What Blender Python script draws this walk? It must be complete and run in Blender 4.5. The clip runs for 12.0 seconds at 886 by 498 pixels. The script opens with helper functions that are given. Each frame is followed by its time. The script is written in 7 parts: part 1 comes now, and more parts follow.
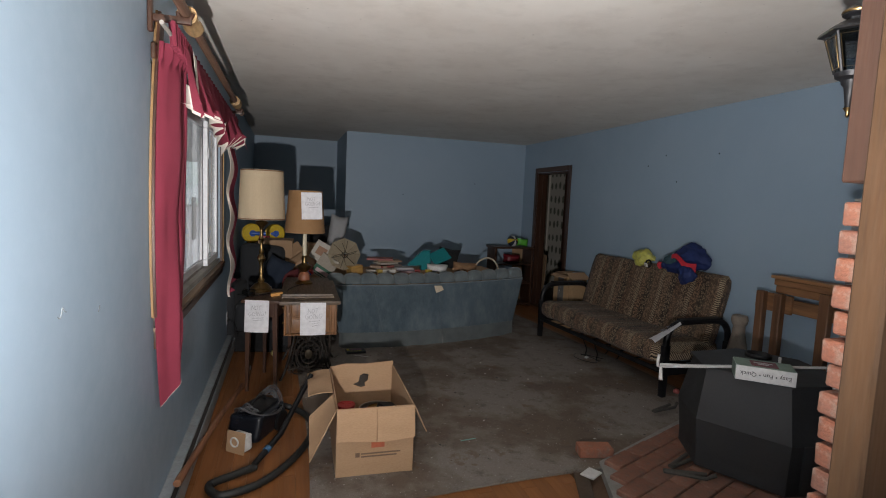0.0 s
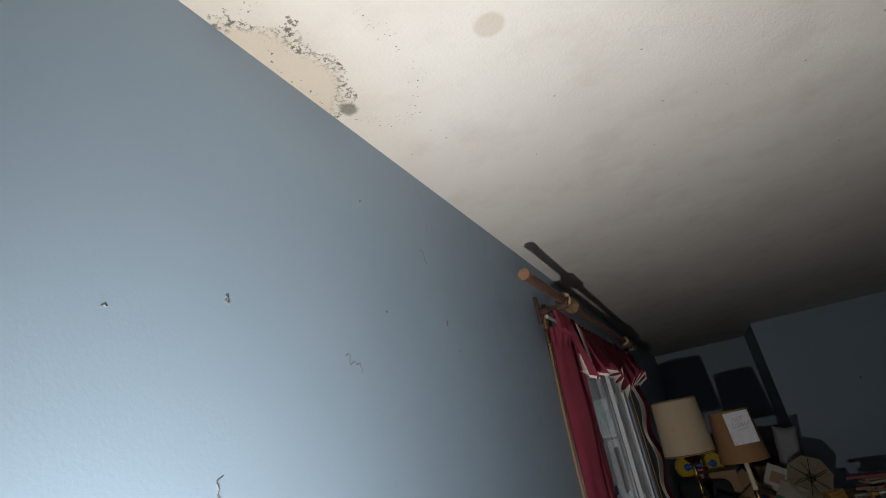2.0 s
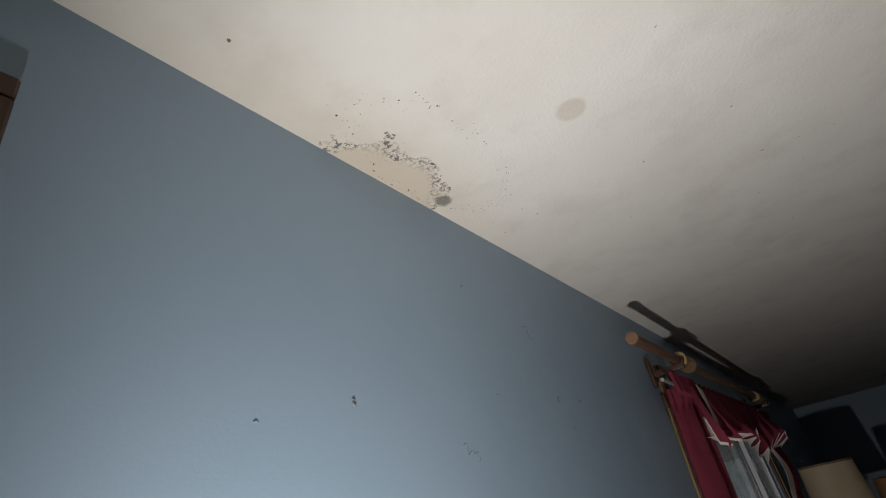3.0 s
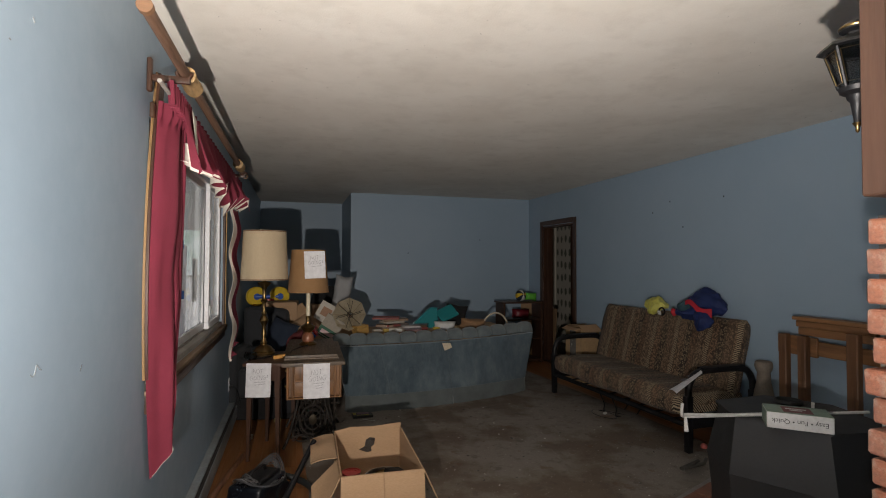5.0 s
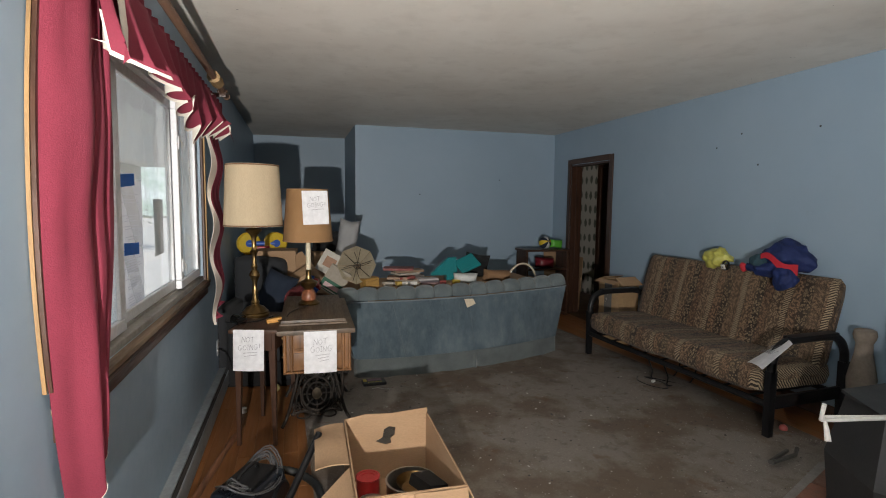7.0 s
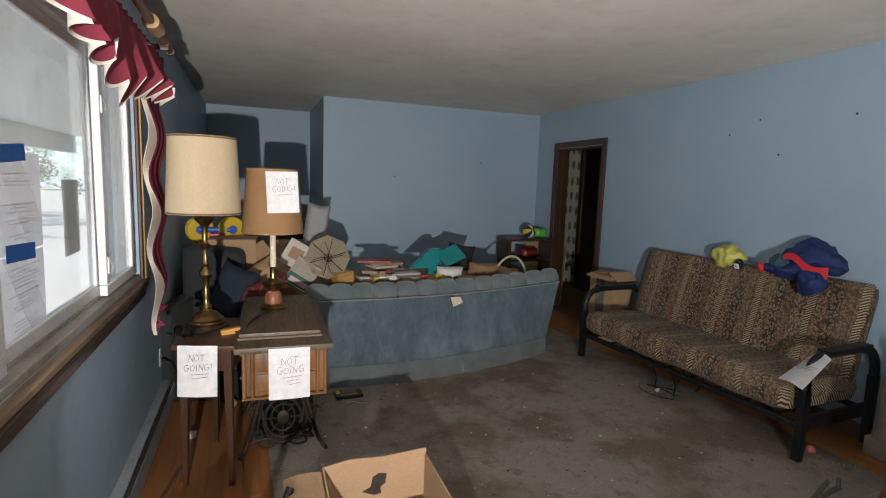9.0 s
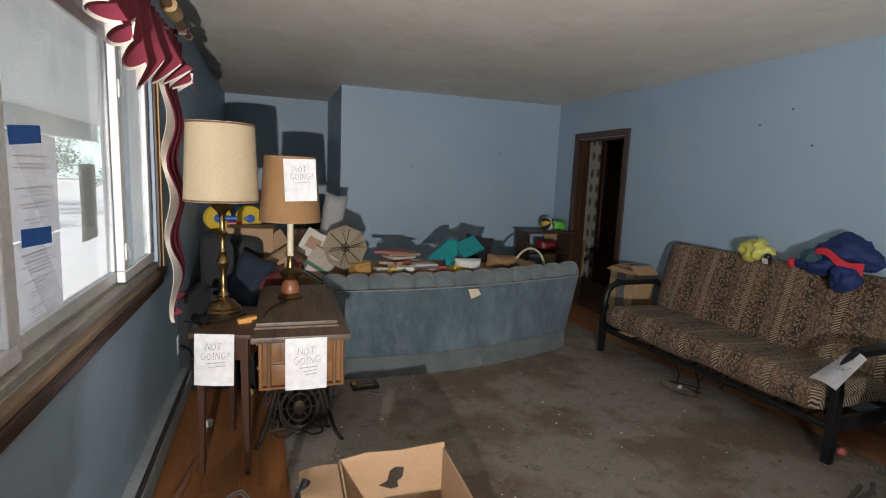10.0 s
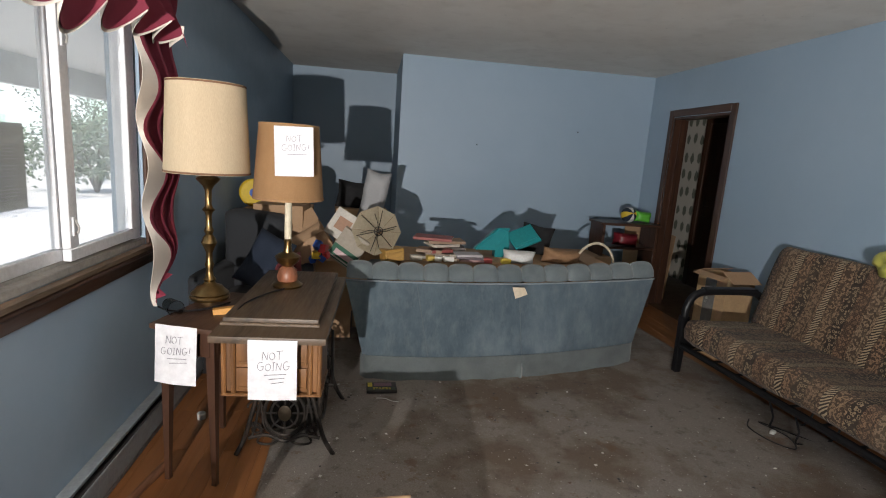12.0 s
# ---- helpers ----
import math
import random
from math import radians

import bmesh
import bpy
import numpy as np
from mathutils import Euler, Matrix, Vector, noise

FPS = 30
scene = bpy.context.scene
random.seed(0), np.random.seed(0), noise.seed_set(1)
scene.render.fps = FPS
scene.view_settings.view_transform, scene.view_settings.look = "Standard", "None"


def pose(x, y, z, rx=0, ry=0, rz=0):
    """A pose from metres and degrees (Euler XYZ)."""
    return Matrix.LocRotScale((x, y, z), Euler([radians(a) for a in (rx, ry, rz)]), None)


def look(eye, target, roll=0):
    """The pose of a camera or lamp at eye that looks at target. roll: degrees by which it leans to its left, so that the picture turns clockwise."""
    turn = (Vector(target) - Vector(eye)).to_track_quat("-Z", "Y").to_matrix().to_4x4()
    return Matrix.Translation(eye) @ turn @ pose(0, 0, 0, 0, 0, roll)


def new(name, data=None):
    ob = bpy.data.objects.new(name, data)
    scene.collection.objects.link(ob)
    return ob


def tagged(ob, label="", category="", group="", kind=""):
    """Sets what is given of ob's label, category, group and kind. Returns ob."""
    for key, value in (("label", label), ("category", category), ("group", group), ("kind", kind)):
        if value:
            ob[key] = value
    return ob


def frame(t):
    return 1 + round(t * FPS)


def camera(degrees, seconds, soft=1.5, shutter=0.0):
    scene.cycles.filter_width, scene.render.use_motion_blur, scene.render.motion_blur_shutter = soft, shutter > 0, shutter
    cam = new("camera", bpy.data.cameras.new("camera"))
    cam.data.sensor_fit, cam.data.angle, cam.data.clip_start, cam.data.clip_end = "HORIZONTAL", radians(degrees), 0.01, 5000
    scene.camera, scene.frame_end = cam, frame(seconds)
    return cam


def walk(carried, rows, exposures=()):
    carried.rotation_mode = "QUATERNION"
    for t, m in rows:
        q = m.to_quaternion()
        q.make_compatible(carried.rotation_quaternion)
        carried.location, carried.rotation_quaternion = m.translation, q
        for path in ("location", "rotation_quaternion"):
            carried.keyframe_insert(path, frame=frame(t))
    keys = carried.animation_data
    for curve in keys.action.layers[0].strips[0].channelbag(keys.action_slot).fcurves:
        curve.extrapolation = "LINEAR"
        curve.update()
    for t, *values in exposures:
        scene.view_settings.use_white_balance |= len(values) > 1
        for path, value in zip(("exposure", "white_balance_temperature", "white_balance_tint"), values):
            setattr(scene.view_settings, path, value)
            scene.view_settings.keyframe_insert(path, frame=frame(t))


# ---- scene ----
cam = camera(82.0, 12.0, 1.05)
PATH = [
    (0, (0.479, 0.156, 1.480), (1.067, 2.059, 1.293), 2.5),
    (0.5, (0.513, 0.147, 1.444), (1.020, 2.078, 1.316), 1.6),
    (1, (0.555, 0.132, 1.403), (0.791, 2.115, 1.506), -1.8),
    (1.5, (0.641, 0.061, 1.465), (0.329, 1.983, 1.925), -6.2),
    (2, (0.560, 0.072, 1.601), (-0.177, 1.781, 2.333), -11.0),
    (2.5, (0.526, 0.041, 1.651), (-0.414, 1.535, 2.592), -12.8),
    (2.7, (0.542, 0.016, 1.651), (-0.462, 1.410, 2.676), -12.3),
    (4.3, (0.66, 0.041, 1.421), (0.887, 1.973, 1.886), -3.0),
    (4.5, (0.636, 0.168, 1.379), (0.998, 2.108, 1.708), -1.3),
    (5, (0.521, 0.216, 1.419), (1.077, 2.137, 1.471), 0.2),
    (5.5, (0.504, 0.305, 1.438), (1.057, 2.227, 1.388), 0.7),
    (6, (0.606, 0.497, 1.43), (1.111, 2.43, 1.334), 0.8),
    (6.5, (0.606, 0.736, 1.435), (1.126, 2.662, 1.294), 0.9),
    (7, (0.552, 1.004, 1.426), (1.103, 2.918, 1.251), 0.6),
    (9, (0.525, 1.573, 1.46), (1.221, 3.431, 1.213), 2.0),
    (9.5, (0.533, 1.589, 1.462), (1.224, 3.448, 1.198), 2.3),
    (10, (0.525, 1.633, 1.442), (1.164, 3.507, 1.163), 2.4),
    (10.5, (0.564, 1.701, 1.415), (1.123, 3.597, 1.11), 2.3),
    (11, (0.751, 1.767, 1.423), (1.2, 3.686, 1.085), 2.6),
    (11.5, (0.925, 1.852, 1.411), (1.349, 3.776, 1.069), 2.8),
    (12, (1.014, 2.035, 1.433), (1.299, 3.98, 1.065), 4.0),
]
EXPOSURES = [(0, -0.26, 6250, 13), (0.6, -0.28, 6250, 12), (1.0, -0.48, 6200, 12), (1.4, -1.05, 6150, 11), (2.0, -2.35, 6200, 11), (2.5, -2.85, 6150, 11), (3.4, -2.75, 6300, 11), (4.4, -2.0, 6600, 12),
             (4.9, -0.65, 6750, 13), (5.5, 0.16, 6650, 12), (6.0, 0.34, 6550, 11), (7.0, 0.42, 6450, 10), (9.0, 0.66, 6400, 11), (11.0, 0.68, 6350, 11), (12.0, 0.92, 6350, 12)]
walk(cam, [(t, look(e, g, r)) for t, e, g, r in PATH], EXPOSURES)

# ---- light: daylight through the window, and the hand lamp beside the walker ----
world = bpy.data.worlds.new("daylight")
scene.world = world
world.use_nodes = True
wn = world.node_tree.nodes
sky = wn.new("ShaderNodeTexSky")
sky.sky_type, sky.sun_disc, sky.sun_elevation, sky.sun_rotation = "NISHITA", False, radians(58), radians(233)
wn["Background"].inputs["Strength"].default_value = 0.15
world.node_tree.links.new(sky.outputs[0], wn["Background"].inputs["Color"])

sun = new("sun", bpy.data.lights.new("sun", "SUN"))
sun.data.energy, sun.data.angle, sun.data.color = 4.0, radians(0.5), (1.0, 0.95, 0.88)
sun.matrix_world = look((-4, -3, 8), (0, 0, 0))

hand_lamp = new("hand_lamp", bpy.data.lights.new("hand_lamp", "SPOT"))
hand_lamp.data.energy, hand_lamp.data.shadow_soft_size, hand_lamp.data.color = 600, 0.018, (1.0, 0.95, 0.89)
hand_lamp.data.spot_size, hand_lamp.data.spot_blend = radians(140), 1.0
hand_lamp.matrix_world = look((0.30, 0.06, 1.08), (1.2, 5.5, 4.9))

# ---- materials ----
MATS = {}


def shader(name):
    m = bpy.data.materials.new(name)
    m.use_nodes = True
    return m, m.node_tree.nodes, m.node_tree.links, m.node_tree.nodes["Principled BSDF"]


def mapping(n, l, scale=(1, 1, 1), rot=(0, 0, 0)):
    tc, mp = n.new("ShaderNodeTexCoord"), n.new("ShaderNodeMapping")
    mp.inputs["Scale"].default_value, mp.inputs["Rotation"].default_value = scale, rot
    l.new(tc.outputs["Object"], mp.inputs["Vector"])
    return mp.outputs[0]


def noise_tex(n, l, vec, scale, detail=4.0, rough=0.6):
    t = n.new("ShaderNodeTexNoise")
    t.inputs["Scale"].default_value, t.inputs["Detail"].default_value, t.inputs["Roughness"].default_value = scale, detail, rough
    l.new(vec, t.inputs["Vector"])
    return t.outputs["Fac"]


def ramp(n, l, fac, stops, mode="LINEAR"):
    r = n.new("ShaderNodeValToRGB")
    r.color_ramp.interpolation = mode
    e = r.color_ramp.elements
    while len(e) < len(stops):
        e.new(0.5)
    for el, (p, c) in zip(e, stops):
        el.position, el.color = p, (*c, 1) if len(c) == 3 else c
    l.new(fac, r.inputs[0])
    return r.outputs[0]


def mix(n, l, fac, a, b, mode="MIX"):
    m = n.new("ShaderNodeMix")
    m.data_type, m.blend_type = "RGBA", mode
    for sock, v in ((m.inputs[0], fac), (m.inputs[6], a), (m.inputs[7], b)):
        if hasattr(v, "is_linked"):
            l.new(v, sock)
        elif isinstance(v, (int, float)):
            sock.default_value = v
        else:
            sock.default_value = (*v, 1)
    return m.outputs[2]


def calc(n, l, op, a, b=0.0, c=0.0):
    m = n.new("ShaderNodeMath")
    m.operation = op
    for k, v in enumerate((a, b, c)):
        if hasattr(v, "is_linked"):
            l.new(v, m.inputs[k])
        else:
            m.inputs[k].default_value = v
    return m.outputs[0]


def bump(n, l, p, height, strength=0.2, dist=0.004):
    b = n.new("ShaderNodeBump")
    b.inputs["Strength"].default_value, b.inputs["Distance"].default_value = strength, dist
    l.new(height, b.inputs["Height"])
    l.new(b.outputs[0], p.inputs["Normal"])


def mat(name, col, rough=0.6, metal=0.0, dark=0.7, scale=6.0, grain=60.0, rel=0.15, stretch=(1, 1, 1), worn=None, sheen=0.0, trans=0.0):
    """A surface with broad mottling, fine grain and slight relief."""
    if name in MATS:
        return MATS[name]
    m, n, l, p = shader(name)
    v = mapping(n, l, stretch)
    big, fine = noise_tex(n, l, v, scale), noise_tex(n, l, v, grain, 6)
    c2 = worn or tuple(c * dark for c in col)
    c = mix(n, l, ramp(n, l, big, [(0.35, (0, 0, 0)), (0.68, (1, 1, 1))]), col, c2)
    c = mix(n, l, 0.5, c, ramp(n, l, fine, [(0.3, tuple(x * 0.75 for x in col)), (0.7, tuple(min(1, x * 1.15) for x in col))]))
    l.new(c, p.inputs["Base Color"])
    l.new(ramp(n, l, big, [(0.3, (rough * 0.85,) * 3), (0.7, (min(1, rough * 1.12),) * 3)]), p.inputs["Roughness"])
    p.inputs["Metallic"].default_value = metal
    p.inputs["Sheen Weight"].default_value = sheen
    if trans:
        p.inputs["Transmission Weight"].default_value = trans
    bump(n, l, p, fine, rel)
    MATS[name] = m
    return m


def wood(name, col, rough=0.5, along="y", dark=0.45, grain=1.0, each=0.12):
    """Grain along one axis, with a slight shift of tone from piece to piece."""
    if name in MATS:
        return MATS[name]
    m, n, l, p = shader(name)
    st = {"x": (1.2, 14, 14), "y": (14, 1.2, 14), "z": (14, 14, 1.2)}[along]
    v = mapping(n, l, st)
    info = n.new("ShaderNodeObjectInfo")
    off = n.new("ShaderNodeVectorMath")
    off.operation = "ADD"
    l.new(v, off.inputs[0])
    l.new(info.outputs["Random"], off.inputs[1])
    a, b = noise_tex(n, l, off.outputs[0], 1.6 * grain, 6, 0.65), noise_tex(n, l, off.outputs[0], 9 * grain, 3)
    c = ramp(n, l, a, [(0.3, tuple(x * dark for x in col)), (0.5, col), (0.75, tuple(min(1, x * 1.3) for x in col))])
    tone = ramp(n, l, info.outputs["Random"], [(0, (1 - each,) * 3), (1, (1, 1, 1))])
    c = mix(n, l, 1.0, c, tone, "MULTIPLY")
    l.new(c, p.inputs["Base Color"])
    l.new(ramp(n, l, b, [(0.3, (rough * 0.8,) * 3), (0.7, (min(1, rough * 1.2),) * 3)]), p.inputs["Roughness"])
    bump(n, l, p, b, 0.12, 0.002)
    MATS[name] = m
    return m


def wall_paint():
    m, n, l, p = shader("blue_wall_paint")
    v = mapping(n, l)
    big, mid, fine = noise_tex(n, l, v, 1.1, 5), noise_tex(n, l, v, 14, 5), noise_tex(n, l, v, 170, 3)
    c = ramp(n, l, big, [(0.3, (0.265, 0.358, 0.445)), (0.7, (0.300, 0.393, 0.480))])
    scuff = ramp(n, l, noise_tex(n, l, mapping(n, l, (5, 5, 1.6)), 3.2, 8, 0.75), [(0.66, (0, 0, 0)), (0.78, (1, 1, 1))])
    c = mix(n, l, calc(n, l, "MULTIPLY", scuff, 0.25), c, (0.22, 0.24, 0.25))
    l.new(c, p.inputs["Base Color"])
    l.new(ramp(n, l, mid, [(0.3, (0.42,) * 3), (0.7, (0.55,) * 3)]), p.inputs["Roughness"])
    bump(n, l, p, fine, 0.13, 0.0015)
    return m


def ceiling_paint():
    """Textured off-white plaster with a damp stain and mould beside the window wall."""
    m, n, l, p = shader("ceiling_plaster")
    v = mapping(n, l)
    big, mid, fine = noise_tex(n, l, v, 1.6, 6), noise_tex(n, l, v, 6, 6), noise_tex(n, l, v, 130, 4)
    c = ramp(n, l, big, [(0.3, (0.68, 0.64, 0.575)), (0.7, (0.78, 0.75, 0.69))])
    c = mix(n, l, calc(n, l, "MULTIPLY", ramp(n, l, mid, [(0.5, (0, 0, 0)), (0.75, (1, 1, 1))]), 0.35), c, (0.50, 0.46, 0.40))

    def blob(x, y, sx, sy, wobble=0.0, wscale=9):
        tc, sub, mul, le = n.new("ShaderNodeTexCoord"), n.new("ShaderNodeVectorMath"), n.new("ShaderNodeVectorMath"), n.new("ShaderNodeVectorMath")
        sub.operation, mul.operation, le.operation = "SUBTRACT", "MULTIPLY", "LENGTH"
        l.new(tc.outputs["Object"], sub.inputs[0])
        sub.inputs[1].default_value = (x, y, 0)
        mul.inputs[1].default_value = (1 / sx, 1 / sy, 0)
        l.new(sub.outputs[0], mul.inputs[0])
        l.new(mul.outputs[0], le.inputs[0])
        w = calc(n, l, "MULTIPLY_ADD", noise_tex(n, l, v, wscale, 5), wobble, -wobble / 2)
        return calc(n, l, "ADD", le.outputs["Value"], w)

    edge = blob(-0.04, 0.755, 0.125, 0.200, 0.95, 13)
    damp = ramp(n, l, edge, [(0.75, (1, 1, 1)), (1.05, (0, 0, 0))])
    c = mix(n, l, calc(n, l, "MULTIPLY", damp, 0.45), c, (0.52, 0.42, 0.29))
    wide = ramp(n, l, blob(-0.05, 0.6, 0.22, 0.9, 0.5), [(0.4, (1, 1, 1)), (1.1, (0, 0, 0))])
    c = mix(n, l, calc(n, l, "MULTIPLY", wide, 0.30), c, (0.56, 0.47, 0.33))
    spot = ramp(n, l, blob(0.40, 0.905, 0.038, 0.038, 0.35), [(0.75, (1, 1, 1)), (1.0, (0, 0, 0))])
    c = mix(n, l, calc(n, l, "MULTIPLY", spot, 0.45), c, (0.50, 0.42, 0.30))
    rim = ramp(n, l, edge, [(0.72, (0, 0, 0)), (0.92, (1, 1, 1)), (1.04, (1, 1, 1)), (1.2, (0, 0, 0))])
    rim = calc(n, l, "MULTIPLY", rim, ramp(n, l, noise_tex(n, l, v, 17, 3, 0.6), [(0.36, (0.1, 0.1, 0.1)), (0.55, (1, 1, 1))]))
    specks = ramp(n, l, noise_tex(n, l, v, 95, 4, 0.7), [(0.49, (0, 0, 0)), (0.55, (1, 1, 1))])
    c = mix(n, l, calc(n, l, "MULTIPLY", calc(n, l, "MULTIPLY", rim, specks), 0.85), c, (0.05, 0.05, 0.04))
    patch = ramp(n, l, blob(0.015, 0.935, 0.025, 0.03, 0.6, 30), [(0.6, (1, 1, 1)), (1.1, (0, 0, 0))])
    c = mix(n, l, calc(n, l, "MULTIPLY", patch, 0.75), c, (0.10, 0.10, 0.08))
    trail = ramp(n, l, blob(0.10, 0.80, 0.13, 0.30, 0.9, 7), [(0.7, (0, 0, 0)), (0.86, (1, 1, 1)), (0.94, (1, 1, 1)), (1.1, (0, 0, 0))])
    dots = ramp(n, l, noise_tex(n, l, v, 120, 2, 0.5), [(0.66, (0, 0, 0)), (0.69, (1, 1, 1))])
    c = mix(n, l, calc(n, l, "MULTIPLY", trail, dots), c, (0.05, 0.05, 0.05))
    rare = ramp(n, l, noise_tex(n, l, v, 45, 2, 0.5), [(0.755, (0, 0, 0)), (0.77, (1, 1, 1))])
    c = mix(n, l, rare, c, (0.12, 0.11, 0.10))
    l.new(c, p.inputs["Base Color"])
    p.inputs["Roughness"].default_value = 0.85
    bump(n, l, p, calc(n, l, "ADD", calc(n, l, "MULTIPLY", mid, 2.0), fine), 0.35, 0.004)
    return m


def carpet_mat():
    m, n, l, p = shader("stained_carpet")
    v = mapping(n, l)
    pile, mid, big = noise_tex(n, l, v, 150, 5, 0.7), noise_tex(n, l, v, 11, 8, 0.72), noise_tex(n, l, v, 1.5, 6, 0.62)
    c = ramp(n, l, pile, [(0.3, (0.160, 0.138, 0.118)), (0.7, (0.252, 0.224, 0.196))])
    c = mix(n, l, calc(n, l, "MULTIPLY", ramp(n, l, big, [(0.47, (0, 0, 0)), (0.58, (1, 1, 1))]), 0.75), c, (0.105, 0.070, 0.043))
    c = mix(n, l, calc(n, l, "MULTIPLY", ramp(n, l, mid, [(0.54, (0, 0, 0)), (0.66, (1, 1, 1))]), 0.6), c, (0.085, 0.066, 0.052))
    c = mix(n, l, calc(n, l, "MULTIPLY", ramp(n, l, noise_tex(n, l, v, 4.5, 7, 0.7), [(0.60, (0, 0, 0)), (0.64, (1, 1, 1))]), 0.6), c, (0.125, 0.074, 0.038))
    lint = ramp(n, l, noise_tex(n, l, v, 75, 2, 0.4), [(0.71, (0, 0, 0)), (0.73, (1, 1, 1))])
    c = mix(n, l, calc(n, l, "MULTIPLY", lint, 0.7), c, (0.45, 0.43, 0.40))
    l.new(c, p.inputs["Base Color"])
    p.inputs["Roughness"].default_value = 1.0
    bump(n, l, p, pile, 0.6, 0.006)
    return m


def futon_fabric():
    """Woven stripes of several motifs across the length of the mattress."""
    m, n, l, p = shader("patterned_futon_fabric")
    tc, sep = n.new("ShaderNodeTexCoord"), n.new("ShaderNodeSeparateXYZ")
    l.new(tc.outputs["Object"], sep.inputs[0])
    x, y, z = sep.outputs
    v = tc.outputs["Object"]
    across = calc(n, l, "ADD", x, z)
    wob = calc(n, l, "MULTIPLY", noise_tex(n, l, v, 9, 3), 0.05)
    u = calc(n, l, "FRACT", calc(n, l, "ADD", calc(n, l, "MULTIPLY", y, 1 / 0.62), calc(n, l, "ADD", wob, 10.15)))
    base = ramp(n, l, u, [(0, (0.030, 0.022, 0.017)), (0.10, (0.052, 0.034, 0.024)), (0.22, (0.024, 0.019, 0.015)), (0.29, (0.062, 0.044, 0.032)), (0.42, (0.045, 0.027, 0.020)), (0.54, (0.028, 0.021, 0.017)), (0.64, (0.066, 0.046, 0.033)), (0.78, (0.026, 0.020, 0.016)), (0.85, (0.050, 0.033, 0.024))], "CONSTANT")
    tri = calc(n, l, "PINGPONG", calc(n, l, "MULTIPLY", across, 52), 1.0)
    zig = calc(n, l, "FRACT", calc(n, l, "ADD", calc(n, l, "MULTIPLY", y, 62), calc(n, l, "MULTIPLY", tri, 1.2)))
    zmask = calc(n, l, "GREATER_THAN", zig, 0.60)
    bend = calc(n, l, "MULTIPLY", noise_tex(n, l, v, 26, 2), 0.9)
    slant = calc(n, l, "GREATER_THAN", calc(n, l, "FRACT", calc(n, l, "ADD", bend, calc(n, l, "ADD", calc(n, l, "MULTIPLY", across, 46), calc(n, l, "MULTIPLY", y, 40)))), 0.52)
    vor = n.new("ShaderNodeTexVoronoi")
    vor.inputs["Scale"].default_value = 58
    l.new(v, vor.inputs["Vector"])
    dots = ramp(n, l, vor.outputs["Distance"], [(0.24, (0, 0, 0)), (0.30, (1, 1, 1)), (0.42, (1, 1, 1)), (0.48, (0, 0, 0))])
    flower = ramp(n, l, noise_tex(n, l, v, 60, 3), [(0.50, (0, 0, 0)), (0.53, (1, 1, 1)), (0.60, (1, 1, 1)), (0.63, (0.2, 0.2, 0.2))])

    def band(a, b):
        return calc(n, l, "MULTIPLY", calc(n, l, "GREATER_THAN", u, a), calc(n, l, "LESS_THAN", u, b))

    c = base
    edge = calc(n, l, "GREATER_THAN", calc(n, l, "FRACT", calc(n, l, "MULTIPLY", u, 9.0)), 0.90)
    for a, b, motif, k, col in ((0.0, 0.10, dots, 0.8, (0.30, 0.24, 0.165)), (0.10, 0.22, flower, 0.85, (0.30, 0.20, 0.135)), (0.22, 0.29, slant, 0.85, (0.42, 0.36, 0.26)), (0.29, 0.42, flower, 0.8, (0.32, 0.25, 0.18)), (0.42, 0.54, dots, 0.8, (0.27, 0.18, 0.12)), (0.42, 0.54, zmask, 0.35, (0.22, 0.15, 0.10)), (0.54, 0.64, dots, 0.8, (0.34, 0.28, 0.195)), (0.64, 0.78, flower, 0.8, (0.33, 0.24, 0.165)), (0.78, 0.85, slant, 0.85, (0.44, 0.38, 0.28)), (0.85, 1.0, flower, 0.75, (0.27, 0.20, 0.14)), (0.85, 1.0, zmask, 0.30, (0.25, 0.18, 0.125)), (-1.0, 2.0, edge, 0.6, (0.022, 0.017, 0.014))):
        c = mix(n, l, calc(n, l, "MULTIPLY", calc(n, l, "MULTIPLY", band(a, b), motif), k), c, col)
    worn = ramp(n, l, noise_tex(n, l, v, 3.0, 6, 0.7), [(0.45, (0, 0, 0)), (0.65, (1, 1, 1))])
    c = mix(n, l, calc(n, l, "MULTIPLY", worn, 0.30), c, (0.20, 0.165, 0.125))
    weave = noise_tex(n, l, v, 260, 3)
    c = mix(n, l, 0.5, c, ramp(n, l, weave, [(0.3, (0.45, 0.45, 0.45)), (0.7, (1.25, 1.25, 1.25))]), "MULTIPLY")
    c = mix(n, l, 1.0, c, (1.0, 0.90, 0.78), "MULTIPLY")
    l.new(c, p.inputs["Base Color"])
    p.inputs["Roughness"].default_value, p.inputs["Sheen Weight"].default_value = 0.95, 0.05
    bump(n, l, p, weave, 0.4, 0.003)
    return m


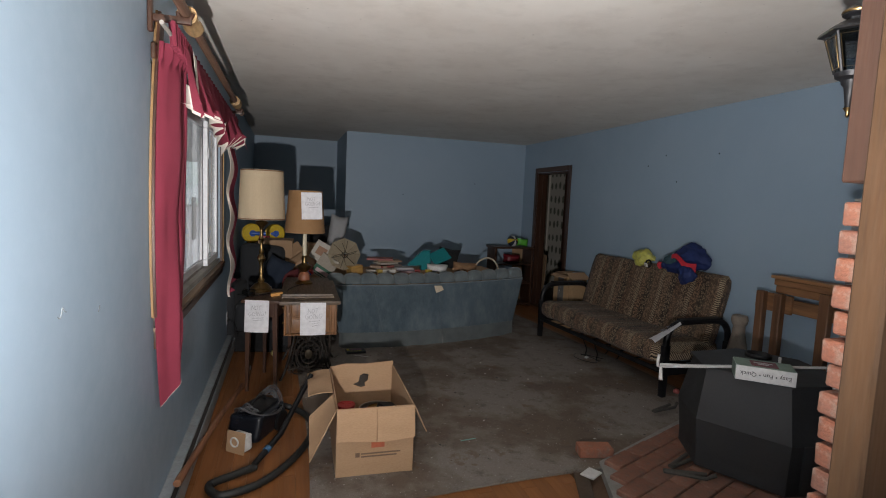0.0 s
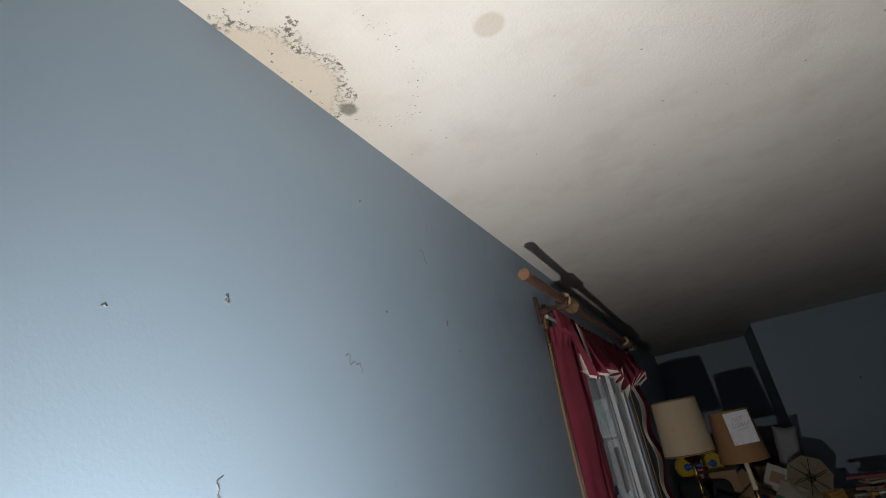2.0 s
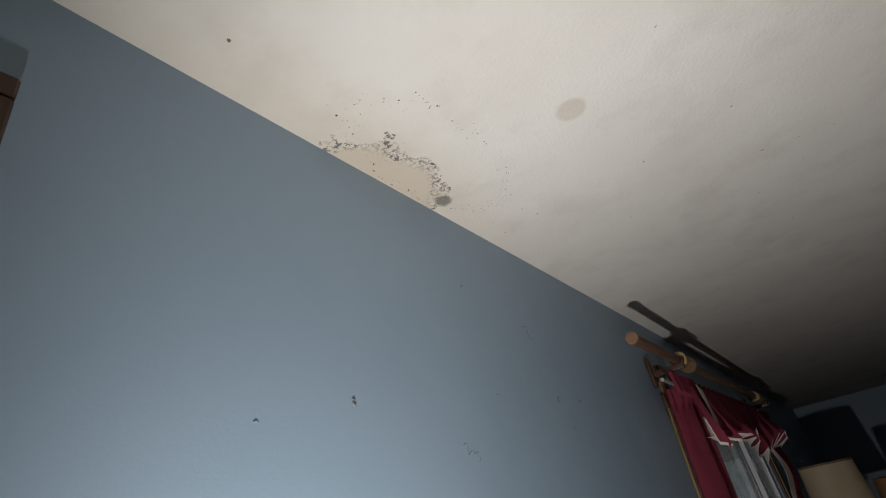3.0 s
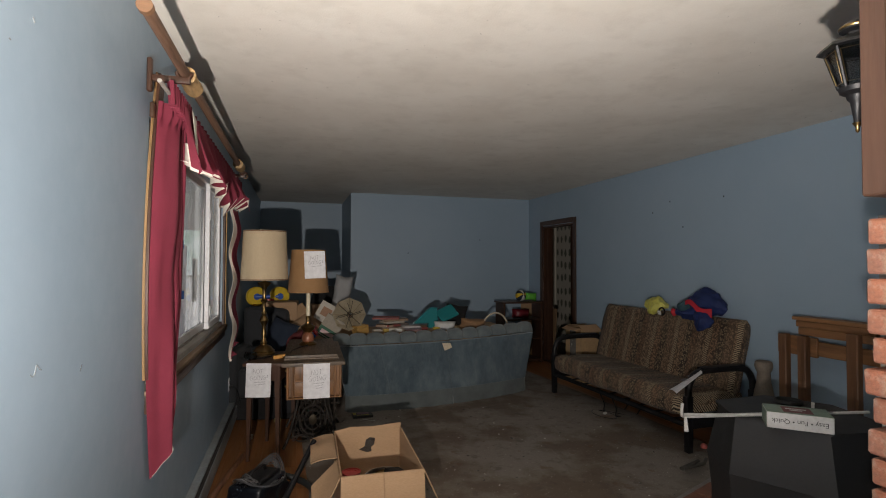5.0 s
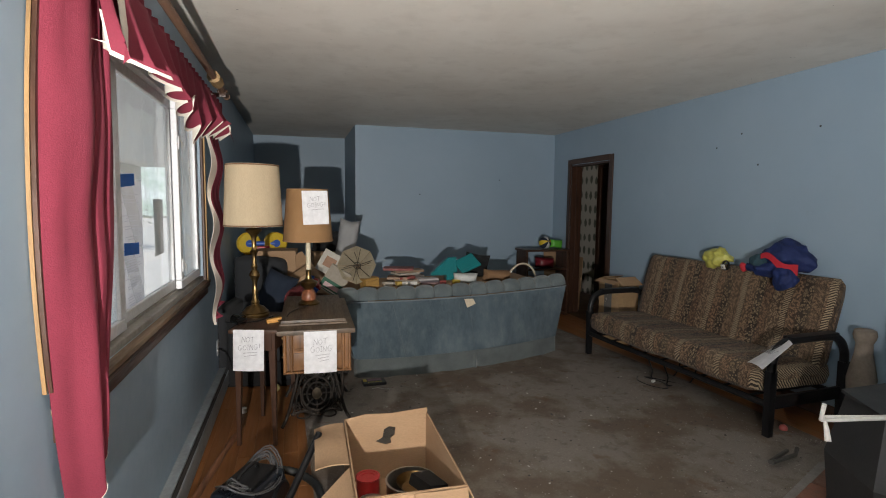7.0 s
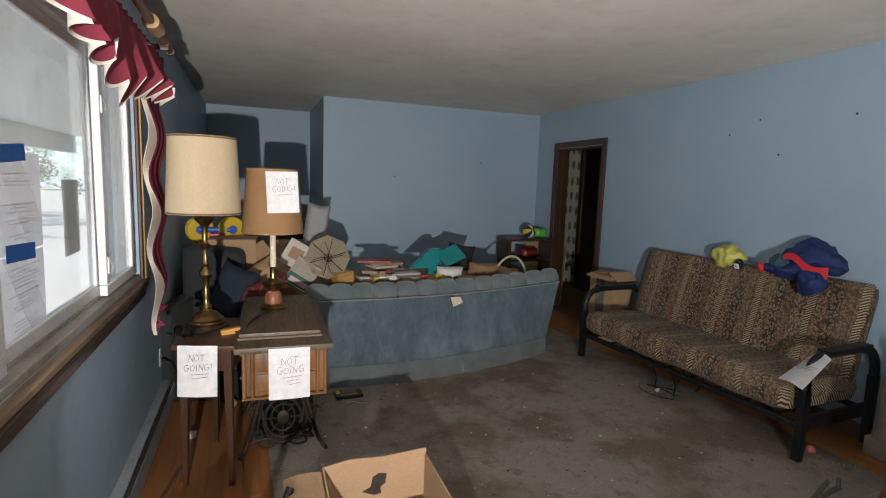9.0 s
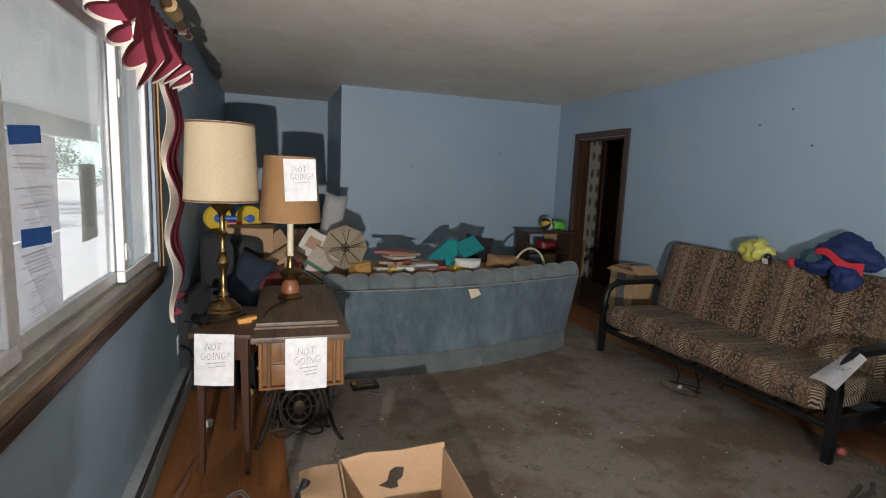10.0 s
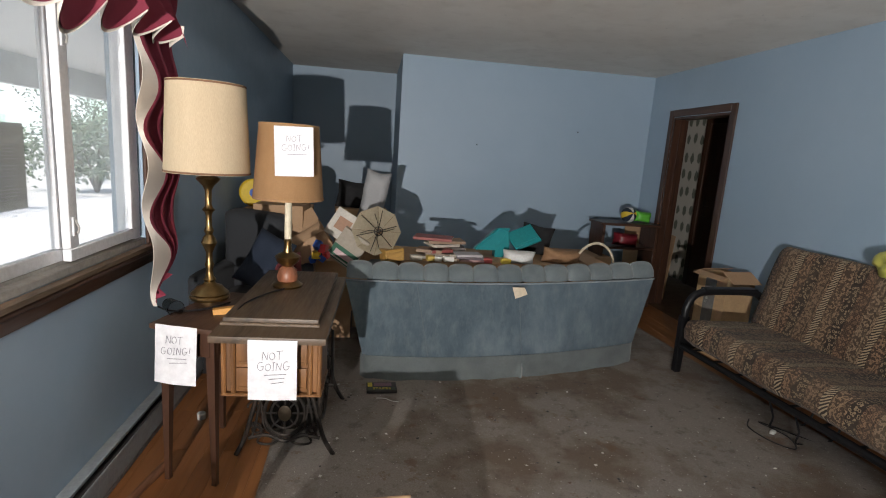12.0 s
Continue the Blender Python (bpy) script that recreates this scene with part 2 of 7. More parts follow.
def velvet_mat():
    m, n, l, p = shader("worn_blue_velvet")
    v = mapping(n, l, (1.5, 1, 0.8))
    a, b, f = noise_tex(n, l, v, 2.4, 8, 0.72), noise_tex(n, l, mapping(n, l, (2.2, 1, 0.9)), 7, 7, 0.72), noise_tex(n, l, v, 300, 2)
    c = ramp(n, l, a, [(0.34, (0.040, 0.064, 0.082)), (0.52, (0.075, 0.108, 0.130)), (0.70, (0.135, 0.170, 0.190))])
    c = mix(n, l, calc(n, l, "MULTIPLY", ramp(n, l, b, [(0.5, (0, 0, 0)), (0.75, (1, 1, 1))]), 0.35), c, (0.19, 0.22, 0.225))
    l.new(c, p.inputs["Base Color"])
    p.inputs["Roughness"].default_value, p.inputs["Sheen Weight"].default_value = 0.85, 0.25
    bump(n, l, p, f, 0.3, 0.002)
    return m


def glass_mat(name, tint=(1, 1, 1)):
    m, n, l, p = shader(name)
    p.inputs["Base Color"].default_value, p.inputs["Roughness"].default_value = (*tint, 1), 0.02
    p.inputs["Transmission Weight"].default_value, p.inputs["IOR"].default_value = 1.0, 1.1
    return m


def dusty_glass():
    """Window glass under a film of dust, thicker in streaks."""
    m, n, l, p = shader("dusty_window_glass")
    p.inputs["Roughness"].default_value = 0.02
    p.inputs["Transmission Weight"].default_value, p.inputs["IOR"].default_value = 1.0, 1.1
    film, both = n.new("ShaderNodeBsdfTranslucent"), n.new("ShaderNodeMixShader")
    film.inputs["Color"].default_value = (0.92, 0.95, 0.94, 1)
    streak = noise_tex(n, l, mapping(n, l, (1, 5, 1.2)), 2.5, 6, 0.65)
    l.new(ramp(n, l, streak, [(0.3, (0.10, 0.10, 0.10)), (0.7, (0.24, 0.24, 0.24))]), both.inputs[0])
    l.new(p.outputs[0], both.inputs[1]), l.new(film.outputs[0], both.inputs[2])
    l.new(both.outputs[0], n["Material Output"].inputs["Surface"])
    return m


def wallpaper_mat():
    m, n, l, p = shader("floral_wallpaper")
    v = mapping(n, l, (0, 5.6, 3.4))
    vor = n.new("ShaderNodeTexVoronoi")
    vor.inputs["Scale"].default_value, vor.inputs["Randomness"].default_value = 1.3, 0.15
    l.new(v, vor.inputs["Vector"])
    d = calc(n, l, "ADD", vor.outputs["Distance"], calc(n, l, "MULTIPLY", noise_tex(n, l, v, 7, 3), 0.3))
    c = ramp(n, l, d, [(0.40, (0.13, 0.14, 0.11)), (0.47, (0.50, 0.48, 0.42))])
    l.new(c, p.inputs["Base Color"])
    p.inputs["Roughness"].default_value = 0.8
    return m


BLUE, CEIL, CARPET, FUTON, VELVET = wall_paint(), ceiling_paint(), carpet_mat(), futon_fabric(), velvet_mat()
PANE, LANTERN_GLASS, PAPERED = dusty_glass(), glass_mat("smoky_lantern_glass", (0.45, 0.47, 0.5)), wallpaper_mat()
DARKWOOD = wood("dark_stained_wood", (0.055, 0.024, 0.013), 0.42, "z")
DARKWOOD_Y = wood("dark_stained_wood_lengthwise", (0.065, 0.031, 0.017), 0.42, "y")
TRIMWOOD = wood("worn_sill_wood", (0.10, 0.060, 0.038), 0.55, "y")
RAWWOOD = wood("bare_pine", (0.50, 0.32, 0.15), 0.6, "z")
OAK = wood("oak_cabinet_wood", (0.19, 0.085, 0.028), 0.42, "z")
OAKTOP = wood("worn_oak_top", (0.092, 0.060, 0.035), 0.48, "y")
POSTWOOD = wood("rough_sawn_post", (0.092, 0.046, 0.019), 0.95, "z", 0.5)
REDBOARD = wood("reddish_trim_board", (0.068, 0.032, 0.019), 0.65, "z", 0.7)
RAILWOOD = wood("old_railing_wood", (0.25, 0.12, 0.05), 0.55, "y", 0.5)
FLOORWOOD = wood("honey_floor_planks", (0.26, 0.105, 0.034), 0.42, "y", 0.75, 0.5, 0.10)
WHITEVINYL = mat("white_window_vinyl", (0.74, 0.75, 0.77), 0.45, dark=0.86, scale=4)
DIRTYVINYL = mat("grimy_window_track", (0.36, 0.34, 0.31), 0.7, dark=0.5, scale=9)
MAROON = mat("maroon_curtain_cloth", (0.195, 0.020, 0.042), 0.9, dark=0.72, scale=3, grain=240, rel=0.3)
LINING = mat("cream_curtain_lining", (0.72, 0.66, 0.58), 0.9, dark=0.85, scale=4, grain=240, rel=0.2)
BLACKSTEEL = mat("black_painted_steel", (0.008, 0.008, 0.009), 0.42, 0.0, dark=1.5, scale=12)
BLACKSTEEL.node_tree.nodes["Principled BSDF"].inputs["Specular IOR Level"].default_value = 0.3
STOVEIRON = mat("matt_black_stove_plate", (0.026, 0.027, 0.029), 0.62, 0.2, worn=(0.048, 0.045, 0.043), scale=5, grain=90)
CASTIRON = mat("dark_cast_iron", (0.022, 0.020, 0.018), 0.5, 0.5, worn=(0.06, 0.042, 0.03), scale=14)
BRASS = mat("tarnished_brass", (0.30, 0.20, 0.085), 0.32, 1.0, dark=0.45, scale=16, rel=0.05)
CREAMSHADE = mat("cream_lampshade_cloth", (0.50, 0.40, 0.265), 0.9, dark=0.82, scale=2.5, grain=180, stretch=(3, 3, 0.4))
BURLAP = mat("tan_burlap_lampshade", (0.27, 0.15, 0.064), 0.95, dark=0.8, scale=5, grain=220, rel=0.5)
CREAMPLASTIC = mat("cream_candle_sleeve", (0.62, 0.55, 0.40), 0.5, dark=0.9)
PAPER = mat("white_paper", (0.68, 0.68, 0.70), 0.8, dark=0.93, scale=5, grain=30, rel=0.05)
INK = mat("grey_pen_ink", (0.16, 0.16, 0.18), 0.8)
CARDBOARD = mat("brown_cardboard", (0.40, 0.255, 0.145), 0.85, dark=0.86, scale=3, grain=70, stretch=(1, 1, 4), rel=0.1)
CARDINNER = mat("brown_cardboard_inside", (0.34, 0.215, 0.12), 0.88, dark=0.86, scale=3, grain=70, stretch=(1, 1, 4), rel=0.1)
HEATERMETAL = mat("scuffed_heater_enamel", (0.30, 0.345, 0.375), 0.5, 0.1, worn=(0.21, 0.20, 0.18), scale=7)
HEATERDARK = mat("heater_fins", (0.045, 0.04, 0.038), 0.8)
MORTAR = mat("grey_mortar", (0.26, 0.25, 0.235), 0.95, dark=0.7, scale=20, grain=120, rel=0.6)


def brick_mat(name="red_brick", dust=0.6, tone=(0.10, 0.075, 0.062)):
    m, n, l, p = shader(name)
    v = mapping(n, l)
    info = n.new("ShaderNodeObjectInfo")
    base = ramp(n, l, info.outputs["Random"], [(0, (0.30, 0.105, 0.060)), (0.5, (0.37, 0.14, 0.080)), (1, (0.28, 0.125, 0.085))])
    a, f = noise_tex(n, l, v, 26, 7, 0.7), noise_tex(n, l, v, 150, 5)
    c = mix(n, l, calc(n, l, "MULTIPLY", ramp(n, l, a, [(0.52, (0, 0, 0)), (0.64, (1, 1, 1))]), 0.5), base, (0.40, 0.31, 0.25))
    c = mix(n, l, 0.6, c, ramp(n, l, f, [(0.3, (0.6, 0.6, 0.6)), (0.7, (1.1, 1.1, 1.1))]), "MULTIPLY")
    c = mix(n, l, calc(n, l, "MULTIPLY", ramp(n, l, noise_tex(n, l, v, 7, 6, 0.7), [(0.42, (0, 0, 0)), (0.66, (1, 1, 1))]), dust), c, tone)
    if dust > 0.7:
        c = mix(n, l, 0.5, c, (0.115, 0.070, 0.052))
    l.new(c, p.inputs["Base Color"])
    p.inputs["Roughness"].default_value = 0.9
    bump(n, l, p, f, 0.6, 0.004)
    return m


BRICK, HEARTHBRICK = brick_mat(), brick_mat("sooty_hearth_brick", 0.85, (0.070, 0.052, 0.043))


def plain(name, col, rough=0.6, metal=0.0):
    return mat(name, col, rough, metal, dark=0.82, scale=9, grain=50, rel=0.08)


# ---- building blocks ----
def mesh_of(name, bm, material, smooth=None):
    me = bpy.data.meshes.new(name)
    bmesh.ops.recalc_face_normals(bm, faces=bm.faces)
    bm.to_mesh(me)
    bm.free()
    for m in (material if isinstance(material, (list, tuple)) else [material]):
        me.materials.append(m)
    if smooth is not None:
        me.shade_smooth()
        me.set_sharp_from_angle(angle=radians(smooth))
    return me


def part(name, bm, material, parent=None, label="", smooth=38):
    ob = new(name, mesh_of(name, bm, material, smooth))
    ob.parent = parent
    return tagged(ob, label) if label else ob


def thing(name, m, label, category, group=""):
    ob = new(name)
    ob.empty_display_size = 0.1
    ob.matrix_world = m
    return tagged(ob, label, category, group)


def solid(name, bm, material, m, label, category, group="", smooth=38):
    ob = new(name, mesh_of(name, bm, material, smooth))
    ob.matrix_world = m
    return tagged(ob, label, category, group)


def structure(name, bm, material, label, smooth=None):
    ob = new(name, mesh_of(name, bm, material, smooth))
    return tagged(ob, label, kind="structure")


def block(bm, lo, hi, bevel=0.0, seg=1, m=None):
    """A box between two corners, edges rounded, added to bm."""
    lo, hi = Vector(lo), Vector(hi)
    mm = Matrix.Translation((lo + hi) / 2) @ Matrix.Diagonal((*(hi - lo), 1))
    made = bmesh.ops.create_cube(bm, size=1, matrix=mm)["verts"]
    if bevel:
        edges = {e for v in made for e in v.link_edges}
        made = bmesh.ops.bevel(bm, geom=list(edges), offset=bevel, segments=seg, affect="EDGES", profile=0.7)["verts"]
        made = list({v for v in made})
    if m is not None:
        bmesh.ops.transform(bm, matrix=m, verts=list({v for v in made if v.is_valid}))
    return bm


def cube(lo, hi, bevel=0.0, seg=1, m=None):
    return block(bmesh.new(), lo, hi, bevel, seg, m)


def lathe(profile, n=32, bm=None, m=None, cap=True):
    """Turned body: profile rows of (radius, height)."""
    bm = bm or bmesh.new()
    rings = [[bm.verts.new((r * math.cos(2 * math.pi * i / n), r * math.sin(2 * math.pi * i / n), z)) for i in range(n)] for r, z in profile]
    for a, b in zip(rings, rings[1:]):
        for i in range(n):
            bm.faces.new((a[i], a[(i + 1) % n], b[(i + 1) % n], b[i]))
    if cap:
        bm.faces.new(rings[0][::-1])
        bm.faces.new(rings[-1])
    if m is not None:
        bmesh.ops.transform(bm, matrix=m, verts=[v for r in rings for v in r])
    return bm


def tube(points, radius, n=8, bm=None, closed=False, flat=1.0):
    """A round bar along points."""
    bm = bm or bmesh.new()
    pts = [Vector(p) for p in points]
    rings, up = [], Vector((0.123, 0.217, 0.968)).normalized()
    k = len(pts)
    for i, p in enumerate(pts):
        a, b = (pts[i - 1], pts[(i + 1) % k]) if closed else (pts[max(0, i - 1)], pts[min(k - 1, i + 1)])
        d = (b - a).normalized()
        s = d.cross(up)
        s = s.normalized() if s.length > 0.05 else d.cross(Vector((1, 0, 0))).normalized()
        w = s.cross(d).normalized()
        r = radius[i] if isinstance(radius, (list, tuple)) else radius
        rings.append([bm.verts.new(p + s * r * math.cos(2 * math.pi * j / n) + w * r * flat * math.sin(2 * math.pi * j / n)) for j in range(n)])
    pairs = list(zip(rings, rings[1:])) + ([(rings[-1], rings[0])] if closed else [])
    for a, b in pairs:
        for j in range(n):
            bm.faces.new((a[j], a[(j + 1) % n], b[(j + 1) % n], b[j]))
    if not closed:
        bm.faces.new(rings[0][::-1])
        bm.faces.new(rings[-1])
    return bm


def curve_pts(points, steps=6, closed=False):
    """A smooth line through points."""
    pts = [Vector(p) for p in points]
    k, out = len(pts), []
    for i in range(k if closed else k - 1):
        p0, p1, p2, p3 = (pts[(i + j) % k] if closed else pts[min(max(i + j, 0), k - 1)] for j in (-1, 0, 1, 2))
        for s in range(steps):
            t = s / steps
            out.append(0.5 * (2 * p1 + (p2 - p0) * t + (2 * p0 - 5 * p1 + 4 * p2 - p3) * t * t + (3 * p1 - p0 - 3 * p2 + p3) * t ** 3))
    return out if closed else out + [pts[-1]]


def sheet(fn, nu, nv, thick=0.0, bm=None):
    """A surface fn(u, v) over the unit square, given thickness."""
    bm = bm or bmesh.new()
    g = [[bm.verts.new(fn(i / nu, j / nv)) for j in range(nv + 1)] for i in range(nu + 1)]
    faces = [bm.faces.new((g[i][j], g[i + 1][j], g[i + 1][j + 1], g[i][j + 1])) for i in range(nu) for j in range(nv)]
    if thick:
        bmesh.ops.recalc_face_normals(bm, faces=faces)
        bmesh.ops.solidify(bm, geom=faces, thickness=thick)
    return bm


def prism(outline, z0, z1, bm=None, bevel=0.0):
    """An upright body over a plan outline."""
    bm = bm or bmesh.new()
    lo = [bm.verts.new((x, y, z0)) for x, y in outline]
    hi = [bm.verts.new((x, y, z1)) for x, y in outline]
    bm.faces.new(lo[::-1]), bm.faces.new(hi)
    k = len(lo)
    for i in range(k):
        bm.faces.new((lo[i], lo[(i + 1) % k], hi[(i + 1) % k], hi[i]))
    if bevel:
        bmesh.ops.bevel(bm, geom=bm.edges[:], offset=bevel, segments=2, affect="EDGES")
    return bm


def crumple(bm, amount, scale=8.0, seed=0.0, smooth_axis=None):
    for v in bm.verts:
        d = noise.noise_vector(v.co * scale + Vector((seed, seed * 1.7, 3.1)))
        v.co += d * amount
    return bm


def text_mesh(name, body, size, material, parent, m, shear=0.0, stretch=1.0, thin=0.0):
    cu = bpy.data.curves.new(name, "FONT")
    cu.body, cu.size, cu.align_x, cu.align_y, cu.shear, cu.extrude, cu.offset = body, size, "CENTER", "CENTER", shear, 0.0004, thin
    tmp = bpy.data.objects.new(name, cu)
    scene.collection.objects.link(tmp)
    me = bpy.data.meshes.new_from_object(tmp)
    bpy.data.objects.remove(tmp)
    me.materials.append(material)
    me.transform(m @ Matrix.Diagonal((stretch, 1, 1, 1)))
    ob = new(name, me)
    ob.parent = parent
    return ob


# ---- the room ----
WX, RX, FY, BY, AX, AY, CH, TH = -0.03, 4.03, 7.5, -1.3, 1.27, 8.95, 2.4, 0.14
WIN0, WIN1, WZ0, WZ1 = 2.42, 4.56, 0.92, 1.98
DOOR0, DOOR1, DOORZ = 6.17, 7.02, 1.95


def wall_box(name, lo, hi, material=None, label="light blue painted plaster wall with scuffs"):
    return structure(name, cube(lo, hi), material or BLUE, label)


def wall_with_hole(name, x0, x1, y0, y1, oy0, oy1, oz0, oz1, label):
    """A wall along y with one opening through it."""
    bm = bmesh.new()
    block(bm, (x0, y0, 0), (x1, oy0, CH))
    block(bm, (x0, oy1, 0), (x1, y1, CH))
    block(bm, (x0, oy0, oz1), (x1, oy1, CH))
    if oz0 > 0:
        block(bm, (x0, oy0, 0), (x1, oy1, oz0))
    bmesh.ops.remove_doubles(bm, verts=bm.verts[:], dist=0.0005)
    return structure(name, bm, BLUE, label)


wall_with_hole("wall_west", WX - TH, WX, BY - TH, AY + TH, WIN0, WIN1, WZ0, WZ1, "light blue painted wall with scuffs and small nail holes")
wall_with_hole("wall_east", RX, RX + TH, BY - TH, FY, DOOR0, DOOR1, 0, DOORZ, "light blue painted wall with a doorway near the corner")
structure("wall_north", cube((AX, FY, 0), (RX + TH, FY + TH, CH)), BLUE, "light blue painted end wall beside an alcove")
structure("wall_alcove_side", cube((AX, FY + TH, 0), (AX + TH, AY + TH, CH)), BLUE, "light blue side wall of the alcove")
structure("wall_alcove_back", cube((WX, AY, 0), (AX, AY + TH, CH)), BLUE, "light blue back wall of the alcove")
structure("wall_south", cube((WX, BY - TH, 0), (RX, BY, CH)), BLUE, "light blue painted wall behind the walker")
structure("ceiling", cube((WX - TH, BY - TH, CH), (5.6, AY + TH, CH + 0.1)), CEIL, "off-white textured plaster ceiling with a mouldy damp stain")
structure("floor", cube((WX - TH, BY - TH, -0.12), (5.6, AY + TH, -0.02)), mat("dark_subfloor", (0.12, 0.07, 0.04), 0.7), "wooden subfloor under planks and carpet")

# hall behind the doorway
structure("wall_hall_end", cube((RX + TH, 8.6, 0), (5.6, 8.7, CH)), PAPERED, "pale wallpaper with small dark flower sprigs")
structure("wall_hall_east", cube((5.1, 5.0, 0), (5.2, 8.6, CH)), PAPERED, "pale wallpaper with small dark flower sprigs")
structure("wall_hall_south", cube((RX + TH, 4.9, 0), (5.2, 5.0, CH)), PAPERED, "pale wallpaper with small dark flower sprigs")
structure("wall_hall_west", cube((RX + TH - 0.004, FY + TH, 0), (RX + TH + 0.1, 8.6, CH)), PAPERED, "pale wallpaper with small dark flower sprigs")

carpet_bm = sheet(lambda u, v: Vector((0.6 + 0.018 * math.sin(v * 9) + u * (3.0 - 0.45 * max(0, v - 0.45)), 2.42 + v * 4.3 + 0.10 * math.sin(u * 3) * (1 - v), 0.004 + 0.003 * noise.noise((u * 30, v * 40, 0)))), 40, 60, 0.012)
structure("carpet", carpet_bm, CARPET, "worn grey-brown carpet with brown stains and lint", 60)


# ---- window, sill and daylight beyond ----
def window():
    w = structure("window_1", cube((WX - 0.11, WIN0, WZ1 - 0.03), (WX - 0.02, WIN1, WZ1), 0.003), WHITEVINYL, "white sliding window with grimy track and daylight behind")
    X0, X1 = WX - 0.10, WX - 0.02
    for lo, hi in (((X0, WIN0, WZ0 + 0.03), (X1, WIN0 + 0.05, WZ1 - 0.03)), ((X0, WIN1 - 0.05, WZ0 + 0.03), (X1, WIN1, WZ1 - 0.03))):
        part("window_frame", cube(lo, hi, 0.004), WHITEVINYL, w)
    part("window_track", cube((X0 - 0.02, WIN0, WZ0), (X1 + 0.02, WIN1, WZ0 + 0.03), 0.004), DIRTYVINYL, w, "grimy sliding track")
    for k in (0.03, 0.055):
        part("track_rib", cube((X0 + k, WIN0 + 0.05, WZ0 + 0.03), (X0 + k + 0.006, WIN1 - 0.05, WZ0 + 0.042)), DIRTYVINYL, w)
    for a, b, x in ((2.47, 3.07, -0.055), (3.07, 4.03, -0.085), (3.98, 4.51, -0.05)):
        x += WX + 0.01
        sash = part("sash", cube((x, a, WZ1 - 0.075), (x + 0.03, b, WZ1 - 0.031), 0.003), WHITEVINYL, w)
        for lo, hi in (((x, a, WZ0 + 0.04), (x + 0.03, b, WZ0 + 0.085)), ((x, a, WZ0 + 0.086), (x + 0.03, a + 0.055, WZ1 - 0.076)), ((x, b - 0.055, WZ0 + 0.086), (x + 0.03, b, WZ1 - 0.076))):
            part("sash_rail", cube(lo, hi, 0.003), WHITEVINYL, sash)
        pane = part("pane", cube((x + 0.012, a + 0.05, WZ0 + 0.08), (x + 0.018, b - 0.05, WZ1 - 0.07)), PANE, sash, "dusty clear glass")
        pane.visible_shadow = False
    for z in (1.05, 1.70):
        latch = part("latch", cube((WX - 0.012, 3.995, z), (WX - 0.004, 4.02, z + 0.07), 0.003), WHITEVINYL, w, "white sash latch")
        part("latch_lever", tube([(WX - 0.004, 4.008, z + 0.06), (WX + 0.008, 4.006, z + 0.03), (WX + 0.004, 4.004, z + 0.01)], 0.004, 6), DIRTYVINYL, latch)
    # wooden stool and apron below, casings round the opening
    part("window_sill", cube((WX - 0.02, WIN0 + 0.001, WZ0 - 0.02), (WX + 0.035, WIN1 + 0.06, WZ0), 0.006, 2), wood("bleached_sill_wood", (0.24, 0.165, 0.105), 0.65, "y"), w, "worn dark wooden sill")
    part("sill_apron", cube((WX, WIN0 + 0.004, WZ0 - 0.09), (WX + 0.018, WIN1 + 0.05, WZ0 - 0.021), 0.005, 2), DARKWOOD_Y, w)
    part("sill_moulding", tube([(WX + 0.022, WIN0 + 0.006, WZ0 - 0.034), (WX + 0.022, WIN1 + 0.05, WZ0 - 0.034)], 0.011, 8), DARKWOOD_Y, w)
    part("casing", cube((WX, WIN1, WZ0), (WX + 0.018, WIN1 + 0.06, WZ1 + 0.06), 0.004), DARKWOOD, w)
    part("casing_bead", cube((WX + 0.018, WIN1 + 0.022, WZ0), (WX + 0.026, WIN1 + 0.04, WZ1 + 0.06), 0.003), RAWWOOD, w)
    part("casing", cube((WX, WIN0, WZ1), (WX + 0.018, WIN1, WZ1 + 0.06), 0.004), DARKWOOD_Y, w)
    return w


window()

# daylight side: ground, porch roof, bushes
structure("ground", cube((-60, -50, -0.5), (WX - TH - 0.02, 60, -0.3)), mat("pale_gravel_ground", (0.62, 0.60, 0.55), 0.95, dark=0.8, scale=2, grain=30), "sunlit pale gravel ground outside the window")
structure("porch_roof", cube((-2.3, 0.5, 2.05), (WX - TH - 0.01, 11.6, 2.2)), mat("grey_porch_boards", (0.62, 0.62, 0.60), 0.8, dark=0.7, stretch=(1, 8, 1)), "grey boarded porch roof outside the window")
structure("porch_beam", cube((-2.3, 0.5, 1.78), (-2.18, 11.6, 2.05)), mat("pale_porch_beam", (0.55, 0.55, 0.54), 0.8), "pale porch beam outside the window")


